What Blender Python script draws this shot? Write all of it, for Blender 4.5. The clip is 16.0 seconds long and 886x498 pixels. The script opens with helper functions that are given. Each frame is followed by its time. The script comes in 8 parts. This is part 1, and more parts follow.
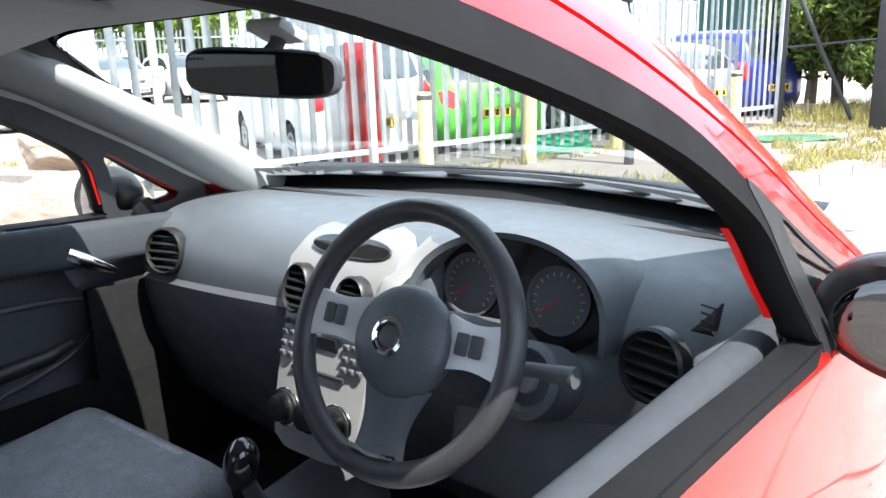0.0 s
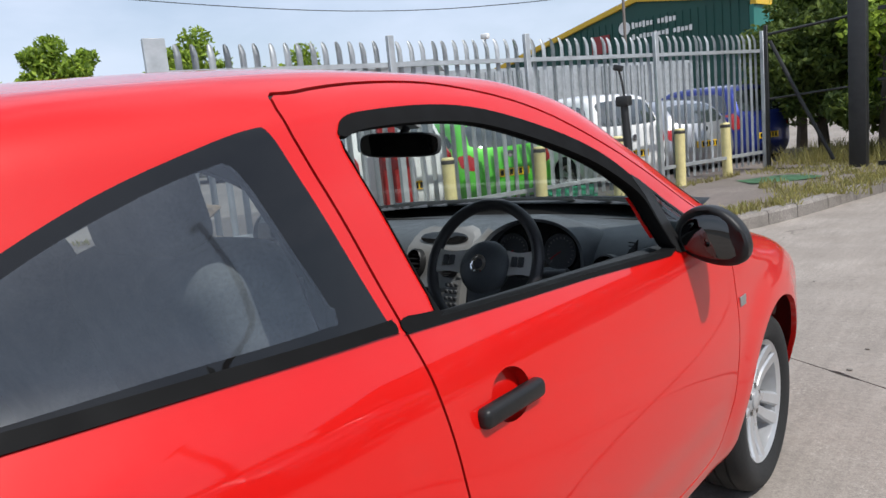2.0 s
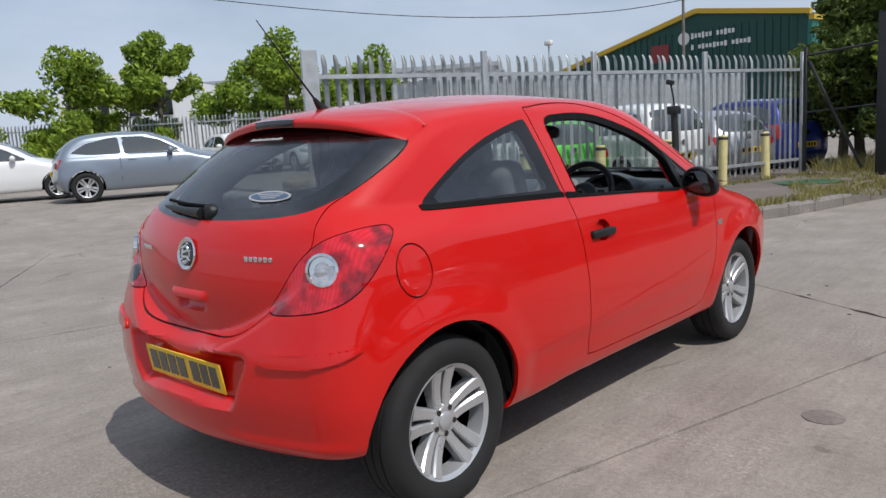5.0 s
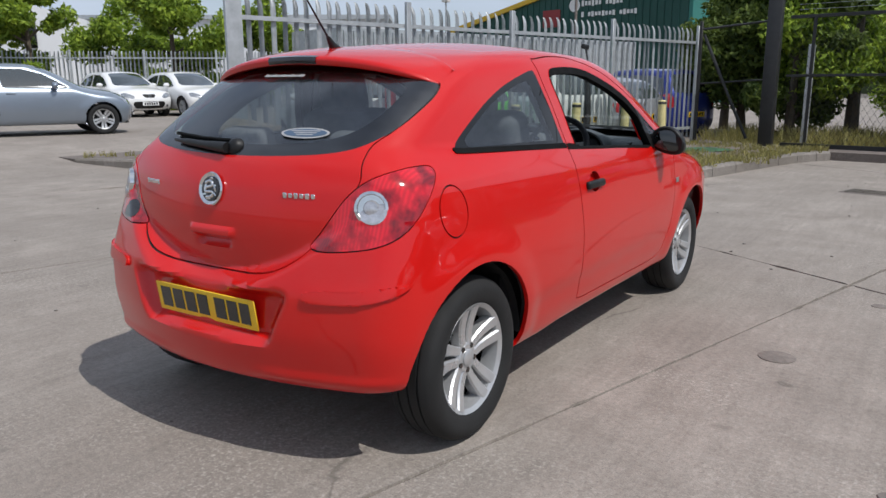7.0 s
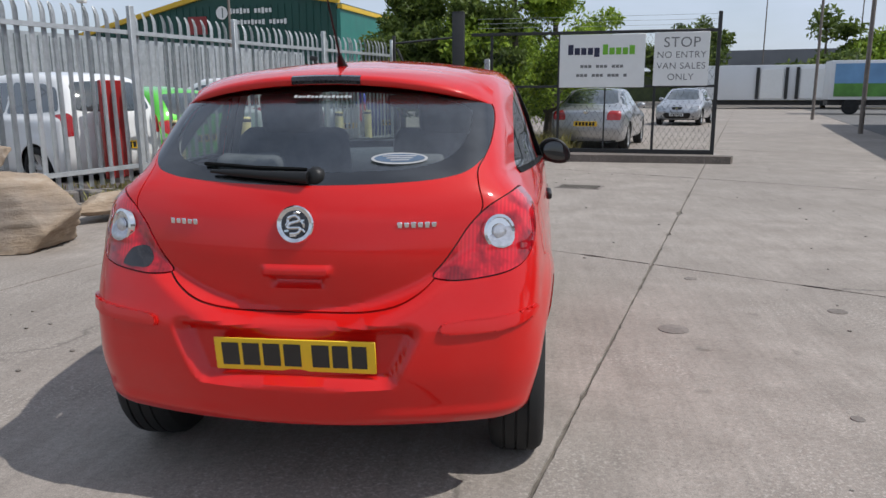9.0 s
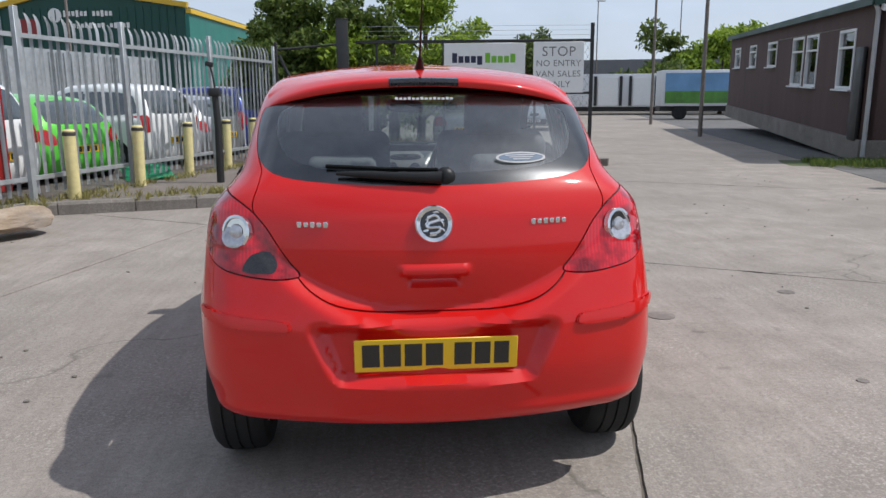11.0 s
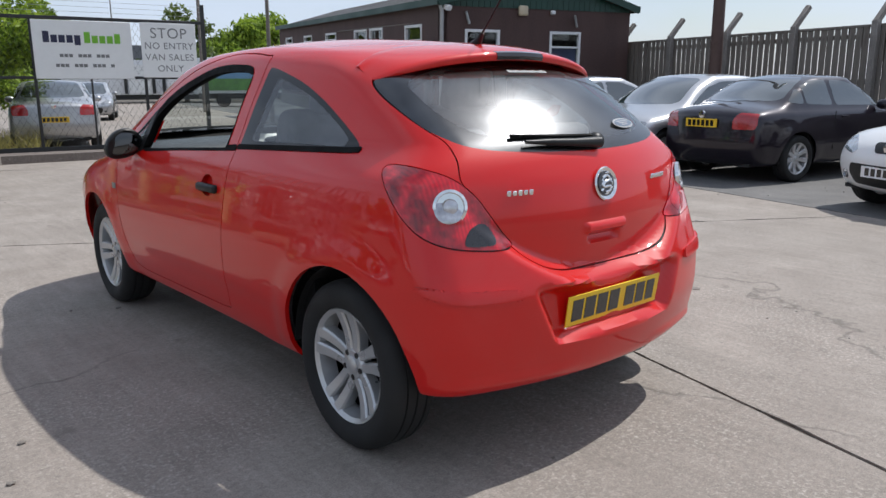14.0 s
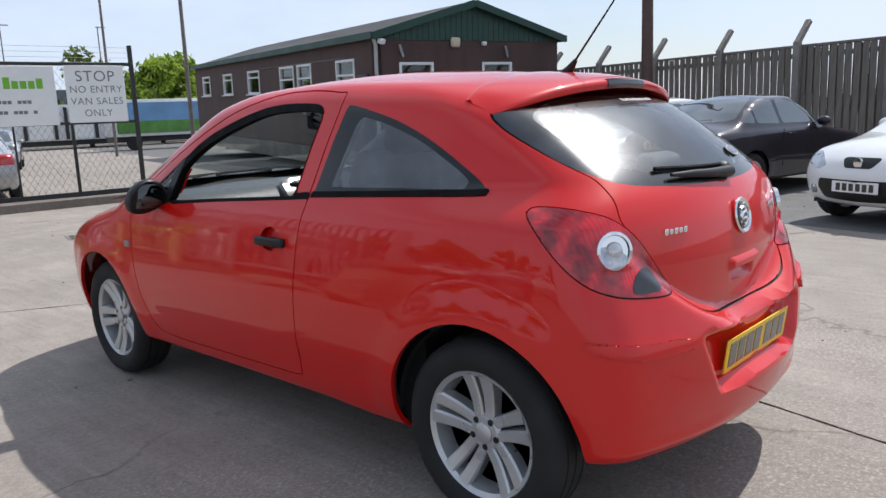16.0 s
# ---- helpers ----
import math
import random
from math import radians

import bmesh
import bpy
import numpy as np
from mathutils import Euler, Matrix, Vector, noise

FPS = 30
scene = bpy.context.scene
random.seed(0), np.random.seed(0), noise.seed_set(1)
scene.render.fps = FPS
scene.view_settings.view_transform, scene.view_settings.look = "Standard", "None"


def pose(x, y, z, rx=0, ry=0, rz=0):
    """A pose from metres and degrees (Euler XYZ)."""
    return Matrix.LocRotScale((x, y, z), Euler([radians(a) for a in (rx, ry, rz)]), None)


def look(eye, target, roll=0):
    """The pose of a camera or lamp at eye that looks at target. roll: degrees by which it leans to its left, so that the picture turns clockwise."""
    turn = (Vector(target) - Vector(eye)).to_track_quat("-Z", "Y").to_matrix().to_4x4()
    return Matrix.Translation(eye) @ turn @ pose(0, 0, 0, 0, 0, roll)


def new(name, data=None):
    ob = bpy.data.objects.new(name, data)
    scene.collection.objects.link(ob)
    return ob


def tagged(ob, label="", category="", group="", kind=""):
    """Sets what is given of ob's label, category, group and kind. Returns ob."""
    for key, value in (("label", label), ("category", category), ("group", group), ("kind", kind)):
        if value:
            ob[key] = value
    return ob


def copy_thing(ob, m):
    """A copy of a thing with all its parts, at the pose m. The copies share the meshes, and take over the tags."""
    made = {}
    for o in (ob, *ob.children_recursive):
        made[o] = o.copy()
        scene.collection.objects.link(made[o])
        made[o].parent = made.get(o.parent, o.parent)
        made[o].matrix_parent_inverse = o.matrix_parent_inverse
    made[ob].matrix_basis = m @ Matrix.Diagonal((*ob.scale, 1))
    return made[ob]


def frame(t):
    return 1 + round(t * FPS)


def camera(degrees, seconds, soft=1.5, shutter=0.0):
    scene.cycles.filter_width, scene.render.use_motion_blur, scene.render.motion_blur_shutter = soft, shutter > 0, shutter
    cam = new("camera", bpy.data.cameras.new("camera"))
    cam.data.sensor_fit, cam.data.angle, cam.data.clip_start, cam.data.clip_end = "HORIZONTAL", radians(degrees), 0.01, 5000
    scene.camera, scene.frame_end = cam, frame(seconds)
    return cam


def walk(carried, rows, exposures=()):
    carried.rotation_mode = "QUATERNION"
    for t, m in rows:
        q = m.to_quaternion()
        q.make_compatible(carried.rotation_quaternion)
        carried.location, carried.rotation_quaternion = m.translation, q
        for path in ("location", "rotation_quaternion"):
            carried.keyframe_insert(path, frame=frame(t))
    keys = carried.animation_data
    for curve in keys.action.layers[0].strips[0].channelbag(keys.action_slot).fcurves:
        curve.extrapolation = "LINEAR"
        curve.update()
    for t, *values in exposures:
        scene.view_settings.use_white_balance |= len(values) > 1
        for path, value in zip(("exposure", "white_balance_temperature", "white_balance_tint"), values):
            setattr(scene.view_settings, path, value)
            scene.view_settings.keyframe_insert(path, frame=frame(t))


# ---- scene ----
cam = camera(60.7, 16.0)
PATH = [
    (0, (0.954, 0.902, 1.296), (-0.244, 2.427, 0.808), -2.0),
    (0.5, (1.028, 0.847, 1.293), (-0.180, 2.382, 0.864), -1.8),
    (1, (1.163, 0.622, 1.300), (-0.050, 2.176, 0.962), -1.9),
    (1.5, (1.325, 0.321, 1.310), (0.122, 1.890, 1.006), -4.9),
    (2, (1.528, -0.035, 1.322), (0.279, 1.496, 1.007), -5.5),
    (2.5, (1.685, -0.405, 1.312), (0.448, 1.149, 1.071), -5.6),
    (3, (1.906, -0.777, 1.311), (0.602, 0.725, 1.095), -5.5),
    (3.5, (2.11, -1.112, 1.331), (0.786, 0.367, 1.091), -4.8),
    (4, (2.306, -1.442, 1.339), (0.963, 0.005, 1.011), -4.6),
    (4.2, (2.389, -1.545, 1.332), (1.033, -0.107, 1.025), -3.9),
    (6.3, (2.539, -2.118, 1.291), (1.275, -0.611, 0.933), -0.9),
    (6.5, (2.449, -2.144, 1.273), (1.22, -0.612, 0.897), -0.7),
    (7, (2.138, -2.248, 1.293), (1.054, -0.623, 0.867), -0.2),
    (7.5, (1.833, -2.433, 1.316), (0.963, -0.682, 0.896), 0.0),
    (8, (1.469, -2.54, 1.306), (0.83, -0.702, 0.845), 0.5),
    (8.5, (1.115, -2.636, 1.323), (0.677, -0.725, 0.927), 0.3),
    (9, (0.724, -2.763, 1.344), (0.5, -0.818, 0.935), -0.2),
    (9.2, (0.576, -2.77, 1.328), (0.393, -0.823, 0.91), -0.2),
    (11.3, (-0.335, -2.855, 1.325), (-0.066, -0.911, 0.936), -0.2),
    (11.5, (-0.459, -2.808, 1.309), (-0.118, -0.88, 0.9), 0.0),
    (12, (-0.829, -2.742, 1.322), (-0.256, -0.864, 0.941), 0.2),
    (12.5, (-1.209, -2.673, 1.31), (-0.424, -0.882, 0.887), -0.3),
    (13, (-1.581, -2.501, 1.304), (-0.591, -0.818, 0.871), 0.0),
    (13.5, (-1.898, -2.339, 1.29), (-0.748, -0.764, 0.852), 0.2),
    (14, (-2.155, -2.142, 1.279), (-0.883, -0.658, 0.854), -0.2),
    (14.5, (-2.326, -1.958, 1.306), (-0.939, -0.575, 0.899), -0.6),
    (15, (-2.516, -1.799, 1.298), (-1.054, -0.481, 0.942), -0.9),
    (15.5, (-2.571, -1.714, 1.298), (-1.085, -0.427, 0.929), -1.4),
    (16, (-2.465, -1.455, 1.3), (-1.023, -0.114, 0.951), -2.4),
]
walk(cam, [(t, look(eye, target, roll)) for t, eye, target, roll in PATH], [(0, 2.4), (0.5, 2.05), (1.0, 1.65), (1.5, 0.9), (2.0, 0.25), (2.5, 0.05), (4.2, -0.15), (7.0, -0.12), (8.5, -0.05), (11.5, 0.05), (12.5, 0.05), (14.0, 0.15), (15.0, 0.3), (16.0, 0.3)])

# ---- world and sun ----
SUN_DIR = Vector((0.56, -0.07, 0.82)).normalized()
sun_data = bpy.data.lights.new("sun", "SUN")
sun_data.energy, sun_data.angle, sun_data.color = 3.7, radians(0.6), (1.0, 0.98, 0.955)
sun = new("sun", sun_data)
sun.matrix_world = look(SUN_DIR * 50, (0, 0, 0))

world = bpy.data.worlds.new("sky")
scene.world = world
world.use_nodes = True
wn, wl = world.node_tree.nodes, world.node_tree.links
wn.clear()
w_out, w_bg = wn.new("ShaderNodeOutputWorld"), wn.new("ShaderNodeBackground")
w_sky = wn.new("ShaderNodeTexSky")
w_sky.sky_type, w_sky.sun_disc = "NISHITA", False
w_sky.sun_elevation = math.asin(SUN_DIR.z)
w_sky.sun_rotation = math.atan2(SUN_DIR.x, SUN_DIR.y)
w_sky.air_density, w_sky.dust_density = 1.0, 1.2
w_tc, w_map, w_noise, w_ramp = (wn.new(k) for k in ("ShaderNodeTexCoord", "ShaderNodeMapping", "ShaderNodeTexNoise", "ShaderNodeValToRGB"))
w_map.inputs["Scale"].default_value = (1.0, 1.0, 2.6)
w_noise.inputs["Scale"].default_value, w_noise.inputs["Detail"].default_value, w_noise.inputs["Roughness"].default_value = 1.7, 7, 0.55
w_ramp.color_ramp.elements[0].position, w_ramp.color_ramp.elements[0].color = 0.34, (0.25, 0.25, 0.25, 1)
w_ramp.color_ramp.elements[1].position, w_ramp.color_ramp.elements[1].color = 0.66, (1, 1, 1, 1)
w_mix = wn.new("ShaderNodeMix")
w_mix.data_type = "RGBA"
w_mix.inputs[7].default_value = (6.3, 7.2, 8.9, 1)
wl.new(w_tc.outputs["Generated"], w_map.inputs["Vector"])
wl.new(w_map.outputs["Vector"], w_noise.inputs["Vector"])
wl.new(w_noise.outputs["Fac"], w_ramp.inputs["Fac"])
wl.new(w_ramp.outputs["Color"], w_mix.inputs[0])
wl.new(w_sky.outputs["Color"], w_mix.inputs[6])
wl.new(w_mix.outputs[2], w_bg.inputs["Color"])
w_bg.inputs["Strength"].default_value = 0.101
wl.new(w_bg.outputs["Background"], w_out.inputs["Surface"])


# ---- materials ----
class Nodes:
    """A new principled material and short ways to add nodes to it."""

    def __init__(self, name, base=(0.5, 0.5, 0.5), rough=0.5, metal=0.0, **inputs):
        self.mat = bpy.data.materials.new(name)
        self.mat.use_nodes = True
        self.n, self.l = self.mat.node_tree.nodes, self.mat.node_tree.links
        self.bsdf, self.out = self.n["Principled BSDF"], self.n["Material Output"]
        self.set("Base Color", (*base, 1)), self.set("Roughness", rough), self.set("Metallic", metal)
        for key, value in inputs.items():
            self.set(key.replace("_", " "), value)
        self.coord = None

    def set(self, key, value):
        self.bsdf.inputs[key].default_value = value

    def at(self, kind="Object"):
        if not self.coord:
            self.coord = self.n.new("ShaderNodeTexCoord")
        return self.coord.outputs[kind]

    def noise(self, scale, detail=4, rough=0.5, stretch=None, kind="Object"):
        tex = self.n.new("ShaderNodeTexNoise")
        tex.inputs["Scale"].default_value, tex.inputs["Detail"].default_value, tex.inputs["Roughness"].default_value = scale, detail, rough
        vec = self.at(kind)
        if stretch:
            m = self.n.new("ShaderNodeMapping")
            m.inputs["Scale"].default_value = stretch
            self.l.new(vec, m.inputs["Vector"])
            vec = m.outputs["Vector"]
        self.l.new(vec, tex.inputs["Vector"])
        return tex.outputs["Fac"]

    def world_noise(self, scale, detail=4, rough=0.5, stretch=(1, 1, 1)):
        geo = self.n.new("ShaderNodeNewGeometry")
        m, tex = self.n.new("ShaderNodeMapping"), self.n.new("ShaderNodeTexNoise")
        m.inputs["Scale"].default_value = stretch
        tex.inputs["Scale"].default_value, tex.inputs["Detail"].default_value, tex.inputs["Roughness"].default_value = scale, detail, rough
        self.l.new(geo.outputs["Position"], m.inputs["Vector"])
        self.l.new(m.outputs["Vector"], tex.inputs["Vector"])
        return tex.outputs["Fac"]

    def ramp(self, fac, stops):
        r = self.n.new("ShaderNodeValToRGB")
        e = r.color_ramp.elements
        while len(e) < len(stops):
            e.new(0.5)
        for k, (p, c) in enumerate(stops):
            e[k].position, e[k].color = p, (*c, 1) if len(c) == 3 else c
        self.l.new(fac, r.inputs["Fac"])
        return r.outputs["Color"]

    def mix(self, fac, a, b, how="MIX"):
        m = self.n.new("ShaderNodeMix")
        m.data_type, m.blend_type = "RGBA", how
        for slot, v in ((0, fac), (6, a), (7, b)):
            if hasattr(v, "is_linked"):
                self.l.new(v, m.inputs[slot])
            elif slot == 0:
                m.inputs[0].default_value = v
            else:
                m.inputs[slot].default_value = (*v, 1)
        return m.outputs[2]

    def math(self, op, a, b=0.0):
        m = self.n.new("ShaderNodeMath")
        m.operation = op
        for k, v in enumerate((a, b)):
            if hasattr(v, "is_linked"):
                self.l.new(v, m.inputs[k])
            else:
                m.inputs[k].default_value = v
        return m.outputs[0]

    def to(self, key, value):
        self.l.new(value, self.bsdf.inputs[key])
        return self

    def bump(self, height, strength=0.3, distance=0.01):
        b = self.n.new("ShaderNodeBump")
        b.inputs["Strength"].default_value, b.inputs["Distance"].default_value = strength, distance
        self.l.new(height, b.inputs["Height"])
        self.l.new(b.outputs["Normal"], self.bsdf.inputs["Normal"])
        return self

    def random(self):
        return self.n.new("ShaderNodeObjectInfo").outputs["Random"]


def grey(v):
    return (v, v, v)


def plain(name, base, rough=0.5, metal=0.0, vary=0.15, scale=40.0, bump=0.0, **inputs):
    """A material with slight variation of its colour at two scales."""
    m = Nodes(name, base, rough, metal, **inputs)
    lo, hi = [c * (1 - vary) for c in base], [min(1, c * (1 + vary)) for c in base]
    f = m.math("ADD", m.math("MULTIPLY", m.noise(scale, 5, 0.6), 0.6), m.math("MULTIPLY", m.noise(scale / 9, 3), 0.4))
    m.to("Base Color", m.ramp(f, [(0.3, lo), (0.7, hi)]))
    m.to("Roughness", m.ramp(m.noise(scale / 4, 4), [(0.3, grey(max(0.02, rough * 0.85))), (0.7, grey(min(1, rough * 1.15)))]))
    if bump:
        m.bump(m.noise(scale * 4, 5, 0.6), bump, 0.004)
    return m.mat


def car_paint(name, base, rough=0.32, metal=0.0, coat=1.0):
    m = Nodes(name, base, rough, metal, Coat_Weight=coat * 0.9, Coat_Roughness=0.03, Specular_IOR_Level=0.12)
    dirt = m.noise(3.0, 6, 0.6)
    m.to("Base Color", m.mix(m.ramp(dirt, [(0.5, grey(0)), (0.85, grey(0.03))]), base, (0.42, 0.38, 0.34)))
    m.to("Coat Roughness", m.ramp(m.noise(5.0, 6, 0.65), [(0.35, grey(0.015)), (0.75, grey(0.09))]))
    return m.mat


def glass(name, tint, gloss=1.45, rough=0.0, dust=0.0):
    m = Nodes(name)
    clear, shine, both, edge_on = (m.n.new("ShaderNode" + k) for k in ("BsdfTransparent", "BsdfGlossy", "MixShader", "LayerWeight"))
    edge_on.inputs["Blend"].default_value = 0.5
    clear.inputs["Color"].default_value = (*tint, 1)
    shine.inputs["Roughness"].default_value = rough
    base_r = ((gloss - 1) / (gloss + 1)) ** 2 * 2.0
    m.l.new(m.math("ADD", m.math("MULTIPLY", m.math("POWER", edge_on.outputs["Facing"], 5.0), 0.92 - base_r), base_r), both.inputs[0])
    m.l.new(clear.outputs[0], both.inputs[1])
    m.l.new(shine.outputs[0], both.inputs[2])
    top = both
    if dust:
        film, more = m.n.new("ShaderNodeBsdfGlossy"), m.n.new("ShaderNodeMixShader")
        film.inputs["Roughness"].default_value, film.inputs["Color"].default_value = 0.26, (0.9, 0.92, 0.95, 1)
        m.l.new(m.ramp(m.noise(4, 5, 0.6), [(0.3, grey(dust * 0.6)), (0.7, grey(dust * 1.3))]), more.inputs[0])
        m.l.new(both.outputs[0], more.inputs[1])
        m.l.new(film.outputs[0], more.inputs[2])
        top = more
    m.l.new(top.outputs[0], m.out.inputs["Surface"])
    return m.mat


def concrete_material(name, lo, hi, stain):
    m = Nodes(name, hi, 0.85)
    big, mid, fine, grit = m.world_noise(0.35, 5, 0.6), m.world_noise(2.2, 7, 0.65), m.world_noise(38, 4, 0.7), m.world_noise(160, 3, 0.6)
    c = m.ramp(mid, [(0.28, lo), (0.72, hi)])
    c = m.mix(m.ramp(big, [(0.40, grey(0.0)), (0.66, grey(0.8))]), c, stain)
    c = m.mix(0.7, c, m.ramp(fine, [(0.3, grey(0.38)), (0.7, grey(0.62))]), "OVERLAY")
    c = m.mix(0.5, c, m.ramp(grit, [(0.30, grey(0.26)), (0.5, grey(0.5)), (0.74, grey(0.74))]), "OVERLAY")
    # worn patches that bare the pale aggregate, and long brush marks
    bare = m.math("MULTIPLY", m.ramp(m.world_noise(0.8, 5, 0.7), [(0.46, grey(0.12)), (0.62, grey(1.0))]), m.ramp(m.world_noise(62, 3, 0.6), [(0.52, grey(0.0)), (0.66, grey(0.55))]))
    c = m.mix(bare, c, (0.50, 0.46, 0.41))
    pit = m.math("MULTIPLY", m.ramp(m.world_noise(1.1, 4, 0.7), [(0.42, grey(0.15)), (0.62, grey(0.8))]), m.ramp(m.world_noise(45, 4, 0.7), [(0.32, grey(0.6)), (0.44, grey(0.0))]))
    c = m.mix(pit, c, [0.42 * k for k in lo])
    c = m.mix(0.35, c, m.ramp(m.world_noise(3.0, 5, 0.65, (6.0, 0.5, 1.0)), [(0.32, grey(0.36)), (0.68, grey(0.62))]), "OVERLAY")
    vor = m.n.new("ShaderNodeTexVoronoi")
    vor.feature = "DISTANCE_TO_EDGE"
    geo, warp = m.n.new("ShaderNodeNewGeometry"), m.n.new("ShaderNodeVectorMath")
    wob = m.n.new("ShaderNodeTexNoise")
    wob.inputs["Scale"].default_value, wob.inputs["Detail"].default_value = 1.3, 6
    m.l.new(geo.outputs["Position"], wob.inputs["Vector"])
    m.l.new(geo.outputs["Position"], warp.inputs[0])
    m.l.new(wob.outputs["Color"], warp.inputs[1])
    m.l.new(warp.outputs[0], vor.inputs["Vector"])
    vor.inputs["Scale"].default_value = 0.22
    crack = m.math("MULTIPLY", m.ramp(vor.outputs["Distance"], [(0.0, grey(1)), (0.0010, grey(0))]), m.ramp(m.world_noise(0.6, 2), [(0.52, grey(0)), (0.58, grey(0.6))]))
    spot = m.ramp(m.world_noise(5.5, 2, 0.4), [(0.70, grey(0)), (0.78, grey(0.45))])
    c = m.mix(spot, c, (0.12, 0.105, 0.09))
    c = m.mix(crack, c, (0.075, 0.066, 0.055))
    m.to("Base Color", c)
    m.bump(m.math("ADD", m.math("MULTIPLY", fine, 0.5), m.math("MULTIPLY", grit, 0.5)), 0.35, 0.006)
    return m.mat


M = {}
M["paint"] = car_paint("red_paint", (0.56, 0.0062, 0.0042), 0.42)
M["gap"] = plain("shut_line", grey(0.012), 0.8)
M["rubber"] = plain("black_rubber", grey(0.006), 0.7, scale=60, Specular_IOR_Level=0.1)
M["trim"] = plain("black_plastic_trim", grey(0.012), 0.42, scale=90, bump=0.1, Specular_IOR_Level=0.3)
M["gloss_black"] = plain("gloss_black", grey(0.008), 0.12, Coat_Weight=0.6)
M["frit"] = plain("black_glass_border", grey(0.006), 0.30, vary=0.2, Specular_IOR_Level=0.0, Coat_Weight=1.0, Coat_Roughness=0.02)
M["rear_frit"] = M["frit"].copy()
M["rear_frit"].name = "dusty_black_glass_border"
n2 = M["rear_frit"].node_tree
film, over, tex = n2.nodes.new("ShaderNodeBsdfGlossy"), n2.nodes.new("ShaderNodeMixShader"), n2.nodes.new("ShaderNodeTexNoise")
film.inputs["Roughness"].default_value, film.inputs["Color"].default_value = 0.26, (0.9, 0.92, 0.95, 1)
tex.inputs["Scale"].default_value, tex.inputs["Detail"].default_value = 4, 5
span = n2.nodes.new("ShaderNodeMapRange")
span.inputs["From Min"].default_value, span.inputs["From Max"].default_value, span.inputs["To Min"].default_value, span.inputs["To Max"].default_value = 0.3, 0.7, 0.04, 0.09
n2.links.new(tex.outputs["Fac"], span.inputs["Value"])
n2.links.new(span.outputs["Result"], over.inputs[0])
n2.links.new(n2.nodes["Principled BSDF"].outputs[0], over.inputs[1])
n2.links.new(film.outputs[0], over.inputs[2])
n2.links.new(over.outputs[0], n2.nodes["Material Output"].inputs["Surface"])
M["clear"] = glass("tinted_glass", (0.56, 0.61, 0.59), 1.5, 0.0, 0.105)
M["side_glass"] = glass("side_window_glass", (0.45, 0.50, 0.50), 1.5, 0.0, 0.075)
M["screen"] = glass("windscreen_glass", (0.80, 0.86, 0.82))
M["chrome"] = plain("chrome", grey(0.75), 0.08, 1.0, vary=0.05)
M["silver"] = plain("silver_plastic", (0.25, 0.25, 0.242), 0.35, 0.35, vary=0.05, scale=200)
M["satin"] = plain("satin_silver", (0.58, 0.58, 0.56), 0.4, 0.2, vary=0.05, scale=200)
M["alloy"] = plain("alloy_wheel", (0.50, 0.505, 0.51), 0.30, 0.55, vary=0.08, scale=30)
M["tyre"] = plain("tyre_rubber", grey(0.010), 0.80, vary=0.3, scale=25, bump=0.25)
M["brake"] = plain("brake_disc", (0.022, 0.020, 0.019), 0.7, 0.3)
M["door_trim"] = plain("door_trim_plastic", (0.066, 0.072, 0.079), 0.5, vary=0.12, scale=120, bump=0.3)
M["dash"] = plain("dash_plastic", (0.058, 0.066, 0.072), 0.45, vary=0.12, scale=120, bump=0.3)
M["dark"] = plain("dark_interior_plastic", (0.045, 0.048, 0.052), 0.6, scale=80, bump=0.2)
M["leather"] = plain("black_leather", (0.026, 0.026, 0.028), 0.45, vary=0.15, scale=90, bump=0.2)
# near-black: the shade under the dashboard is put into this colour
M["kick"] = plain("shade_black_lining", grey(0.010), 0.95, vary=0.3, scale=150, bump=0.4, Specular_IOR_Level=0.1)
M["belt_trim"] = plain("dark_door_top_plastic", (0.030, 0.034, 0.038), 0.7, vary=0.15, scale=120, bump=0.3, Specular_IOR_Level=0.2)
M["fabric"] = plain("seat_fabric", (0.17, 0.177, 0.19), 0.95, vary=0.35, scale=180, bump=0.5)
M["fabric2"] = plain("seat_fabric_insert", (0.25, 0.258, 0.272), 0.95, vary=0.35, scale=180, bump=0.5)
M["lining"] = plain("headliner_fabric", (0.40, 0.41, 0.405), 0.9, vary=0.06, scale=200, bump=0.15)
M["pillar"] = plain("pillar_plastic", (0.248, 0.254, 0.251), 0.9, vary=0.06, scale=200, bump=0.15)
M["carpet"] = plain("carpet", grey(0.022), 1.0, vary=0.3, scale=150, Specular_IOR_Level=0.1)
M["plate"] = plain("yellow_plate", (0.80, 0.50, 0.02), 0.35, vary=0.05)
M["white_plate"] = plain("white_plate", grey(0.75), 0.35, vary=0.05)
M["mirror"] = plain("mirror_glass", grey(0.085), 0.02, 1.0, vary=0.01)


# ---- mesh helpers ----
def part(name, bm, material, parent=None, label="", smooth=40.0):
    """Links a bmesh as one mesh object under a thing or a part."""
    me = bpy.data.meshes.new(name)
    bm.normal_update()
    bm.to_mesh(me)
    bm.free()
    for m in material if isinstance(material, (list, tuple)) else [material]:
        me.materials.append(m)
    if smooth:
        me.shade_smooth()
        me.set_sharp_from_angle(angle=radians(smooth))
    ob = new(name, me)
    if parent:
        ob.parent = parent
    if label:
        tagged(ob, label)
    return ob


def thing(name, label, category, at=Matrix(), group="", kind=""):
    ob = new(name)
    ob.empty_display_size = 0.1
    ob.matrix_world = at
    return tagged(ob, label, category, group, kind)


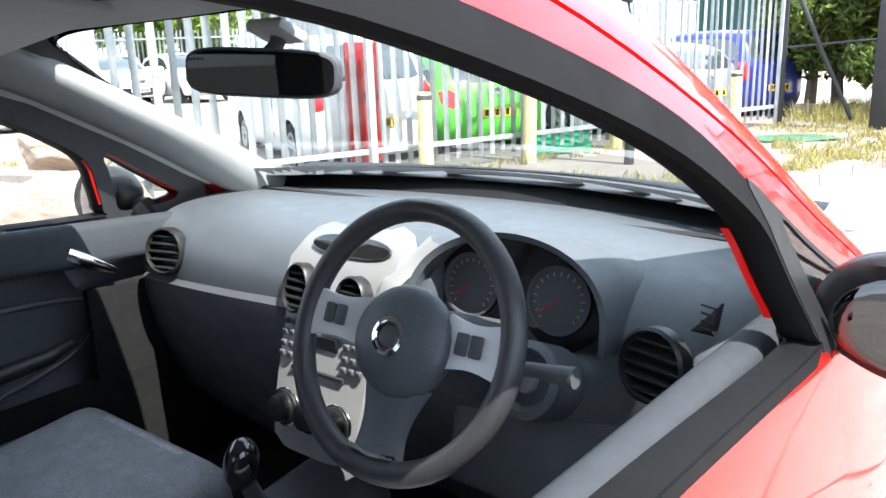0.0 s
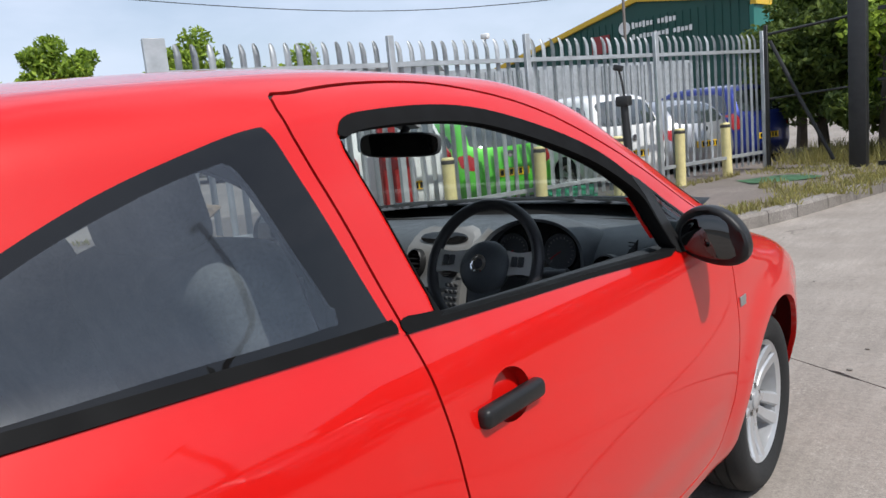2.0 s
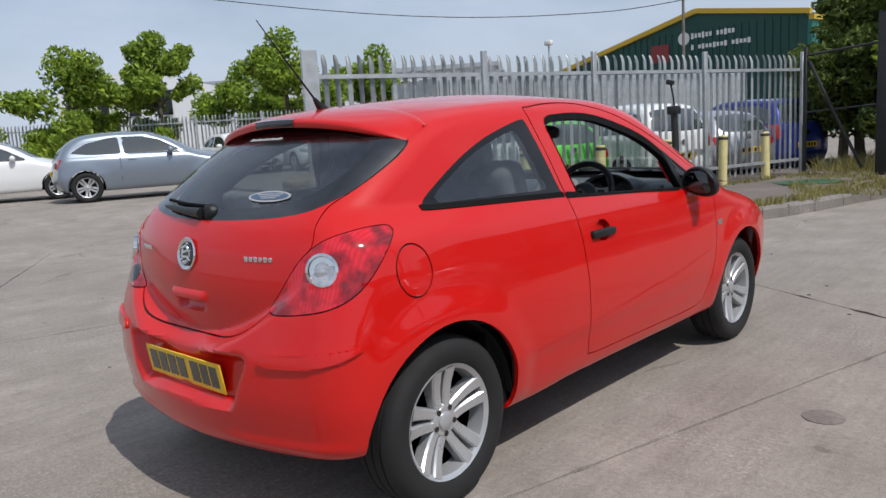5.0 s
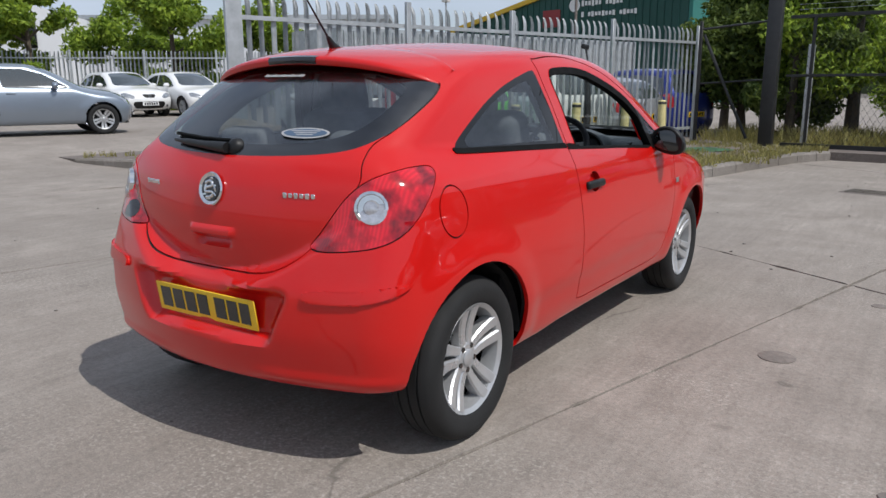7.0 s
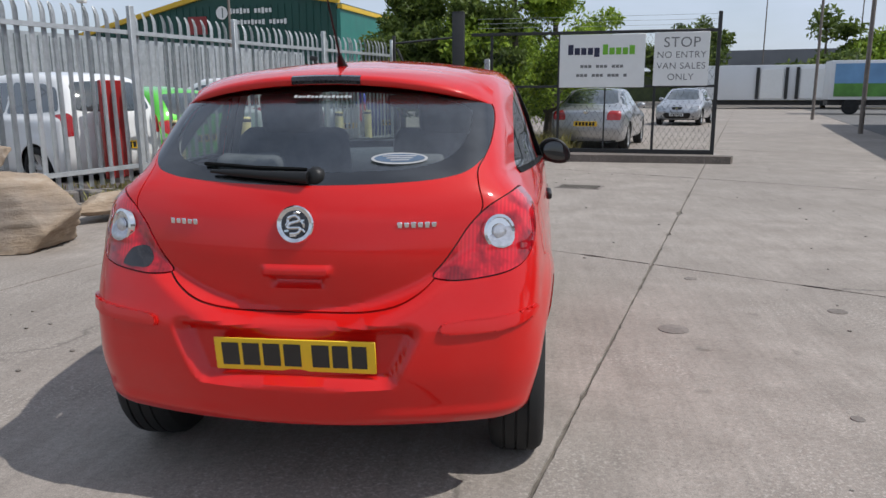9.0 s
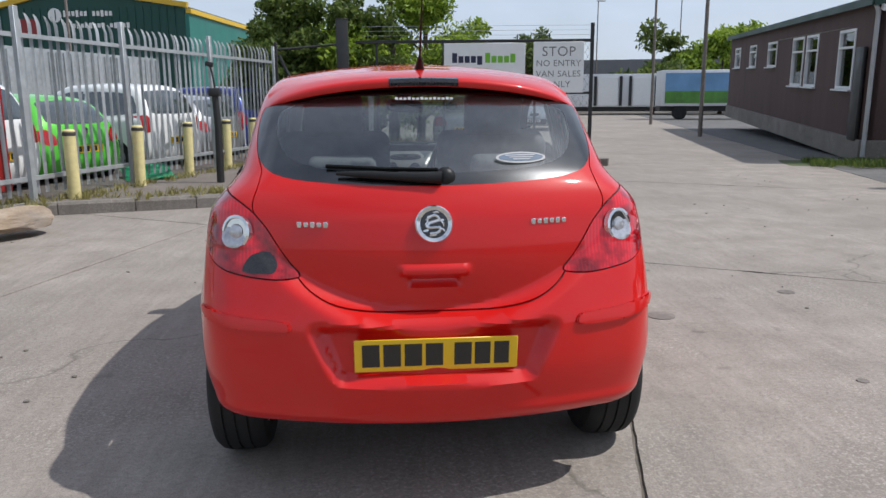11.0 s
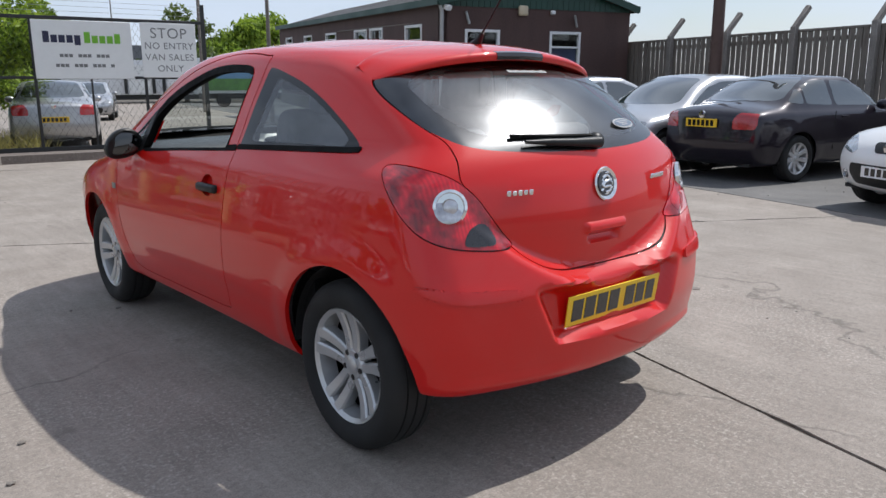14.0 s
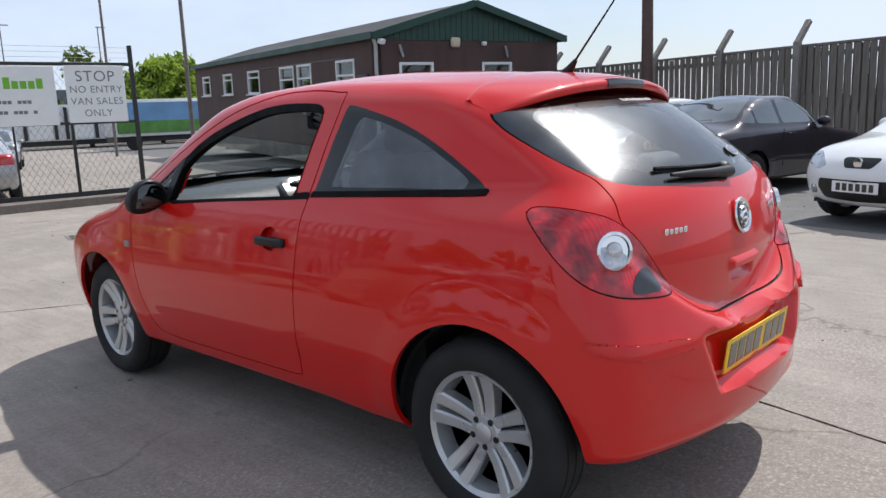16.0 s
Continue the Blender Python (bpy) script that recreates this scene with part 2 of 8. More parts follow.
def bm_box(bm, size, m=Matrix(), bevel=0.0, segments=2):
    made = bmesh.ops.create_cube(bm, size=1.0, matrix=m @ Matrix.Diagonal((*size, 1)))["verts"]
    if bevel:
        edges = {e for v in made for e in v.link_edges}
        bmesh.ops.bevel(bm, geom=list(edges), offset=bevel, segments=segments, affect="EDGES", profile=0.5)
    return bm


def box(size, m=Matrix(), bevel=0.0, segments=2):
    return bm_box(bmesh.new(), size, m, bevel, segments)


def bm_lathe(bm, profile, m=Matrix(), steps=32, closed=False):
    """Spins (radius, height) pairs round the local z axis."""
    rings = []
    for r, h in profile:
        rings.append([bm.verts.new(m @ Vector((r * math.cos(a), r * math.sin(a), h))) for a in (2 * math.pi * k / steps for k in range(steps))])
    pairs = list(zip(rings, rings[1:])) + ([(rings[-1], rings[0])] if closed else [])
    for a, b in pairs:
        for k in range(steps):
            bm.faces.new((a[k], a[(k + 1) % steps], b[(k + 1) % steps], b[k]))
    if not closed:
        for ring, r in ((rings[0], profile[0][0]), (rings[-1], profile[-1][0])):
            if r > 1e-5:
                bm.faces.new(ring)
    bmesh.ops.remove_doubles(bm, verts=[v for ring in rings for v in ring], dist=1e-5)
    bmesh.ops.recalc_face_normals(bm, faces=bm.faces)
    return bm


def bm_cyl(bm, radius, a, b, steps=16, radius2=None):
    a, b = Vector(a), Vector(b)
    m = Matrix.Translation(a) @ (b - a).to_track_quat("Z", "Y").to_matrix().to_4x4()
    return bm_lathe(bm, [(radius, 0), (radius if radius2 is None else radius2, (b - a).length)], m, steps)


def bm_tube(bm, points, radius, steps=8, flat=1.0, closed=False):
    """A tube along points; radius may be a list; flat squeezes it along its second axis."""
    points = [Vector(p) for p in points]
    n = len(points)
    radii = radius if isinstance(radius, (list, tuple)) else [radius] * n
    rings, side = [], None
    for k, p in enumerate(points):
        if closed:
            d = points[(k + 1) % n] - points[k - 1]
        else:
            d = points[min(k + 1, n - 1)] - points[max(k - 1, 0)]
        d.normalize()
        if side is None:
            side = d.orthogonal().normalized()
        side = (side - d * side.dot(d)).normalized()
        up = d.cross(side)
        rings.append([bm.verts.new(p + float(radii[k]) * (math.cos(t) * side + flat * math.sin(t) * up)) for t in (2 * math.pi * j / steps for j in range(steps))])
    for a, b in list(zip(rings, rings[1:])) + ([(rings[-1], rings[0])] if closed else []):
        for j in range(steps):
            bm.faces.new((a[j], a[(j + 1) % steps], b[(j + 1) % steps], b[j]))
    if not closed:
        bm.faces.new(rings[0]), bm.faces.new(rings[-1])
    bmesh.ops.recalc_face_normals(bm, faces=bm.faces)
    return bm


def bm_prism(bm, outline, depth, m=Matrix(), bevel=0.0, segments=2):
    """A flat outline in the local xy plane, pushed out along z."""
    low = [bm.verts.new(m @ Vector((x, y, 0))) for x, y in outline]
    top = [bm.verts.new(m @ Vector((x, y, depth))) for x, y in outline]
    n = len(outline)
    faces = [bm.faces.new(low[::-1]), bm.faces.new(top)]
    faces += [bm.faces.new((low[k], low[(k + 1) % n], top[(k + 1) % n], top[k])) for k in range(n)]
    bmesh.ops.recalc_face_normals(bm, faces=faces)
    if bevel:
        bmesh.ops.bevel(bm, geom=list(faces[1].edges), offset=bevel, segments=segments, affect="EDGES", profile=0.5)
    return bm


def prism(outline, depth, m=Matrix(), bevel=0.0, segments=2):
    return bm_prism(bmesh.new(), outline, depth, m, bevel, segments)


def bm_sheet(bm, rows):
    """A surface through rows of points."""
    grid = [[bm.verts.new(p) for p in row] for row in rows]
    for a, b in zip(grid, grid[1:]):
        for k in range(len(a) - 1):
            bm.faces.new((a[k], a[k + 1], b[k + 1], b[k]))
    return bm


def curve(points, per=6, closed=False):
    """A smooth line through 2D or 3D points (Catmull-Rom)."""
    pts = [np.array(p, float) for p in points]
    n, out = len(pts), []
    for k in range(n if closed else n - 1):
        p = [pts[(k + j) % n] if closed else pts[min(max(k + j, 0), n - 1)] for j in (-1, 0, 1, 2)]
        for t in np.linspace(0, 1, per, endpoint=False):
            out.append(0.5 * (2 * p[1] + (p[2] - p[0]) * t + (2 * p[0] - 5 * p[1] + 4 * p[2] - p[3]) * t * t + (3 * p[1] - p[0] - 3 * p[2] + p[3]) * t ** 3))
    if not closed:
        out.append(pts[-1])
    return out


def words(text, size, m, material, parent, name="lettering", depth=0.002, align="CENTER", spacing=1.0):
    """Flat lettering turned into a mesh."""
    data = bpy.data.curves.new(name, "FONT")
    data.body, data.size, data.extrude, data.align_x, data.align_y, data.space_character = text, size, depth, align, "CENTER", spacing
    made = new(name, data)
    bpy.context.view_layer.update()
    me = bpy.data.meshes.new_from_object(made.evaluated_get(bpy.context.evaluated_depsgraph_get()))
    bpy.data.objects.remove(made)
    me.name = name
    me.materials.clear()
    me.materials.append(material)
    ob = new(name, me)
    ob.parent = parent
    ob.matrix_local = m
    return ob


# ---- car bodies ----
def step(t):
    t = np.clip(t, 0, 1)
    return t * t * (3 - 2 * t)


def smax(a, b, k):
    h = np.clip(k - np.abs(a - b), 0, None)
    return np.maximum(a, b) + h * h / (4 * k)


def line(ctrl):
    """A smooth function of one variable through (place, value) pairs."""
    xs, ys = np.array([c[0] for c in ctrl], float), np.array([c[1] for c in ctrl], float)
    d = np.diff(ys) / np.diff(xs)
    m = np.concatenate([[d[0]], np.where(d[1:] * d[:-1] > 0, 2 * d[1:] * d[:-1] / (d[1:] + d[:-1] + 1e-12), 0), [d[-1]]])

    def f(x):
        x = np.clip(x, xs[0], xs[-1])
        k = np.clip(np.searchsorted(xs, x) - 1, 0, len(xs) - 2)
        h = xs[k + 1] - xs[k]
        t = (x - xs[k]) / h
        return ys[k] * (1 + 2 * t) * (1 - t) ** 2 + h * m[k] * t * (1 - t) ** 2 + ys[k + 1] * t * t * (3 - 2 * t) + h * m[k + 1] * t * t * (t - 1)

    return f


def shell(field, centre, outer, core, ax):
    """The right half of a skin where field(x, y, z) is zero, met along rays from a core box to an outer box. ax: the steps along each axis."""
    nx, ny, nz = (len(a) - 1 for a in ax)
    index, q, quads = {}, [], []

    def vert(i, j, k):
        key = (i, j, k)
        if key not in index:
            index[key] = len(q)
            q.append((ax[0][i], ax[1][j], ax[2][k]))
        return index[key]

    for j in range(ny):
        for k in range(nz):
            quads.append((vert(nx, j, k), vert(nx, j + 1, k), vert(nx, j + 1, k + 1), vert(nx, j, k + 1)))
    for j in (0, ny):
        for i in range(nx):
            for k in range(nz):
                f = (vert(i, j, k), vert(i, j, k + 1), vert(i + 1, j, k + 1), vert(i + 1, j, k))
                quads.append(f if j else f[::-1])
    for i in range(nx):
        for j in range(ny):
            quads.append((vert(i, j, nz), vert(i + 1, j, nz), vert(i + 1, j + 1, nz), vert(i, j + 1, nz)))
    q = np.array(q)
    low, high = core[2]
    a = np.array(centre) + q * np.stack([np.full(len(q), core[0]), np.full(len(q), core[1]), np.where(q[:, 2] < 0, low, high)], 1)
    b = np.array(centre) + q * np.array(outer) * 1.35
    lo, hi = np.zeros(len(q)), np.ones(len(q))
    for _ in range(24):
        mid = (lo + hi) / 2
        p = a + (b - a) * mid[:, None]
        inner = field(p[:, 0], p[:, 1], p[:, 2]) < 0
        lo, hi = np.where(inner, mid, lo), np.where(inner, hi, mid)
    p = a + (b - a) * ((lo + hi) / 2)[:, None]
    me = bpy.data.meshes.new("skin")
    me.from_pydata(p.tolist(), [], quads)
    bm = bmesh.new()
    bm.from_mesh(me)
    bpy.data.meshes.remove(me)
    bm.normal_update()
    return bm


def grow(poly, d):
    """A closed outline moved outwards by d."""
    p = np.array(poly)
    area = np.sum(p[:, 0] * np.roll(p[:, 1], -1) - p[:, 1] * np.roll(p[:, 0], -1))
    t = np.roll(p, -1, 0) - np.roll(p, 1, 0)
    n = np.stack([t[:, 1], -t[:, 0]], 1) / (np.linalg.norm(t, axis=1)[:, None] + 1e-9)
    return p + n * d * (1 if area > 0 else -1)


def inside(poly, pts):
    p, q = np.array(poly), np.atleast_2d(pts)
    a, b = p, np.roll(p, -1, 0)
    ya, yb = a[None, :, 1] > q[:, None, 1], b[None, :, 1] > q[:, None, 1]
    xc = a[None, :, 0] + (q[:, None, 1] - a[None, :, 1]) * (b - a)[None, :, 0] / ((b - a)[None, :, 1] + 1e-12)
    return (np.sum((ya != yb) & (q[:, None, 0] < xc), 1) % 2).astype(bool)


class Cutter:
    """Cuts outlines into a skin and names the faces within them."""

    def __init__(self, bm):
        self.bm = bm
        self.tag = bm.faces.layers.int.new("panel")
        self.names = {"body": 0}

    def near(self, poly, u, v, face, margin=0.05):
        lo, hi = (np.min(poly, 0) - margin).tolist(), (np.max(poly, 0) + margin).tolist()
        out = []
        for f in self.bm.faces:
            co = f.verts[0].co
            if lo[0] < co.dot(u) < hi[0] and lo[1] < co.dot(v) < hi[1] and f.normal.dot(face) > 0.05:
                out.append(f)
        return out

    def cut(self, poly, u, v, face):
        u, v, face = Vector(u), Vector(v), Vector(face)
        poly = np.array(poly)

        def bounds(f):
            uv = [(w.co.dot(u), w.co.dot(v)) for w in f.verts]
            us, vs = [k[0] for k in uv], [k[1] for k in uv]
            return min(us), max(us), min(vs), max(vs), uv

        live = {f: bounds(f) for f in self.near(poly, u, v, face)}
        for p, q in zip(poly.tolist(), np.roll(poly, -1, 0).tolist()):
            dx, dy = q[0] - p[0], q[1] - p[1]
            length = math.hypot(dx, dy)
            if length < 1e-6:
                continue
            dx, dy = dx / length, dy / length
            u0, u1, v0, v1 = min(p[0], q[0]) - 1e-3, max(p[0], q[0]) + 1e-3, min(p[1], q[1]) - 1e-3, max(p[1], q[1]) + 1e-3
            hit = []
            for f, (a0, a1, b0, b1, uv) in live.items():
                if a1 < u0 or a0 > u1 or b1 < v0 or b0 > v1:
                    continue
                off = [(k[0] - p[0]) * -dy + (k[1] - p[1]) * dx for k in uv]
                if min(off) < 0 < max(off):
                    span = [(k[0] - p[0]) * dx + (k[1] - p[1]) * dy for k in uv]
                    if max(span) > -0.001 and min(span) < length + 0.001:
                        hit.append(f)
            if not hit:
                continue
            geom = set(hit)
            for f in hit:
                geom.update(f.edges), geom.update(f.verts)
                del live[f]
            got = bmesh.ops.bisect_plane(self.bm, geom=list(geom), dist=1e-5, plane_co=u * p[0] + v * p[1], plane_no=u * -dy + v * dx)
            for f in got["geom"]:
                if isinstance(f, bmesh.types.BMFace) and f.is_valid:
                    live[f] = bounds(f)

    def name(self, label, poly, u, v, face, only=None):
        """Gives the faces inside an outline a panel name. only: the panels that it may take from."""
        code = self.names.setdefault(label, len(self.names))
        faces = self.near(np.array(poly), Vector(u), Vector(v), Vector(face))
        if not faces:
            return
        c = np.array([f.calc_center_median() for f in faces])
        ok = inside(poly, np.stack([c @ np.array(u), c @ np.array(v)], 1))
        may = None if only is None else {self.names[k] for k in only if k in self.names}
        for f, k in zip(faces, ok):
            if k and (may is None or f[self.tag] in may):
                f[self.tag] = code

    def panel(self, label, poly, u, v, face, gap=0.0, only=None):
        """Cuts an outline, with a shut line round it where gap is given."""
        if gap:
            wide, slim = grow(poly, gap / 2), grow(poly, -gap / 2)
            self.cut(wide, u, v, face), self.cut(slim, u, v, face)
            self.name("gap", wide, u, v, face, only)
            self.name(label, slim, u, v, face, None if only is None else [*only, "gap"])
        else:
            self.cut(poly, u, v, face)
            self.name(label, poly, u, v, face, only)

    def take(self, labels, lip=0.0, raise_by=0.0, side="both", extra=(), shed=0):
        """A new bmesh of the faces with those names, mirrored to the left too, its open edges turned inwards by lip. extra: names that count on the left alone."""
        codes = {self.names.get(k, -1) for k in ([labels] if isinstance(labels, str) else labels)}
        more = codes | {self.names.get(k, -1) for k in extra}
        out = bmesh.new()
        inwards = {}
        right = {}
        for sign in {"both": (1, -1), "right": (1,), "left": (-1,)}[side]:
            seen = {}
            for f in self.bm.faces:
                if f[self.tag] in (codes if sign > 0 else more):
                    vs = []
                    for w in f.verts:
                        if w not in seen:
                            n = w.normal.copy()
                            mid = abs(w.co.x) < 1e-5
                            if mid:
                                n.x = 0
                            if mid and w in right:
                                seen[w] = right[w]
                            else:
                                n.x *= sign
                                seen[w] = out.verts.new(Vector((w.co.x * sign, w.co.y, w.co.z)) + n * raise_by)
                                inwards[seen[w]] = n
                        vs.append(seen[w])
                    try:
                        out.faces.new(vs if sign > 0 else vs[::-1])
                    except ValueError:
                        pass
            right = seen
        if shed:
            left = set(out.faces)
            while left:
                island, stack = set(), [left.pop()]
                while stack:
                    f = stack.pop()
                    island.add(f)
                    for e in f.edges:
                        for g in e.link_faces:
                            if g in left:
                                left.remove(g)
                                stack.append(g)
                if len(island) < shed:
                    bmesh.ops.delete(out, geom=list(island), context="FACES")
        if lip:
            edges = [e for e in out.edges if e.is_boundary]
            made = [v for v in bmesh.ops.extrude_edge_only(out, edges=edges)["geom"] if isinstance(v, bmesh.types.BMVert)]
            for v in made:
                near_v = min((e.other_vert(v) for e in v.link_edges if e.other_vert(v) in inwards), key=lambda o: (o.co - v.co).length, default=None)
                if near_v:
                    v.co -= inwards[near_v] * lip
        return out


X, Y, Z = Vector((1, 0, 0)), Vector((0, 1, 0)), Vector((0, 0, 1))

# ---- the red hatchback ----
car = thing("hatchback_car", "red three-door hatchback with open driver's window on worn concrete", "car")
AXLE, HUB = 2.511, 0.307

side_w = line([(0.15, 0.70), (0.24, 0.755), (0.33, 0.786), (0.48, 0.818), (0.64, 0.826), (0.80, 0.812), (0.93, 0.790), (1.02, 0.758), (1.08, 0.737), (1.20, 0.700), (1.30, 0.664), (1.38, 0.634), (1.5, 0.58)])
side_taper = line([(-0.8, -0.132), (-0.4, -0.071), (-0.13, -0.030), (0.25, -0.009), (0.7, 0.003), (1.4, 0.008), (2.1, 0.018), (2.6, 0.010), (3.0, -0.045), (3.4, -0.14)])
cabin_taper = line([(-0.5, -0.085), (0.0, -0.052), (0.35, -0.022), (0.75, 0.0), (1.5, 0.0), (2.0, -0.010), (2.6, -0.05)])
bumper_y = line([(0.15, -0.45), (0.24, -0.53), (0.30, -0.575), (0.40, -0.603), (0.50, -0.615), (0.60, -0.612), (0.70, -0.585), (0.85, -0.53)])
gate_y = line([(0.5, -0.44), (0.62, -0.485), (0.72, -0.508), (0.82, -0.516), (0.94, -0.500), (1.02, -0.468), (1.08, -0.425), (1.16, -0.340), (1.24, -0.243), (1.31, -0.140), (1.37, -0.030), (1.46, 0.14)])
roof_z = line([(-0.3, 1.26), (-0.1, 1.355), (0.15, 1.425), (0.5, 1.466), (0.9, 1.484), (1.3, 1.472), (1.58, 1.430), (1.9, 1.305), (2.2, 1.165), (2.52, 1.005), (2.60, 0.982), (2.85, 0.925), (3.1, 0.84), (3.3, 0.72), (3.5, 0.5)])
nose_y = line([(0.15, 3.15), (0.25, 3.27), (0.45, 3.345), (0.62, 3.33), (0.80, 3.22), (0.95, 3.0)])


def hero_field(x, y, z):
    ax = np.abs(x)
    w = side_w(z) + side_taper(y) + cabin_taper(y) * step((z - 0.96) / 0.14)
    for yc in (0.0, AXLE):
        r = np.hypot(y - yc, z - HUB)
        w = w + 0.014 * step((r - 0.30) / 0.05) * step((0.50 - r) / 0.12) * step((z - 0.22) / 0.1)
    # crease under the waist and a hollow along the door
    w = w - 0.005 * np.exp(-((z - 0.40 - 0.02 * y) / 0.045) ** 2) * step((y - 0.3) / 0.3) * step((2.2 - y) / 0.3)
    shelf = 0.650 + 0.135 * (np.minimum(ax, 0.60) / 0.45) ** 2.3
    blend = step((z - shelf + 0.055) / 0.075)
    yr = bumper_y(z) * (1 - blend) + gate_y(z) * blend
    bow = 0.29 + 0.22 * step((z - 1.0) / 0.28)
    yr = yr + bow * ax ** 2
    half = 0.305 + 0.45 * (z - 0.455)
    yr = yr + 0.052 * step((half - ax + 0.03) / 0.055) * step((z - 0.435) / 0.030) * step((0.640 - z) / 0.045)
    # lower lip of the bumper
    yr = yr - 0.010 * np.exp(-((z - 0.335) / 0.018) ** 2) * step((ax - 0.15) / 0.2)
    # tailgate handle: pad above, hollow below
    pad = step((0.115 - ax) / 0.012)
    yr = yr - 0.016 * pad * step((z - 0.772) / 0.008) * step((0.812 - z) / 0.012) + 0.022 * step((0.092 - ax) / 0.02) * step((z - 0.735) / 0.015) * step((0.772 - z) / 0.008)
    slope = np.where(z > 1.0, 1.0 / (1 + 0.62 * step((z - 1.0) / 0.15)), 1.0)
    top = (z - (roof_z(y + 0.22 * ax ** 2 * step((y - 1.2) / 0.8)) - 0.16 * ax ** 2)) * 0.93
    f = smax(ax - w, (yr - y) * slope, 0.10)
    f = smax(f, top, 0.075)
    f = smax(f, y - (nose_y(z) - 0.42 * ax ** 2), 0.14)
    return smax(f, 0.235 - z + 0.015 * step((y - 0.5) / 0.3) + 0.055 * step((-0.05 - y) / 0.25), 0.03)


along = np.concatenate([np.linspace(-1, -0.28, 78, endpoint=False), np.linspace(-0.28, 0.45, 44, endpoint=False), np.linspace(0.45, 1, 26)])
skin = shell(hero_field, (0, 1.36, 0.80), (0.95, 2.2, 0.75), (0.42, 1.45, (0.38, 0.10)), (np.linspace(0, 1, 54), along, np.linspace(-1, 1, 92)))
cut = Cutter(skin)
BACK = (X, Z, -Y)


FLANK = (Y, Z, X)
door_line = curve([(0.705, 1.372), (0.76, 1.398), (0.95, 1.412), (1.15, 1.402), (1.40, 1.345), (1.65, 1.240), (1.90, 1.110), (2.10, 0.985), (2.13, 0.90), (2.10, 0.60), (2.03, 0.40), (1.93, 0.325), (1.5, 0.318), (1.1, 0.322), (0.90, 0.328), (0.868, 0.36), (0.850, 0.55), (0.832, 0.80), (0.812, 0.94), (0.790, 1.04), (0.755, 1.17)], 4, True)
door_opening = curve([(0.803, 1.300), (0.818, 1.322), (0.88, 1.333), (1.05, 1.334), (1.20, 1.318), (1.40, 1.265), (1.56, 1.206), (1.685, 1.138), (1.735, 1.095), (1.755, 1.045), (1.775, 0.983), (1.755, 0.968), (1.4, 0.990), (0.93, 1.018), (0.890, 1.028), (0.872, 1.060)], 4, True)
sail = curve([(1.705, 1.165), (1.83, 1.092), (1.95, 1.020), (2.06, 0.965), (2.03, 0.953), (1.92, 0.950), (1.800, 0.955), (1.780, 0.985), (1.760, 1.05), (1.740, 1.108)], 3, True)
sail_glass = curve([(1.790, 1.108), (1.86, 1.064), (1.945, 1.012), (1.985, 0.985), (1.95, 0.975), (1.88, 0.973), (1.836, 0.975), (1.822, 1.01), (1.803, 1.07)], 3, True)
quarter = curve([(0.020, 1.070), (0.10, 1.128), (0.25, 1.215), (0.40, 1.280), (0.55, 1.325), (0.645, 1.346), (0.672, 1.338), (0.695, 1.27), (0.735, 1.14), (0.762, 1.055), (0.765, 1.036), (0.74, 1.030), (0.4, 1.043), (0.06, 1.056)], 4, True)
quarter_pane = grow(curve([(0.105, 1.090), (0.20, 1.150), (0.32, 1.212), (0.46, 1.262), (0.560, 1.287), (0.590, 1.280), (0.625, 1.18), (0.660, 1.085), (0.655, 1.074), (0.4, 1.078), (0.14, 1.080)], 4, True), 0.012)
sill_trim = curve([(0.80, 1.040), (0.90, 1.032), (1.4, 1.005), (1.93, 0.975), (1.96, 0.960), (1.4, 0.981), (0.85, 1.012), (0.795, 1.018)], 4, True)
window_seal = curve([(0.800, 1.330), (0.822, 1.352), (0.88, 1.361), (1.05, 1.365), (1.21, 1.349), (1.42, 1.296), (1.58, 1.236), (1.70, 1.166), (1.765, 1.112), (1.785, 1.04), (1.790, 0.965)], 4) + [np.array(p) for p in ((1.750, 0.955), (1.40, 0.980), (0.93, 1.009), (0.872, 1.020), (0.868, 1.060), (0.801, 1.300))]
quarter_trim = curve([(0.012, 1.072), (0.060, 1.067), (0.40, 1.056), (0.74, 1.044), (0.772, 1.042), (0.776, 1.022), (0.74, 1.024), (0.40, 1.037), (0.05, 1.049), (0.008, 1.058)], 3, True)
flap = [(-0.128 + 0.074 * math.cos(a), 0.872 + 0.088 * math.sin(a)) for a in np.linspace(0, 2 * math.pi, 28, endpoint=False)]
bumper_line = [(-0.9, 0.765), (-0.345, 0.765), (-0.30, 0.60), (-0.27, 0.52), (-0.27, 0.1), (-0.9, 0.1)]
gate_line = curve([(0.0, 0.655), (0.18, 0.660), (0.31, 0.685), (0.395, 0.730), (0.447, 0.785), (0.50, 0.860), (0.545, 0.925), (0.578, 0.985), (0.562, 1.05), (0.556, 1.095), (0.574, 1.132), (0.590, 1.18), (0.595, 1.25), (0.575, 1.302), (0.50, 1.345), (0.3, 1.378), (0.0, 1.388)], 4)
gate_line = gate_line + [np.array((-p[0], p[1])) for p in gate_line[-2:0:-1]]
pane_line = curve([(0.0, 1.052), (0.22, 1.056), (0.40, 1.066), (0.490, 1.080), (0.536, 1.098), (0.5725, 1.132), (0.5885, 1.18), (0.5935, 1.25), (0.5738, 1.301), (0.499, 1.344), (0.3, 1.377), (0.0, 1.387)], 4)
pane_line = pane_line + [np.array((-p[0], p[1])) for p in pane_line[-2:0:-1]]
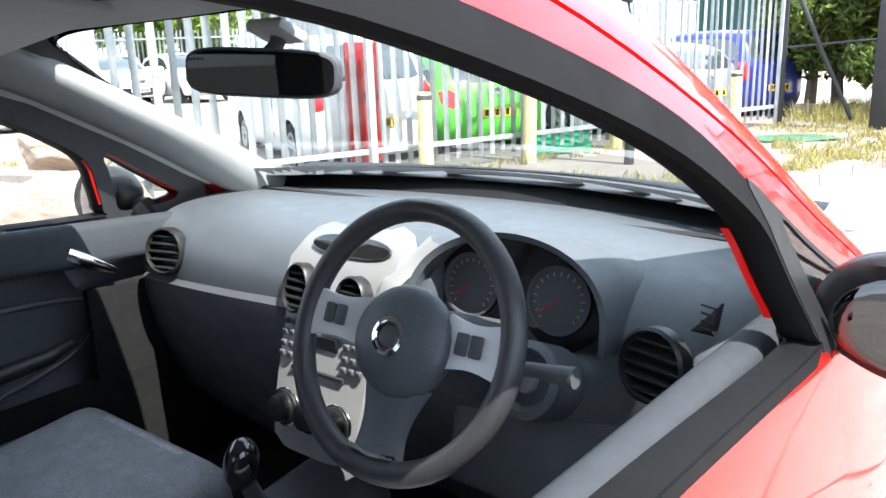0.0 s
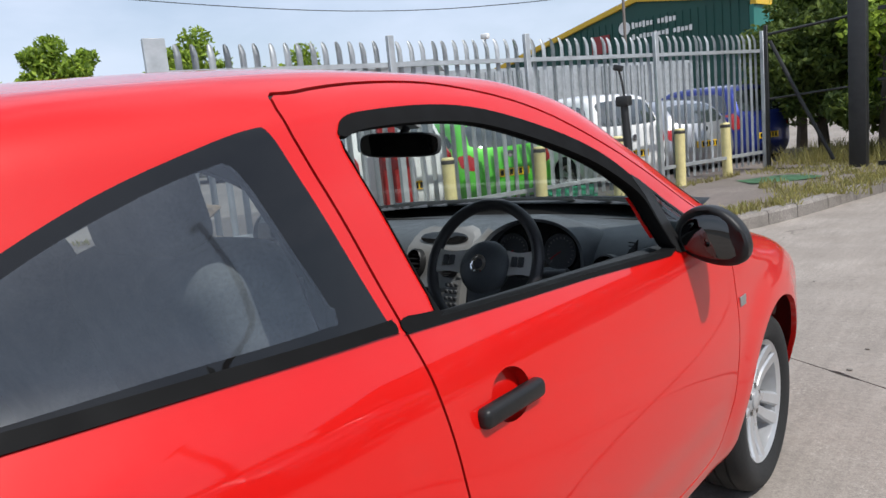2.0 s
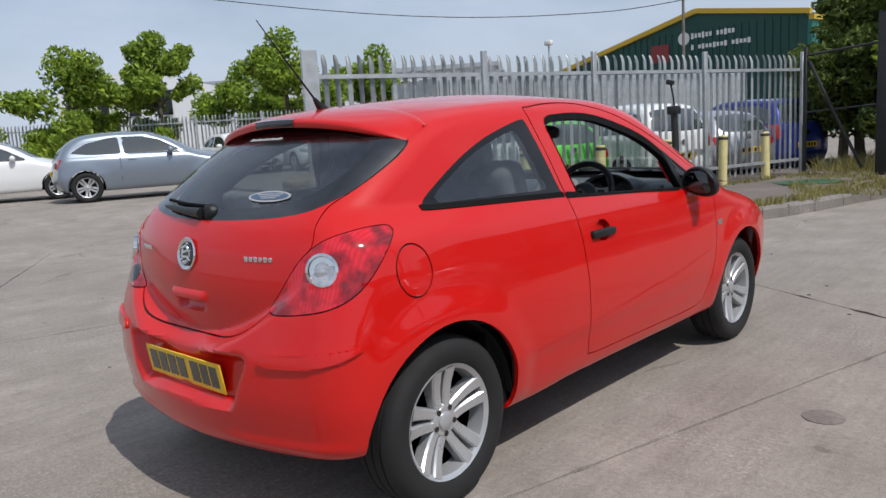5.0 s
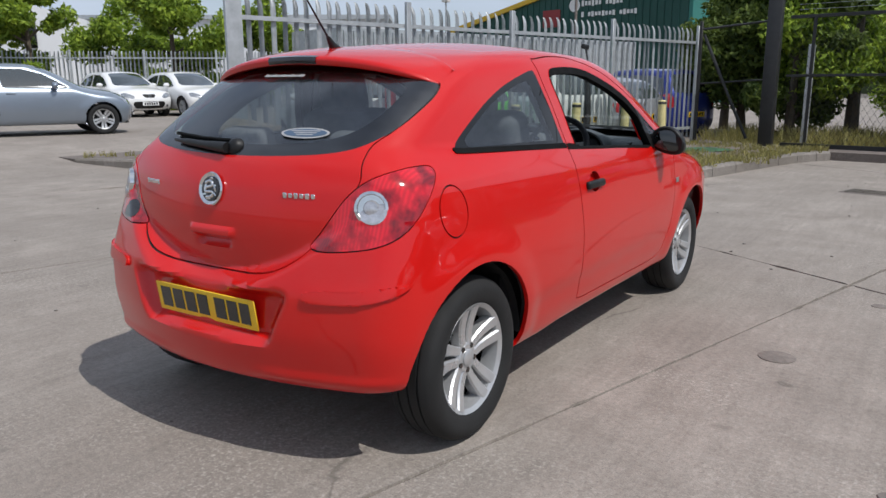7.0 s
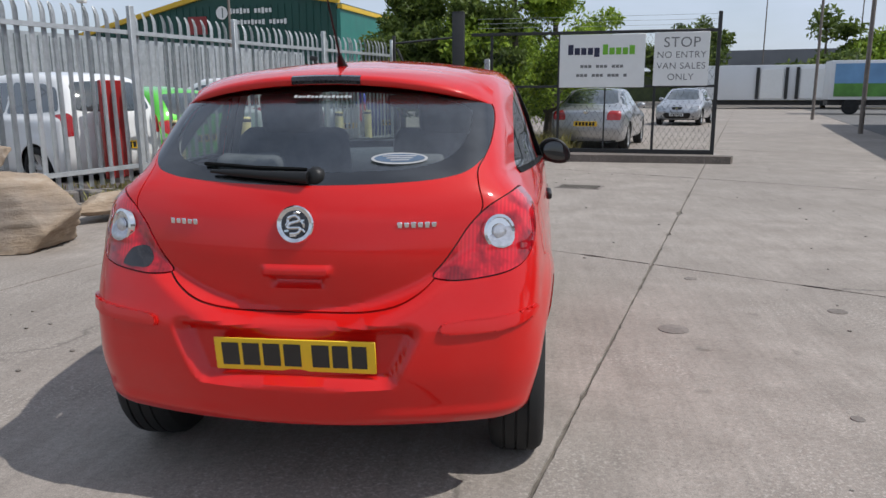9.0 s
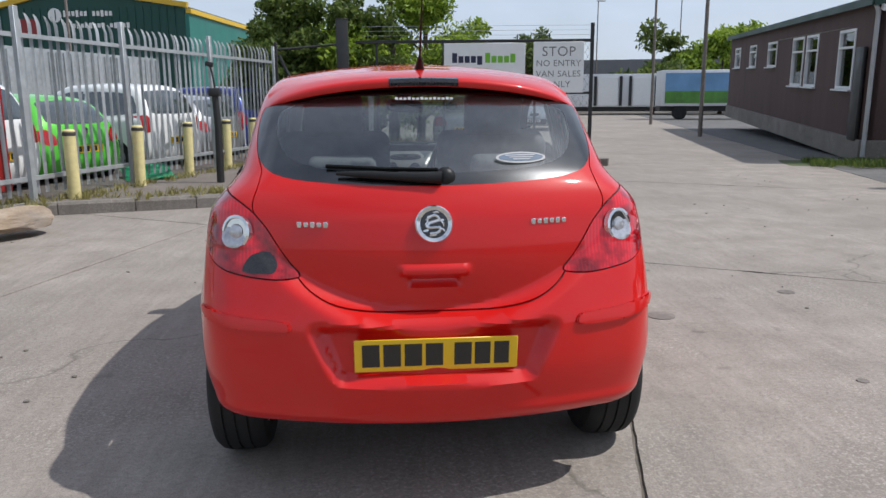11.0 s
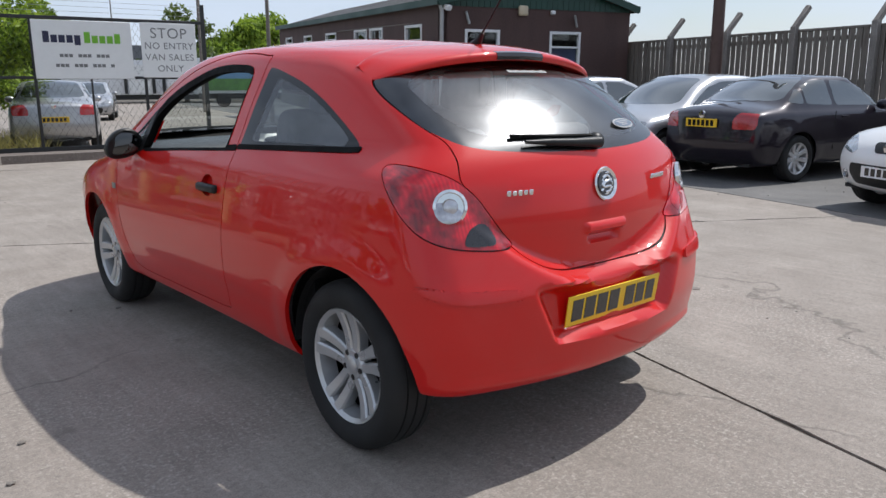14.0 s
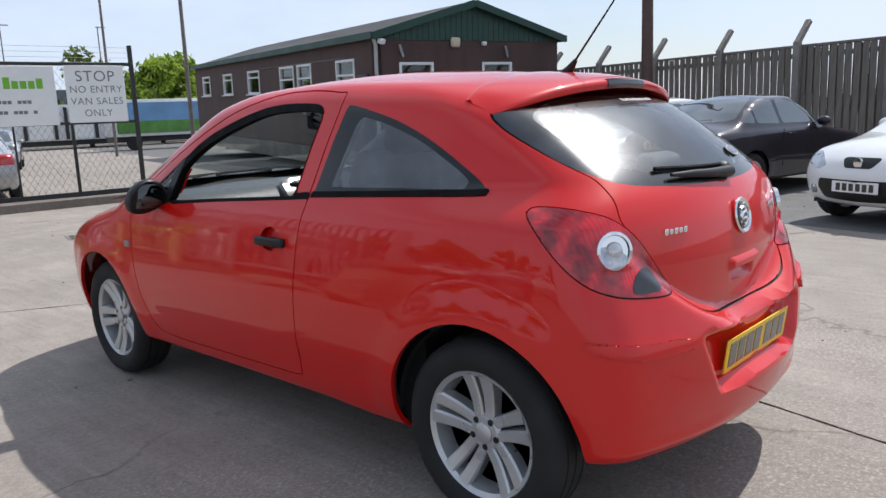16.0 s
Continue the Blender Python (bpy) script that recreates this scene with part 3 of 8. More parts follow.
clear_line = curve([(0.0, 1.090), (0.22, 1.094), (0.36, 1.104), (0.455, 1.130), (0.505, 1.180), (0.520, 1.24), (0.508, 1.285), (0.42, 1.318), (0.3, 1.337), (0.0, 1.348)], 4)
clear_line = clear_line + [np.array((-p[0], p[1])) for p in clear_line[-2:0:-1]]
LAMP_U, LAMP_N = Vector((0.77, 0.64, 0)), Vector((0.64, -0.77, 0))
lamp_line = curve([(0.432, 1.022), (0.446, 0.998), (0.425, 0.940), (0.375, 0.865), (0.315, 0.815), (0.235, 0.785), (0.140, 0.770), (0.060, 0.766), (0.030, 0.772), (0.060, 0.812), (0.100, 0.868), (0.145, 0.928), (0.198, 0.975), (0.255, 1.004), (0.330, 1.022), (0.395, 1.028)], 4, True)
lamp_ring = [(0.232 + 0.050 * math.cos(a), 0.907 + 0.050 * math.sin(a)) for a in np.linspace(0, 2 * math.pi, 28, endpoint=False)]
lamp_rev = curve([(0.085, 0.790), (0.120, 0.845), (0.165, 0.838), (0.185, 0.800), (0.175, 0.785), (0.120, 0.782)], 4, True)
strip = curve([(0.000, 0.612), (0.040, 0.606), (0.20, 0.612), (0.30, 0.634), (0.345, 0.655), (0.340, 0.668), (0.28, 0.666), (0.15, 0.652), (0.03, 0.645), (0.004, 0.634)], 4, True)
screen_line = curve([(0.0, 1.388), (0.35, 1.378), (0.525, 1.360), (0.588, 1.315), (0.655, 1.20), (0.703, 1.06), (0.692, 1.025), (0.4, 1.025), (0.0, 1.022)], 4)
screen_line = screen_line + [np.array((-p[0], p[1])) for p in screen_line[-2:0:-1]]

cut.panel("rear_bumper", bumper_line, *FLANK)
cut.name("rear_bumper", [(-0.9, 0.05), (0.9, 0.05), (0.9, 0.765), (-0.9, 0.765)], *BACK)
for f in skin.faces:
    if f[cut.tag] == cut.names["rear_bumper"] and f.calc_center_median().y > -0.272:
        f[cut.tag] = 0
cut.panel("door", door_line, *FLANK, gap=0.0055)
cut.panel("seal", window_seal, *FLANK)
cut.panel("seal", sill_trim, *FLANK)
cut.panel("sail", sail, *FLANK)
cut.panel("sail_pane", sail_glass, *FLANK)
cut.panel("opening", door_opening, *FLANK)
cup = [(0.995 + 0.058 * math.cos(a), 0.858 + 0.046 * math.sin(a)) for a in np.linspace(0, 2 * math.pi, 28, endpoint=False)]
cut.panel("handle_cup", cup, *FLANK)
cut.panel("quarter_border", quarter, *FLANK)
cut.panel("quarter_pane", quarter_pane, *FLANK)
cut.panel("quarter_trim", quarter_trim, *FLANK)
cut.cut(grow(flap, 0.003), *FLANK), cut.cut(grow(flap, -0.003), *FLANK)
cut.name("flap_gap", grow(flap, 0.003), *FLANK), cut.name("fuel_flap", grow(flap, -0.003), *FLANK)
cut.panel("tailgate", gate_line, *BACK, gap=0.0045)
cut.panel("rear_border", pane_line, *BACK)
cut.panel("rear_pane", clear_line, *BACK)
cut.panel("lamp", lamp_line, LAMP_U, Z, LAMP_N, 0.004)
cut.panel("lamp_ring", lamp_ring, LAMP_U, Z, LAMP_N)
cut.panel("lamp_rev", lamp_rev, LAMP_U, Z, LAMP_N)
cut.panel("strip", strip, LAMP_U, Z, LAMP_N, only=["rear_bumper"])
cut.panel("screen_border", grow(screen_line, 0.03), X, Z, Y)
cut.panel("windscreen", screen_line, X, Z, Y)
for yc in (0.0, AXLE):
    arch = [(yc + 0.358 * math.cos(a), HUB + 0.010 + 0.358 * math.sin(a)) for a in np.linspace(0, 2 * math.pi, 48, endpoint=False)]
    cut.panel("opening", arch, *FLANK)
skin.normal_update()
for f in skin.faces:
    c = f.calc_center_median()
    if f.normal.z < -0.5 and c.z < 0.36 and min(abs(c.y), abs(c.y - AXLE)) < 0.35:
        f[cut.tag] = cut.names["opening"]

part("body_shell", cut.take("body", 0.018, extra=("flap_gap", "fuel_flap")), M["paint"], car, "glossy red painted body")
part("rear_bumper", cut.take("rear_bumper", 0.012, shed=40), M["paint"], car, "red rear bumper with a plate recess")
part("shut_line", cut.take("gap", 0.0, -0.007), M["gap"], car, "dark gaps round the doors and tailgate")
tailgate = part("tailgate", cut.take("tailgate", 0.014), M["paint"], car, "red tailgate panel")
part("rear_window_border", cut.take("rear_border", 0.006), M["rear_frit"], tailgate, "black border of the rear window")
pane = part("rear_window", cut.take("rear_pane"), M["clear"], tailgate, "tinted rear window")
pane.visible_shadow = False
part("flap_gap", cut.take("flap_gap", 0.0, -0.006, "right"), M["gap"], car)
part("windscreen_border", cut.take("screen_border", 0.006), M["frit"], car)
pane = part("windscreen", cut.take("windscreen"), M["screen"], car, "clear windscreen")
pane.visible_shadow = False
part("fuel_flap", cut.take("fuel_flap", 0.006, 0.0, "right"), M["paint"], car, "round red fuel flap")
M["lamp_dark"] = plain("smoked_lamp_lens", (0.022, 0.020, 0.022), 0.08, Coat_Weight=0.4, vary=0.4, scale=60)
M["lamp_grey"] = plain("reversing_lamp_lens", (0.50, 0.50, 0.52), 0.10, 0.6, vary=0.4, scale=70)
m = Nodes("red_lamp_lens", (0.40, 0.006, 0.012), 0.10, 0.0, Coat_Weight=1.0, Coat_Roughness=0.02, Specular_IOR_Level=0.3)
wave = m.n.new("ShaderNodeTexWave")
wave.inputs["Scale"].default_value, wave.inputs["Distortion"].default_value = 26.0, 0.4
m.l.new(m.at(), wave.inputs["Vector"])
tint = m.mix(m.ramp(m.noise(13, 3), [(0.40, grey(0)), (0.58, grey(1))]), (0.17, 0.0015, 0.006), (0.70, 0.010, 0.022))
m.to("Base Color", m.mix(m.math("MULTIPLY", wave.outputs["Fac"], 0.5), tint, (0.34, 0.005, 0.010)))
M["lamp_red"] = m.mat
for s, name in ((1, "right"), (-1, "left")):
    part("door_trim_seal", cut.take("seal", 0.012, 0.003, name), M["rubber"], car, "black rubber window surround")
    part("mirror_sail", cut.take("sail", 0.006, 0.004, name), M["trim"], car, "black triangular mirror base panel")
    pane = part("front_quarter_light", cut.take("sail_pane", 0.0, 0.002, name), M["screen"], car, "small clear triangular front window")
    pane.visible_shadow = False
    door = part("door", cut.take("door", 0.016, 0.0, name), M["paint"], car, "red front door with its window down")
    border = part("quarter_window_border", cut.take("quarter_border", 0.006, 0.0, name), M["frit"], car, "black border of the side window")
    part("quarter_window_trim", cut.take("quarter_trim", 0.010, 0.004, name), M["rubber"], car, "black rubber strip under the side window")
    pane = part("quarter_window", cut.take("quarter_pane", 0.0, 0.0, name), M["side_glass"], car, "tinted fixed side window")
    pane.visible_shadow = False
    lamp = part("tail_lamp", cut.take("lamp", 0.010, 0.002, name), M["lamp_red"], car, "red teardrop tail lamp")
    part("reversing_lens" if s > 0 else "fog_lens", cut.take("lamp_rev", 0.003, 0.003, name), M["lamp_red"] if s > 0 else M["lamp_dark"], lamp)
    bm = cut.take("lamp_ring", 0.004, 0.003, name)
    part("lamp_lens", bm, M["lamp_grey"], lamp, "round clear indicator lens")
    # chrome ring round the clear lens
    c = Vector((s * 0.6285, -0.3935, 0.907))
    n = Vector((s * 0.50, -0.855, 0.14)).normalized()
    m4 = Matrix.Translation(c) @ n.to_track_quat("Z", "Y").to_matrix().to_4x4()
    bm = bm_lathe(bmesh.new(), [(0.057, -0.006), (0.055, 0.009), (0.046, 0.011), (0.043, 0.005)], m4, 32)
    part("chrome_ring", bm, M["chrome"], lamp, "chrome ring")
    bm = bm_lathe(bmesh.new(), [(0.026, 0.007), (0.022, 0.013), (0.010, 0.015), (0.0, 0.015)], m4, 24)
    part("bulb_cover", bm, M["lamp_grey"], lamp)

    # door handle with its hollow
    bm = bmesh.new()
    bm_box(bm, (0.030, 0.185, 0.036), pose(s * 0.817, 0.985, 0.848, 0, 0, 0), 0.012, 3)
    handle = part("door_handle", bm, M["trim"], door, "black plastic pull handle")
    bm = cut.take("handle_cup", -0.024, -0.024, name)
    part("handle_hollow", bm, M["paint"], door, "red hollow behind the handle")

    # mirror housing, sculpted from a squashed ball
    bm = bmesh.new()
    bmesh.ops.create_uvsphere(bm, u_segments=28, v_segments=18, radius=1.0)
    for w in bm.verts:
        x, y, z = w.co
        y = y * 0.085 if y > 0 else -0.030 * (1 - (1 + y) ** 2) ** 0.5 * (1 if y > -0.6 else 0.55 + 0.45 * (-y))
        k = 1.0 + 0.10 * x
        w.co = (s * (0.866 + x * 0.096 - 0.02 * z), 1.845 + y + 0.035 * (1 - x) * 0.3, 0.992 + z * 0.076 * k - 0.012 * x * x)
    mirror = part("door_mirror", bm, M["trim"], car, "black plastic door mirror housing")
    bm = bmesh.new()
    bmesh.ops.create_uvsphere(bm, u_segments=24, v_segments=12, radius=1.0)
    for w in bm.verts:
        x, y, z = w.co
        w.co = (s * (0.874 + x * 0.078 - 0.016 * z), 1.8195 + y * 0.005 + 0.012 * x, 0.992 + z * 0.056 * (1 + 0.1 * x) - 0.008 * x * x)
    part("mirror_glass", bm, M["mirror"], mirror, "silvered mirror glass")
    bm = bm_tube(bmesh.new(), [(s * 0.755, 1.90, 0.955), (s * 0.80, 1.885, 0.962), (s * 0.835, 1.87, 0.960)], [0.036, 0.030, 0.026], 10)
    part("mirror_arm", bm, M["trim"], mirror)

# rounded strips on the bumper corners
for where in ("right", "left"):
    bm = cut.take("strip", 0.014, 0.011, where)
    bmesh.ops.bevel(bm, geom=[e for e in bm.edges if len(e.link_faces) == 2 and e.calc_face_angle(0) > 0.8], offset=0.005, segments=2, affect="EDGES")
    part("bumper_strip", bm, M["paint"], car, "red moulded bumper strip")
skin.free()

# roof spoiler
rows = []
for x in np.linspace(-0.580, 0.580, 47):
    e = abs(x) / 0.580
    y_end, z_end = -0.085 + 0.30 * x * x + 0.045 * e ** 10, 1.398 - 0.20 * x * x - 0.036 * e ** 6
    y_top = 0.22 - 0.05 * e ** 3
    z_top = float(roof_z(y_top)) - 0.16 * x * x + 0.002 - 0.034 * e ** 8
    fall = 1 - 0.8 * step((e - 0.9) / 0.1)
    thin = 1 - 0.85 * e ** 6
    sect = [(y_top, z_top), (y_top - 0.02, z_top + 0.006 * fall)]
    for t in (0.25, 0.5, 0.75, 0.93):
        sect.append((y_top + (y_end - y_top) * t, z_top + (z_end - z_top) * t + 0.012 * fall * math.sin(math.pi * t)))
    sect += [(y_end, z_end - 0.003 * thin), (y_end - 0.004 * thin, z_end - 0.014 * thin), (y_end + 0.004, z_end - 0.030 * thin), (y_end + 0.05, z_end - 0.034 * thin), (y_end + 0.10, z_end - 0.020 * thin)]
    rows.append([(x, yy, zz) for yy, zz in sect])
spoiler = part("roof_spoiler", bm_sheet(bmesh.new(), rows), M["paint"], tailgate, "red roof spoiler", 50)
rows = []
for x in np.linspace(-0.125, 0.125, 9):
    y_end, z_end = -0.085 + 0.30 * x * x, 1.398 - 0.20 * x * x
    rows.append([(x, y_end + 0.035, z_end + 0.0085), (x, y_end - 0.002, z_end - 0.001), (x, y_end - 0.007, z_end - 0.015), (x, y_end - 0.001, z_end - 0.028)])
part("brake_light", bm_sheet(bmesh.new(), rows), M["lamp_dark"], spoiler, "dark high-level brake light")

# badge, scripts, plate, wiper, sticker, aerial
n = Vector((0, -0.985, 0.17)).normalized()
m4 = Matrix.Translation((0, -0.502, 0.937)) @ n.to_track_quat("Z", "Y").to_matrix().to_4x4()
badge = part("tailgate_badge", bm_lathe(bmesh.new(), [(0.058, 0), (0.060, 0.006), (0.056, 0.011), (0.048, 0.008), (0.044, 0.006), (0, 0.007)], m4, 40), M["chrome"], tailgate, "round chrome badge")
part("badge_field", bm_lathe(bmesh.new(), [(0.044, 0.007), (0.042, 0.0095), (0, 0.0095)], m4, 32), M["lamp_dark"], badge)
bm = bm_tube(bmesh.new(), [m4 @ Vector((px, py, 0.010)) for px, py in curve([(-0.022, 0.020), (0.002, 0.028), (0.016, 0.014), (-0.014, 0.004), (-0.020, -0.010), (0.018, -0.010), (0.012, -0.026), (-0.014, -0.030)], 4)], 0.0055, 8)
for k, (px, py, rx, ry) in enumerate([(0.022, 0.012, 0.010, 0.004), (-0.026, -0.020, 0.009, 0.004)]):
    bm_prism(bm, [(px + rx * math.cos(a), py + ry * math.sin(a + 0.4)) for a in np.linspace(0, 2 * math.pi, 14, endpoint=False)], 0.004, m4 @ Matrix.Translation((0, 0, 0.006)))
for px, py, turn, reach in ((-0.024, 0.006, 60, 0.022), (-0.016, 0.020, 35, 0.024), (0.026, 0.0, 115, 0.020), (0.024, -0.018, 150, 0.022), (-0.004, -0.036, 5, 0.022), (0.006, 0.036, 0, 0.020)):
    c2 = Vector((math.cos(radians(turn)), math.sin(radians(turn)), 0)) * reach * 0.5
    bm_tube(bm, [m4 @ (Vector((px, py, 0.009)) - c2), m4 @ Vector((px + 0.003, py + 0.002, 0.011)), m4 @ (Vector((px, py, 0.009)) + c2)], [0.002, 0.0045, 0.002], 6)
part("badge_relief", bm, M["chrome"], badge)
for x0, count in ((-0.425, 5), (0.325, 6)):
    bm = bmesh.new()
    for k in range(count):
        x = x0 + 0.021 * k
        y = float(gate_y(0.935)) + 0.29 * x * x - 0.002
        bm_box(bm, (0.016, 0.006, 0.020 - 0.003 * (k % 2)), pose(x, y, 0.935, 8, 0, math.degrees(math.atan(0.58 * x))), 0.002, 1)
        bm_box(bm, (0.007, 0.0066, 0.008), pose(x, y - 0.0005, 0.935, 8, 0, math.degrees(math.atan(0.58 * x))))
    part("model_script", bm, M["chrome"], tailgate, "small chrome script bars")
plate = part("number_plate", box((0.520, 0.006, 0.111), pose(0, -0.566, 0.530, 8, 0, 0), 0.002, 1), M["plate"], car, "yellow rear number plate with dark bars")
for x, w in ((-0.20, 0.055), (-0.133, 0.055), (-0.066, 0.055), (0.001, 0.055), (0.092, 0.055), (0.155, 0.050), (0.216, 0.048)):
    part("plate_bar", box((w, 0.002, 0.077), pose(x - 0.008, -0.5697, 0.5305, 8, 0, 0)), M["gloss_black"], plate)

wiper_pts = [(0.03, 1.078), (-0.10, 1.083), (-0.20, 1.088), (-0.305, 1.092)]
bm = bm_tube(bmesh.new(), [(x, float(gate_y(z)) + 0.33 * x * x - 0.022, z) for x, z in wiper_pts], [0.020, 0.014, 0.012, 0.006], 10)
wiper = part("rear_wiper", bm, M["trim"], tailgate, "black rear wiper arm")
bm = bm_tube(bmesh.new(), [(x, float(gate_y(z)) + 0.34 * x * x - 0.012, z) for x, z in ((0.02, 1.100), (-0.15, 1.104), (-0.34, 1.112))], 0.007, 6)
part("wiper_blade", bm, M["rubber"], wiper)
bm = bm_lathe(bmesh.new(), [(0.034, -0.02), (0.030, 0.0), (0.018, 0.012), (0, 0.014)], Matrix.Translation((0.045, -0.433, 1.080)) @ n.to_track_quat("Z", "Y").to_matrix().to_4x4(), 20)
part("wiper_pivot", bm, M["trim"], wiper)
def on_glass(x, z, out=0.004):
    """A pose on the rear window with its z axis outwards and y up the glass."""
    d = 0.002
    gy = lambda zz: float(gate_y(zz)) + (0.29 + 0.22 * float(step((zz - 1.0) / 0.28))) * x * x
    up = Vector((0, gy(z + d) - gy(z - d), 2 * d)).normalized()
    side = Vector((1, 2 * 0.45 * x, 0)).normalized()
    nn = side.cross(up).normalized()
    up = nn.cross(side)
    m3 = Matrix((side, up, nn)).transposed().to_4x4()
    return Matrix.Translation(Vector((x, gy(z), z)) + nn * out) @ m3
M["sticker"] = plain("sticker_white", grey(0.34), 0.5, vary=0.05)
M["sticker_blue"] = plain("sticker_blue", (0.06, 0.10, 0.16), 0.5, vary=0.1)
ring = lambda rx, ry, count=36: [(rx * math.cos(a), ry * math.sin(a)) for a in np.linspace(0, 2 * math.pi, count, endpoint=False)]
sticker = part("window_sticker", prism(ring(0.092, 0.026), 0.001, on_glass(0.305, 1.128)), M["sticker"], tailgate, "oval blue and white sticker")
part("sticker_centre", prism(ring(0.082, 0.019), 0.001, on_glass(0.305, 1.128, 0.0052)), M["sticker_blue"], sticker)
for k in range(3):
    bm = bm_prism(bmesh.new(), [(-0.055 + 0.012 * k, -0.002), (0.055 - 0.012 * k, -0.002), (0.055 - 0.012 * k, 0.002), (-0.055 + 0.012 * k, 0.002)], 0.001, on_glass(0.305, 1.128, 0.0062) @ Matrix.Translation((0, 0.009 - 0.009 * k, 0)))
    part("sticker_bar", bm, M["sticker"], sticker)
bm = bmesh.new()
for k in range(14):
    bm_prism(bm, [(0, 0), (0.011, 0), (0.011, 0.014 if k % 3 else 0.018), (0, 0.014 if k % 3 else 0.018)], 0.001, on_glass(0.0, 1.318, 0.004) @ Matrix.Translation((-0.105 + 0.015 * k, 0, 0)))
part("window_lettering", bm, M["sticker"], tailgate, "small white lettering bars")

aerial = part("roof_aerial", bm_tube(bmesh.new(), [(0, 0.175, 1.425), (0, 0.15, 1.450), (0, 0.125, 1.480)], [0.026, 0.016, 0.008], 12), M["trim"], car, "black whip aerial on the roof")
part("aerial_rod", bm_tube(bmesh.new(), [(0, 0.13, 1.475), (0, 0.0, 1.63), (0, -0.12, 1.775)], [0.0045, 0.0035, 0.002], 8), M["trim"], aerial)
part("rear_badge_side", box((0.004, 0.05, 0.03), pose(0.838, 2.165, 0.745), 0.001, 1), M["silver"], car, "small silver side badge")
part("side_repeater", box((0.006, 0.05, 0.030), pose(-0.838, 2.165, 0.745), 0.002, 1), M["silver"], car, "small silver side badge")

# ---- wheels ----
def make_wheel(parent, at, spokes=5, radius=HUB, rim_r=0.205, mat=None, twin=True, width=0.19, detail=48):
    """A wheel that faces local +z: alloy rim with its tyre, hub cap, disc and bolts."""
    mat = mat or M["alloy"]
    w = width / 2
    bm = bmesh.new()
    bm_lathe(bm, [(rim_r - 0.030, -w * 0.9), (rim_r - 0.018, w * 0.30), (rim_r - 0.014, w * 0.80), (rim_r + 0.002, w * 0.92), (rim_r + 0.006, w * 0.84), (rim_r + 0.004, -w * 0.9)], Matrix(), detail, True)
    blades = []
    for side in ((-1, 1) if twin else (0,)):
        rows = []
        for t in np.linspace(0, 1, 6):
            r = 0.030 + (rim_r - 0.040) * t
            off = side * (0.0185 + 0.017 * t) if twin else 0
            zz = w * (0.50 + 0.30 * t - 0.12 * math.sin(t * math.pi))
            p = Vector((r, off, zz))
            sd = Vector((0, (0.0178 if twin else 0.027) * (1 + (0.42 if twin else 0.20) * t ** 1.5), 0))
            up = Vector((0, 0, 0.010))
            rows.append([p - sd - up * 4, p - sd, p - sd * 0.72 + up * 0.7, p + sd * 0.72 + up * 0.7, p + sd, p + sd - up * 4])
        blades.append(bm_sheet(bmesh.new(), rows))
    bm_lathe(bm, [(0.060, w * 0.12), (0.062, w * 0.46), (0.052, w * 0.60), (0.034, w * 0.60)], Matrix(), 28)
    wheel = part("wheel", bm, mat, parent, "twin-spoke silver alloy wheel" if twin else "alloy wheel", 35)
    wheel.matrix_local = at
    for blade in blades:
        first = part("spoke", blade, mat, wheel, smooth=35)
        for k in range(1, spokes):
            ob = new("spoke", first.data)
            ob.parent = wheel
            ob.matrix_local = pose(0, 0, 0, 0, 0, 360 * k / spokes)
    t = radius
    bm = bm_lathe(bmesh.new(), [(rim_r, -w * 0.86), (rim_r + 0.012, -w * 1.02), ((rim_r + t) / 2, -w * 1.10), (t - 0.022, -w * 1.02), (t - 0.005, -w * 0.80), (t, -w * 0.52), (t - 0.007, -w * 0.50), (t - 0.007, -w * 0.44), (t, -w * 0.42), (t, -w * 0.05), (t - 0.007, -w * 0.03), (t - 0.007, w * 0.03), (t, w * 0.05), (t, w * 0.42), (t - 0.007, w * 0.44), (t - 0.007, w * 0.50), (t, w * 0.52), (t - 0.005, w * 0.80), (t - 0.022, w * 1.02), ((rim_r + t) / 2 + 0.012, w * 1.09), ((rim_r + t) / 2, w * 1.10), (rim_r + 0.020, w * 1.04), (rim_r + 0.004, w * 0.90)], Matrix(), detail, True)
    part("tyre", bm, M["tyre"], wheel, "worn black tyre", 30)
    part("hub_cap", bm_lathe(bmesh.new(), [(0.034, w * 0.5), (0.033, w * 0.66), (0.026, w * 0.71), (0, w * 0.72)], Matrix(), 24), mat, wheel)
    if detail > 40:
        for k in range(spokes):
            a = 2 * math.pi * (k + 0.5) / spokes
            part("wheel_bolt", bm_lathe(bmesh.new(), [(0.011, w * 0.40), (0.011, w * 0.615), (0.0, w * 0.62)], Matrix.Translation((0.047 * math.cos(a), 0.049 * math.sin(a), 0)), 8), M["gloss_black"], wheel)
    part("brake_disc", bm_lathe(bmesh.new(), [(0.130, -w * 0.05), (0.130, w * 0.06), (0.07, w * 0.08), (0.06, w * 0.14)], Matrix(), 28), M["brake"], wheel)
    # added black disc that stands for the shade behind the spokes
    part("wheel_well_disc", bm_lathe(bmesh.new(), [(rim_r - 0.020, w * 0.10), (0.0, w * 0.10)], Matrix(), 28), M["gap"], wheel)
    return wheel


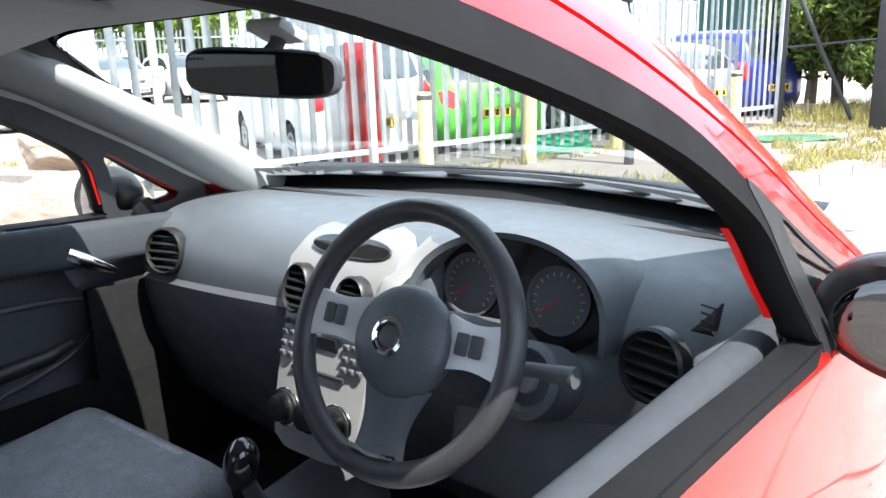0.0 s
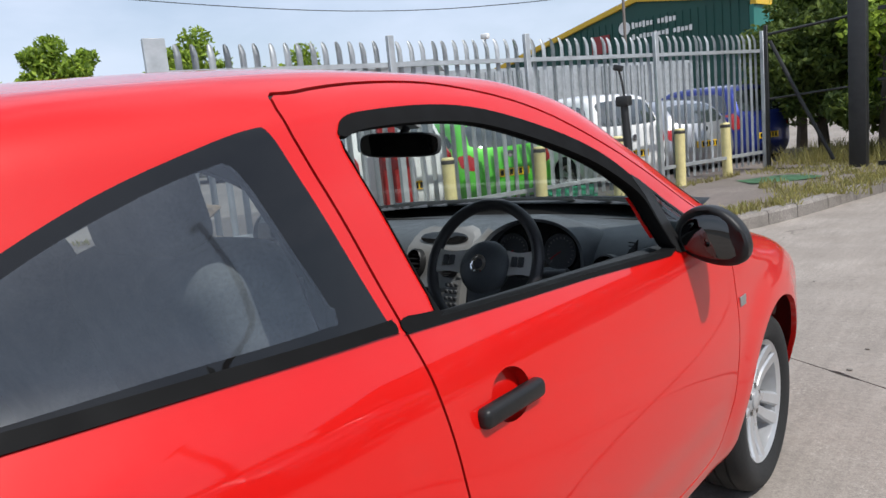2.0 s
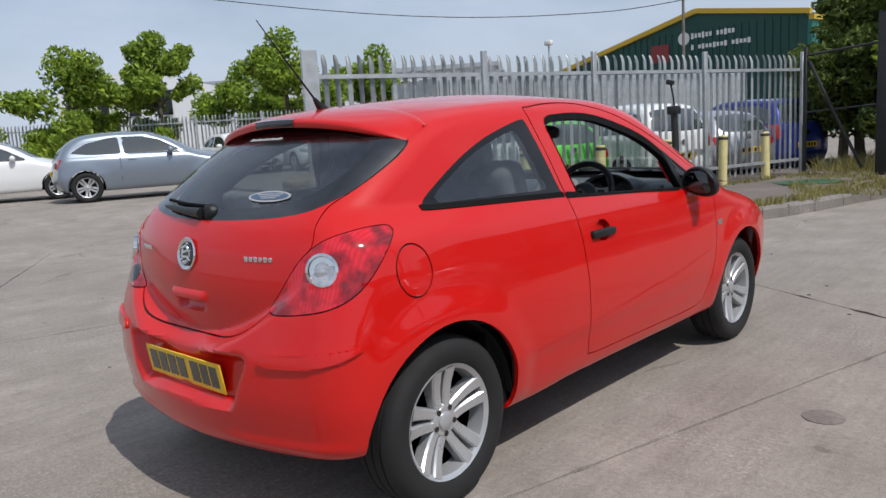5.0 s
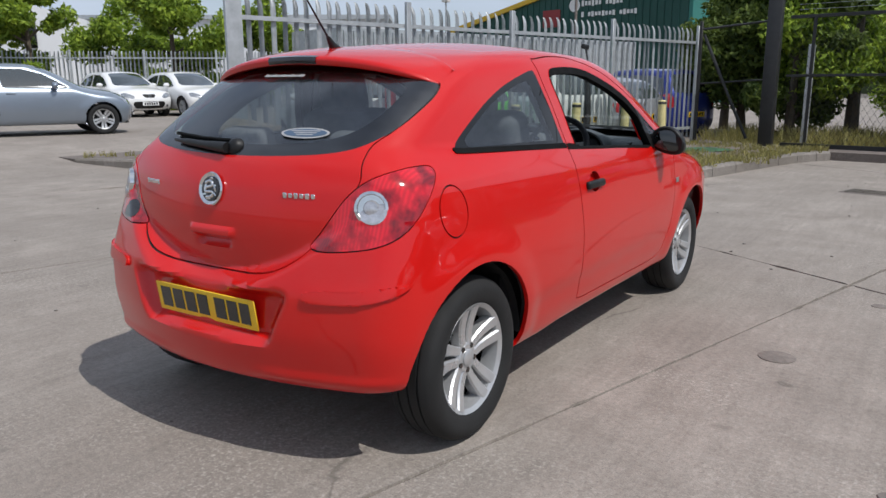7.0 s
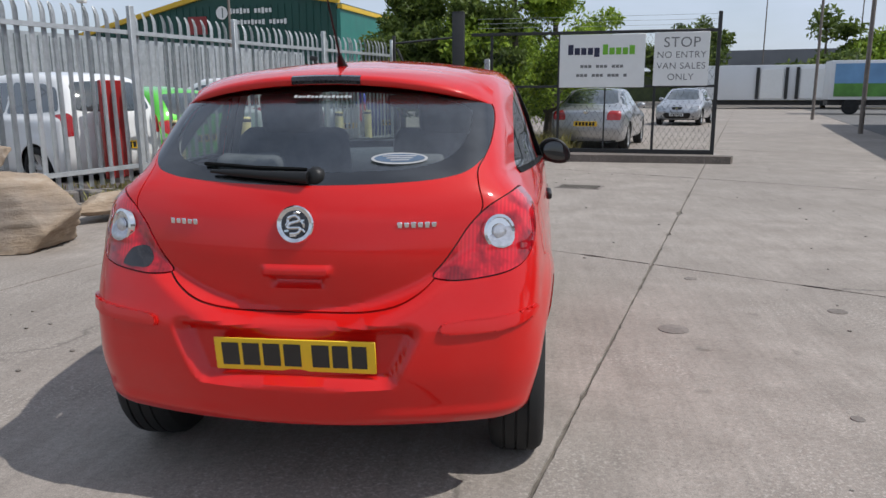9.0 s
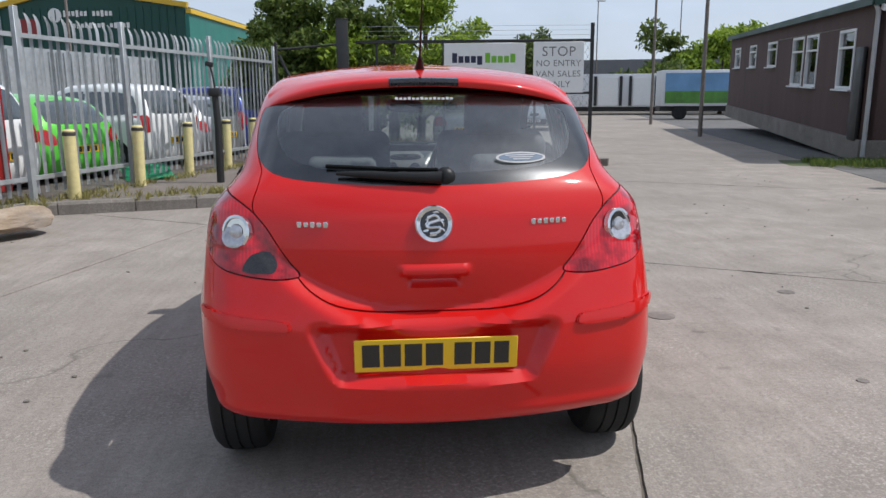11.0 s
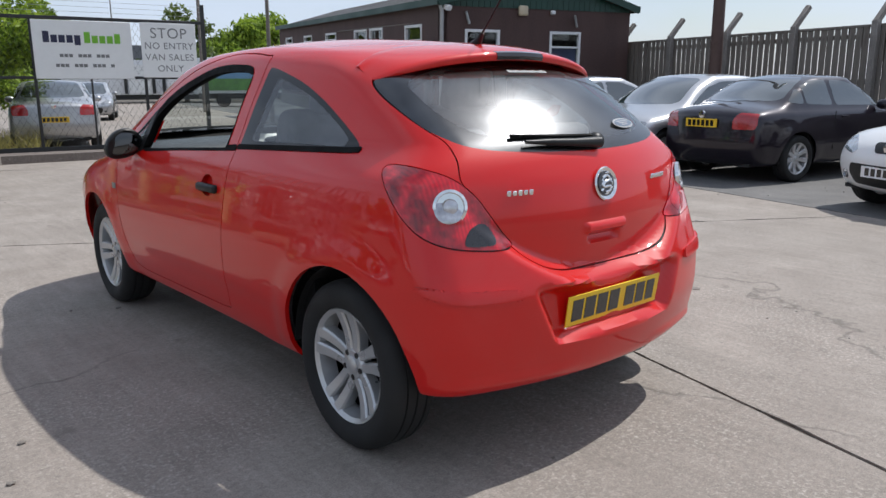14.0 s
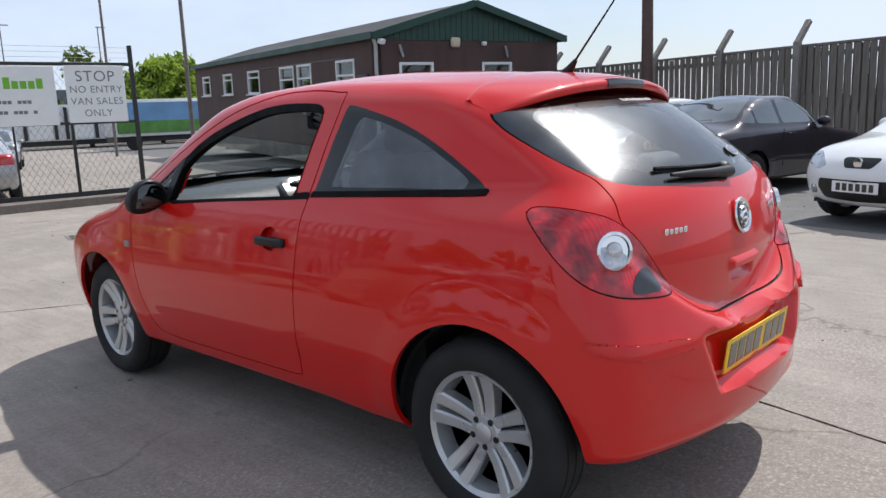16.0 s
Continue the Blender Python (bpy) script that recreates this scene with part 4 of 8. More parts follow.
for yc in (0.0, AXLE):
    for s in (1, -1):
        make_wheel(car, pose(s * (0.692 if yc < 1 else 0.704), yc, HUB, 0, 90 * s, 0) @ pose(0, 0, 0, 0, 0, (36 if s > 0 else 0) + 3 + 9 * yc), width=0.18)
    # wheel housings
    for s in (1, -1):
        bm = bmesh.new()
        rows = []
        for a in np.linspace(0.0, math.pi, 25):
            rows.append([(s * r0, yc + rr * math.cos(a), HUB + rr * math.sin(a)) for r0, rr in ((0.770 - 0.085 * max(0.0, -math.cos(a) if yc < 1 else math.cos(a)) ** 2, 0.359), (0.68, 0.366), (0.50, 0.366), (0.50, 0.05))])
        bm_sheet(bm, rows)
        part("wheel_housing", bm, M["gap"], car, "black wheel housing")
part("underbody", box((1.24, 3.10, 0.03), pose(0, 1.45, 0.265)), M["gap"], car, "dark underbody")
part("exhaust_silencer", box((0.62, 0.22, 0.16), pose(0.08, -0.20, 0.375), 0.05, 3), M["brake"], car)

# ---- inside the red hatchback ----
def wall_x(y, z, level=0.0):
    """How far from the middle the flank stands at (y, z)."""
    lo, hi = np.zeros(len(y)), np.full(len(y), 1.1)
    for _ in range(30):
        mid = (lo + hi) / 2
        inner = hero_field(mid, y, z) < level
        lo, hi = np.where(inner, mid, lo), np.where(inner, hi, mid)
    return (lo + hi) / 2


LINER = -0.036
skin = shell(lambda x, y, z: hero_field(x, y, z) - LINER, (0, 1.0, 0.80), (0.95, 1.9, 0.75), (0.38, 1.0, (0.34, 0.10)), (np.linspace(0, 1, 20), np.linspace(-1, 1, 64), np.linspace(-1, 1, 36)))
cut = Cutter(skin)
low_part = [(-1, 0.1), (3, 0.1), (3, 0.955), (1.9, 0.955), (0.8, 1.0), (-1, 1.03)]
cut.panel("card", low_part, *FLANK)
cut.panel("card", [(-1, 0.1), (1, 0.1), (1, 1.03), (-1, 1.03)], *BACK)
cut.panel("frame", [(1.20, 1.352), (1.42, 1.305), (1.62, 1.235), (1.83, 1.130), (2.00, 1.035), (2.20, 0.935), (2.20, 0.90), (1.60, 0.945), (1.20, 1.28)], *FLANK)
cut.panel("opening", grow(door_opening, 0.004), *FLANK)
cut.panel("opening", grow(quarter_pane, 0.012), *FLANK)
for yc in (0.0, AXLE):
    cut.panel("opening", [(yc + 0.368 * math.cos(a), HUB + 0.010 + 0.368 * math.sin(a)) for a in np.linspace(0, 2 * math.pi, 36, endpoint=False)], *FLANK)
cut.panel("opening", grow(sail_glass, 0.006), *FLANK)
cut.panel("opening", grow(clear_line, 0.02), *BACK)
cut.panel("opening", grow(screen_line, -0.012), X, Z, Y)
cut.name("opening", [(-3, -1), (3, -1), (3, 0.99), (-3, 0.99)], X, Z, Y)
for f in skin.faces:
    c = f.calc_center_median()
    if c.y > 2.15 and c.z < 1.3 and f.normal.z > 0.3 and c.z < 1.02 or c.z < 0.30:
        f[cut.tag] = cut.names["opening"]
    elif f[cut.tag] == 0 and c.y < 0.72 and abs(f.normal.z) < 0.75:
        f[cut.tag] = cut.names["card"]
skin.normal_update()
bm = cut.take("body")
bmesh.ops.reverse_faces(bm, faces=bm.faces)
part("headliner", bm, M["lining"], car, "pale grey headliner and pillar trim")
bm = cut.take("card")
bmesh.ops.reverse_faces(bm, faces=bm.faces)
part("door_card", bm, M["door_trim"], car, "dark inner door and side trim")
for where in ("right", "left"):
    bm = cut.take("frame", side=where)
    bmesh.ops.reverse_faces(bm, faces=bm.faces)
    part("inner_window_frame", bm, M["dark"], car, "black inner window frame")
skin.free()
for outline, mat in ((door_opening, "rubber"), (quarter, "rubber")):
    o = np.array(outline)
    for s in (1, -1):
        xa, xm, xb = wall_x(o[:, 0], o[:, 1], -0.001), wall_x(o[:, 0], o[:, 1], -0.025), wall_x(o[:, 0], o[:, 1], LINER - 0.004)
        cy, cz = o.mean(0)
        rows = [[(s * x0, y, z), (s * x1, y + (cy - y) * 0.012, z + (cz - z) * 0.012), (s * x2, y - (cy - y) * 0.02, z - (cz - z) * 0.02)] for (y, z), x0, x1, x2 in zip(outline, xa, xm, xb)]
        part("window_channel", bm_sheet(bmesh.new(), rows + rows[:1]), M[mat], car, "", 60)

o = np.array([p for p in door_opening if p[0] > 1.72 and 0.985 < p[1] < 1.12])
for s in (1, -1):
    xa, xb = wall_x(o[:, 0], o[:, 1], -0.038), wall_x(o[:, 0], o[:, 1], -0.046)
    rows = [[(s * x0, y + 0.004, z), (s * x0, y + 0.001, z), (s * x1, y - 0.001, z), (s * x1, y + 0.004, z)] for (y, z), x0, x1 in zip(o.tolist(), xa, xb)]
    part("door_frame_edge", bm_sheet(bmesh.new(), rows), M["paint"], car, "red painted edge of the window frame", 60)


def wall_y(x, z, level=0.0):
    """Where the windscreen's surface stands at (x, z)."""
    lo, hi = np.full(len(x), 1.0), np.full(len(x), 3.4)
    for _ in range(30):
        mid = (lo + hi) / 2
        inner = hero_field(x, mid, z) < level
        lo, hi = np.where(inner, mid, lo), np.where(inner, hi, mid)
    return (lo + hi) / 2


o = np.array(grow(screen_line, 0.004))
ya, yb = wall_y(o[:, 0], o[:, 1], -0.002), wall_y(o[:, 0] * 0.94, o[:, 1], LINER - 0.010)
cx, cz = o.mean(0)
rows = [[(x, y0, z), (x * 0.985, (y0 + y1) / 2, cz + (z - cz) * 0.985), (x + 0.02 * (x - cx), y1, z + 0.05 * (z - cz))] for (x, z), y0, y1 in zip(o.tolist(), ya, yb)]
part("windscreen_channel", bm_sheet(bmesh.new(), rows + rows[:1]), M["dark"], car, "", 60)

# smooth trim over the front pillars, and dark linings behind the skin
upper = curve([(0.530, 1.44, 1.366), (0.575, 1.585, 1.322), (0.625, 1.88, 1.186), (0.655, 2.10, 1.080), (0.678, 2.285, 0.970)], 5)
lower = curve([(0.635, 1.40, 1.318), (0.655, 1.58, 1.262), (0.688, 1.83, 1.140), (0.706, 2.00, 1.045), (0.715, 2.17, 0.945)], 5)
for s in (1, -1):
    rows = []
    for p, q in zip(upper, lower):
        row = []
        for t in np.linspace(0, 1, 8):
            swell = 0.020 * math.sin(math.pi * t) ** 0.7
            c = p + (q - p) * t
            row.append((s * (c[0] - 0.012 - swell * 0.8), c[1] - swell * 0.5, c[2] - swell * 0.15))
        rows.append([(s * p[0], p[1] + 0.03, p[2] + 0.012)] + row + [(s * (q[0] + 0.012), q[1], q[2])])
    part("pillar_trim", bm_sheet(bmesh.new(), rows), M["pillar"], car, "grey plastic windscreen pillar trim", 60)
rows = [[(x, 2.30 - 0.20 * x * x, 0.93), (x, 2.40 - 0.24 * x * x, 1.004), (x, 2.50 - 0.26 * x * x, 1.022)] for x in np.linspace(-0.68, 0.68, 17)]
part("scuttle_lining", bm_sheet(bmesh.new(), rows), M["trim"], car, "black lining under the windscreen", 60)
for s in (1, -1):
    part("sill_lining", box((0.03, 1.9, 0.34), pose(s * 0.722, 1.2, 0.42)), M["kick"], car, "inner sill lining, coloured black for the shade there")

    # added panel, black in place of the shade that the dashboard casts
    part("kick_panel", box((0.025, 0.46, 0.50), pose(s * 0.722, 1.93, 0.56), 0.008, 2), M["kick"], car, "added panel beside the footwell, coloured black for the dashboard's shade")

# dashboard: one moulded top and face, swept across the car
dash_path = curve([(2.62, 0.935), (2.40, 0.970), (2.12, 0.985), (1.96, 0.968), (1.885, 0.920), (1.862, 0.85), (1.866, 0.775), (1.90, 0.66), (1.97, 0.50), (2.1, 0.38)], 4)
rows = []
for x in np.linspace(-0.735, 0.735, 81):
    bulge = 0.05 * (1 - (x / 0.735) ** 2)
    cowl = math.exp(-((x - 0.340) / 0.185) ** 4)
    hollow = float(step((0.158 - abs(x - 0.340)) / 0.02))
    row = []
    for y, z in dash_path:
        top = float(step((z - 0.80) / 0.12))
        lip = math.exp(-((y - 1.94) / 0.16) ** 2) * top
        row.append((x * (1 - 0.05 * float(step((y - 2.0) / 0.5))), y - bulge * float(step((2.4 - y) / 0.3)) + 0.11 * hollow * float(step((z - 0.845) / 0.02)) * float(step((1.98 - y) / 0.06)), z + 0.028 * cowl * lip - 0.012 * (x / 0.75) ** 2))
    rows.append(row)
dash = part("dashboard", bm_sheet(bmesh.new(), rows), M["dash"], car, "dark grey moulded dashboard", 60)
rows = []
for x in np.linspace(-0.725, -0.110, 16):
    bulge = 0.05 * (1 - (x / 0.735) ** 2)
    top = 0.812 + 0.040 * (x + 0.725) / 0.6
    rows.append([(x, y - bulge - 0.004, z) for y, z in ((1.866, top + 0.004), (1.850, top - 0.006), (1.852, 0.76), (1.872, 0.66), (1.94, 0.50), (2.05, 0.38))])
part("glovebox_lid", bm_sheet(bmesh.new(), rows), M["dark"], dash, "black glovebox and lower dashboard", 40)
rows = []
for a in np.linspace(-0.12, math.pi + 0.12, 30):
    cx, cz = 0.340 + 0.170 * math.cos(a), 0.905 + 0.118 * math.copysign(abs(math.sin(a)) ** 0.85, math.sin(a))
    ox, oz = 0.340 + 0.190 * math.cos(a), 0.905 + 0.136 * math.copysign(abs(math.sin(a)) ** 0.85, math.sin(a))
    lean = 0.045 * max(0.0, math.sin(a))
    rows.append([(0.340 + 0.265 * math.cos(a), 2.02, oz - 0.045), (0.340 + 0.215 * math.cos(a), 1.93, oz - 0.012), (ox, 1.86 + lean, oz - 0.002), (cx + (ox - cx) * 0.6, 1.806 + lean, cz + (oz - cz) * 0.6), (cx, 1.810 + lean, cz), (cx, 1.93, cz - 0.004)])
part("binnacle_hood", bm_sheet(bmesh.new(), rows), M["dash"], dash, "dark moulded hood over the dials", 60)

# instrument binnacle
m4 = pose(0.330, 1.905, 0.925, 78, 0, 0)
bm = bm_prism(bmesh.new(), [(0.172 * math.cos(a) * (1 - 0.12 * max(0, -math.sin(a))), 0.108 * math.sin(a)) for a in np.linspace(0, 2 * math.pi, 36, endpoint=False)], 0.03, m4)
cluster = part("instrument_panel", bm, M["gloss_black"], dash, "black instrument panel with two dials")
for x in (-0.082, 0.082):
    d = part("dial", bm_lathe(bmesh.new(), [(0.052, 0.03), (0.054, 0.037), (0.050, 0.036), (0.048, 0.032), (0, 0.032)], m4 @ Matrix.Translation((x, 0.0, 0)), 28), M["dark"], cluster, "round dial")
    bm = bmesh.new()
    for k in range(17):
        a = radians(225 - 270 * k / 16)
        bm_box(bm, (0.006, 0.0016, 0.001), m4 @ Matrix.Translation((x + 0.041 * math.cos(a), 0.041 * math.sin(a), 0.0335)) @ pose(0, 0, 0, 0, 0, math.degrees(a)))
    tagged(part("dial_marks", bm, M["silver"], d), kind="stuff")
    part("dial_needle", box((0.040, 0.002, 0.001), m4 @ Matrix.Translation((x, 0, 0.0345)) @ pose(0, 0, 0, 0, 0, 215) @ Matrix.Translation((0.018, 0, 0))), M["lamp_red"], d)

# air vents
def vent(at, r, name="air_vent"):
    v = part(name, bm_lathe(bmesh.new(), [(r * 1.12, -0.012), (r * 1.10, 0.010), (r, 0.014), (r * 0.94, 0.006), (r * 0.93, -0.02)], at, 28), M["trim"], dash, "round black air vent")
    part("vent_back", bm_lathe(bmesh.new(), [(r * 0.95, -0.018), (0, -0.018)], at, 20), M["gap"], v)
    for k in range(5):
        y = (k - 2) * r * 0.36
        w = 2 * math.sqrt(max(0.0, (r * 0.95) ** 2 - y * y))
        part("vent_slat", box((w, 0.004, 0.018), at @ pose(0, y, 0, 25, 0, 0), 0.001, 1), M["trim"], v)
    return v


vent(pose(0.590, 1.812, 0.889, 78, 0, -14), 0.047)
vent(pose(-0.588, 1.838, 0.889, 78, 0, 14), 0.050)
vent(pose(-0.070, 1.778, 0.900, 74, 0, 0) @ Matrix.Diagonal((0.9, 1.25, 1, 1)), 0.034)
vent(pose(0.066, 1.778, 0.900, 74, 0, 0) @ Matrix.Diagonal((0.95, 1.1, 1, 1)), 0.034)
small = part("side_demister", prism([(-0.020, -0.024), (0.022, -0.020), (0.020, 0.026)], 0.006, pose(0.640, 1.868, 0.948, 74, 0, -24), 0.003), M["trim"], dash, "small triangular black vent")
for k in range(4):
    part("vent_slat", box((0.020 + 0.002 * k, 0.003, 0.004), pose(0.640, 1.868, 0.948, 74, 0, -24) @ pose(0.010 - 0.002 * k, -0.014 + 0.010 * k, 0.007)), M["gap"], small)

# silver centre console with radio and heater knobs
def face(z):
    return 1.706 + 0.085 * float(np.clip((z - 0.64) / 0.28, -0.3, 1.2)) + 0.9 * max(0.0, z - 0.935)


rows = []
for z, w in ((1.004, 0.075), (0.994, 0.108), (0.975, 0.126), (0.945, 0.133), (0.91, 0.130), (0.87, 0.118), (0.82, 0.112), (0.74, 0.112), (0.67, 0.108), (0.635, 0.098), (0.618, 0.07)):
    y = face(z) + 0.004
    rows.append([(-w, y + 0.035, z), (-w * 0.97, y + 0.004, z), (-w * 0.6, y, z), (w * 0.6, y, z), (w * 0.97, y + 0.004, z), (w, y + 0.035, z)])
console = part("centre_console", bm_sheet(bmesh.new(), rows), M["silver"], dash, "silver centre console", 50)
part("display", prism([(0.095 * math.copysign(abs(math.cos(a)) ** 0.7, math.cos(a)), 0.022 * math.sin(a)) for a in np.linspace(0, 2 * math.pi, 28, endpoint=False)], 0.008, pose(0.010, face(0.970) + 0.002, 0.971, 48, 0, 0), 0.003), M["gloss_black"], console, "dark oval clock display")
rows = [[(x, face(z) + 0.010, z), (x + 0.012, face(z) - 0.002, z - 0.006), (x + 0.030, face(z) + 0.004, z - 0.016), (x + 0.034, face(z) + 0.04, z - 0.018)] for x, z in curve([(0.085, 0.870), (0.098, 0.910), (0.116, 0.945), (0.140, 0.978), (0.160, 1.004)], 4)]
part("console_wing", bm_sheet(bmesh.new(), rows), M["silver"], console, "silver wing beside the dials", 60)
part("radio_screen", box((0.080, 0.006, 0.026), pose(0.0, face(0.815) - 0.001, 0.815), 0.002, 1), M["gloss_black"], console)
part("disc_slot", box((0.13, 0.006, 0.007), pose(0.0, face(0.762) - 0.001, 0.762)), M["gap"], console)
for x in (-0.095, -0.075, 0.062, 0.080, 0.098):
    for z in (0.838, 0.818, 0.798, 0.780):
        part("radio_button", box((0.013, 0.008, 0.012), pose(x, face(z) - 0.001, z), 0.002, 1), M["dark"], console)
for x in (-0.070, 0.0, 0.070):
    k4 = pose(x * 0.93, face(0.690) - 0.002, 0.690, 78, 0, 0)
    knob = part("heater_knob", bm_lathe(bmesh.new(), [(0.034, 0), (0.032, 0.006), (0.026, 0.008), (0.024, 0.022), (0.020, 0.025), (0, 0.025)], k4, 24), M["trim"], console, "black heater knob")
    part("knob_ring", bm_lathe(bmesh.new(), [(0.036, 0.0), (0.036, 0.003), (0.033, 0.004)], k4, 24), M["chrome"], knob)
part("lower_console", box((0.22, 0.62, 0.26), pose(0, 1.53, 0.40, 6, 0, 0), 0.05, 3), M["dark"], car, "dark tunnel console")
lever = part("gear_lever", bm_tube(bmesh.new(), [(0, 1.61, 0.50), (0, 1.59, 0.58), (0, 1.57, 0.645)], [0.040, 0.018, 0.012], 12), M["dark"], car, "black gear lever")
bm = bmesh.new()
bmesh.ops.create_uvsphere(bm, u_segments=20, v_segments=14, radius=1, matrix=pose(0, 1.566, 0.668, -12) @ Matrix.Diagonal((0.029, 0.030, 0.045, 1)))
part("gear_knob", bm, M["gloss_black"], lever, "gloss black gear knob")

# steering wheel
SW = pose(0.332, 1.595, 0.945, 66, 0, 0) @ Matrix.Scale(0.94, 4)
bm = bm_tube(bmesh.new(), [SW @ Vector((0.183 * math.cos(a), 0.183 * math.sin(a), 0)) for a in np.linspace(0, 2 * math.pi, 60, endpoint=False)], 0.0165, 12, closed=True)
wheel_ob = part("steering_wheel", bm, M["leather"], car, "dark three-spoke steering wheel", 60)
bm = bmesh.new()
bmesh.ops.create_uvsphere(bm, u_segments=28, v_segments=16, radius=1, matrix=SW @ pose(0, -0.004, -0.012) @ Matrix.Diagonal((0.086, 0.080, 0.036, 1)))
part("airbag_cover", bm, M["dash"], wheel_ob, "grey airbag cover")
for s in (1, -1):
    rows = []
    for t in np.linspace(0, 1, 7):
        x = s * (0.070 + 0.104 * t)
        w = 0.038 - 0.008 * math.sin(math.pi * t)
        zz = 0.004 - 0.016 * (1 - t) + 0.003
        rows.append([SW @ Vector((x, 0.010 + w, zz - 0.010)), SW @ Vector((x, 0.010 + w, zz)), SW @ Vector((x, 0.010 - w, zz)), SW @ Vector((x, 0.010 - w, zz - 0.010))])
    spoke = part("side_spoke", bm_sheet(bmesh.new(), rows), M["satin"], wheel_ob, "silver spoke with buttons", 50)
    for k in range(2):
        part("spoke_button", box((0.020, 0.030, 0.006), SW @ pose(s * (0.110 + 0.022 * k), 0.012, 0.008), 0.003, 2), M["dark"], spoke)
rows = []
for t in np.linspace(0, 1, 7):
    y = -0.062 - 0.112 * t
    w = 0.062 - 0.022 * math.sin(math.pi * t * 0.8)
    zz = -0.006 + 0.010 * t
    rows.append([SW @ Vector((-w, y, zz - 0.014)), SW @ Vector((-w * 0.8, y, zz)), SW @ Vector((w * 0.8, y, zz)), SW @ Vector((w, y, zz - 0.014))])
part("lower_spoke", bm_sheet(bmesh.new(), rows), M["dash"], wheel_ob, "grey lower spoke", 60)
part("spoke_trim", bm_tube(bmesh.new(), [SW @ Vector((-0.040, -0.158, 0.006)), SW @ Vector((0, -0.163, 0.006)), SW @ Vector((0.040, -0.158, 0.006))], 0.004, 8), M["chrome"], wheel_ob)
b = part("wheel_badge", bm_lathe(bmesh.new(), [(0.027, 0.0), (0.027, 0.004), (0.022, 0.005), (0.020, 0.003), (0, 0.003)], SW @ pose(0, 0.0, 0.0225), 28), M["chrome"], wheel_ob, "round chrome badge")
part("badge_centre", bm_lathe(bmesh.new(), [(0.015, 0.003), (0.009, 0.005), (0, 0.0055)], SW @ pose(0, 0.0, 0.0225), 20), M["dark"], b)
part("steering_column", bm_cyl(bmesh.new(), 0.052, (0.332, 1.63, 0.925), (0.332, 1.88, 0.80), 18, 0.075), M["dark"], car)
part("column_stalk", bm_tube(bmesh.new(), [(0.40, 1.66, 0.905), (0.50, 1.66, 0.915), (0.555, 1.66, 0.918)], [0.009, 0.010, 0.014], 10), M["dark"], car)
ign = part("ignition_cowl", bm_lathe(bmesh.new(), [(0.055, -0.05), (0.055, 0.012), (0.044, 0.018), (0.036, 0.008), (0, 0.008)], pose(0.443, 1.740, 0.858, 66, 0, -8), 28), M["dash"], car, "round ignition surround")
part("ignition_lock", bm_lathe(bmesh.new(), [(0.019, 0.008), (0.018, 0.016), (0.010, 0.017), (0, 0.014)], pose(0.443, 1.740, 0.858, 66, 0, -8), 20), M["silver"], ign)
part("knee_panel", box((0.46, 0.05, 0.22), pose(0.46, 1.85, 0.70, -14, 0, 0), 0.02, 3), M["dash"], dash)

# interior mirror on its stalk
IM = pose(0.000, 1.688, 1.284, 90, 4, 30)
bm = bm_prism(bmesh.new(), [(0.122 * math.copysign(abs(math.cos(a)) ** 0.45, math.cos(a)), 0.037 * math.copysign(abs(math.sin(a)) ** 0.5, math.sin(a))) for a in np.linspace(0, 2 * math.pi, 36, endpoint=False)], 0.026, IM, 0.006)
im = part("interior_mirror", bm, M["dark"], car, "black interior mirror")
# the dark cabin's reflection is put into the black of the glass
part("mirror_face", prism([(0.116 * math.copysign(abs(math.cos(a)) ** 0.45, math.cos(a)), 0.032 * math.copysign(abs(math.sin(a)) ** 0.5, math.sin(a))) for a in np.linspace(0, 2 * math.pi, 36, endpoint=False)], 0.002, IM @ Matrix.Translation((0, 0, 0.0255))), M["frit"], im, "mirror glass coloured black for the dark cabin it reflects")
part("mirror_stalk", bm_tube(bmesh.new(), [(0.0, 1.70, 1.312), (0.0, 1.715, 1.328), (0.0, 1.72, 1.345)], [0.014, 0.012, 0.016], 10), M["dark"], im)
part("sensor_cover", box((0.085, 0.06, 0.020), pose(0.0, 1.715, 1.346, -26, 0, 0), 0.008), M["lining"], im)
for s in (1, -1):
    part("sun_visor", box((0.42, 0.20, 0.016), pose(s * 0.36, 1.44, 1.372, -8, s * 7, 0), 0.006, 2), M["lining"], car, "pale grey sun visor")

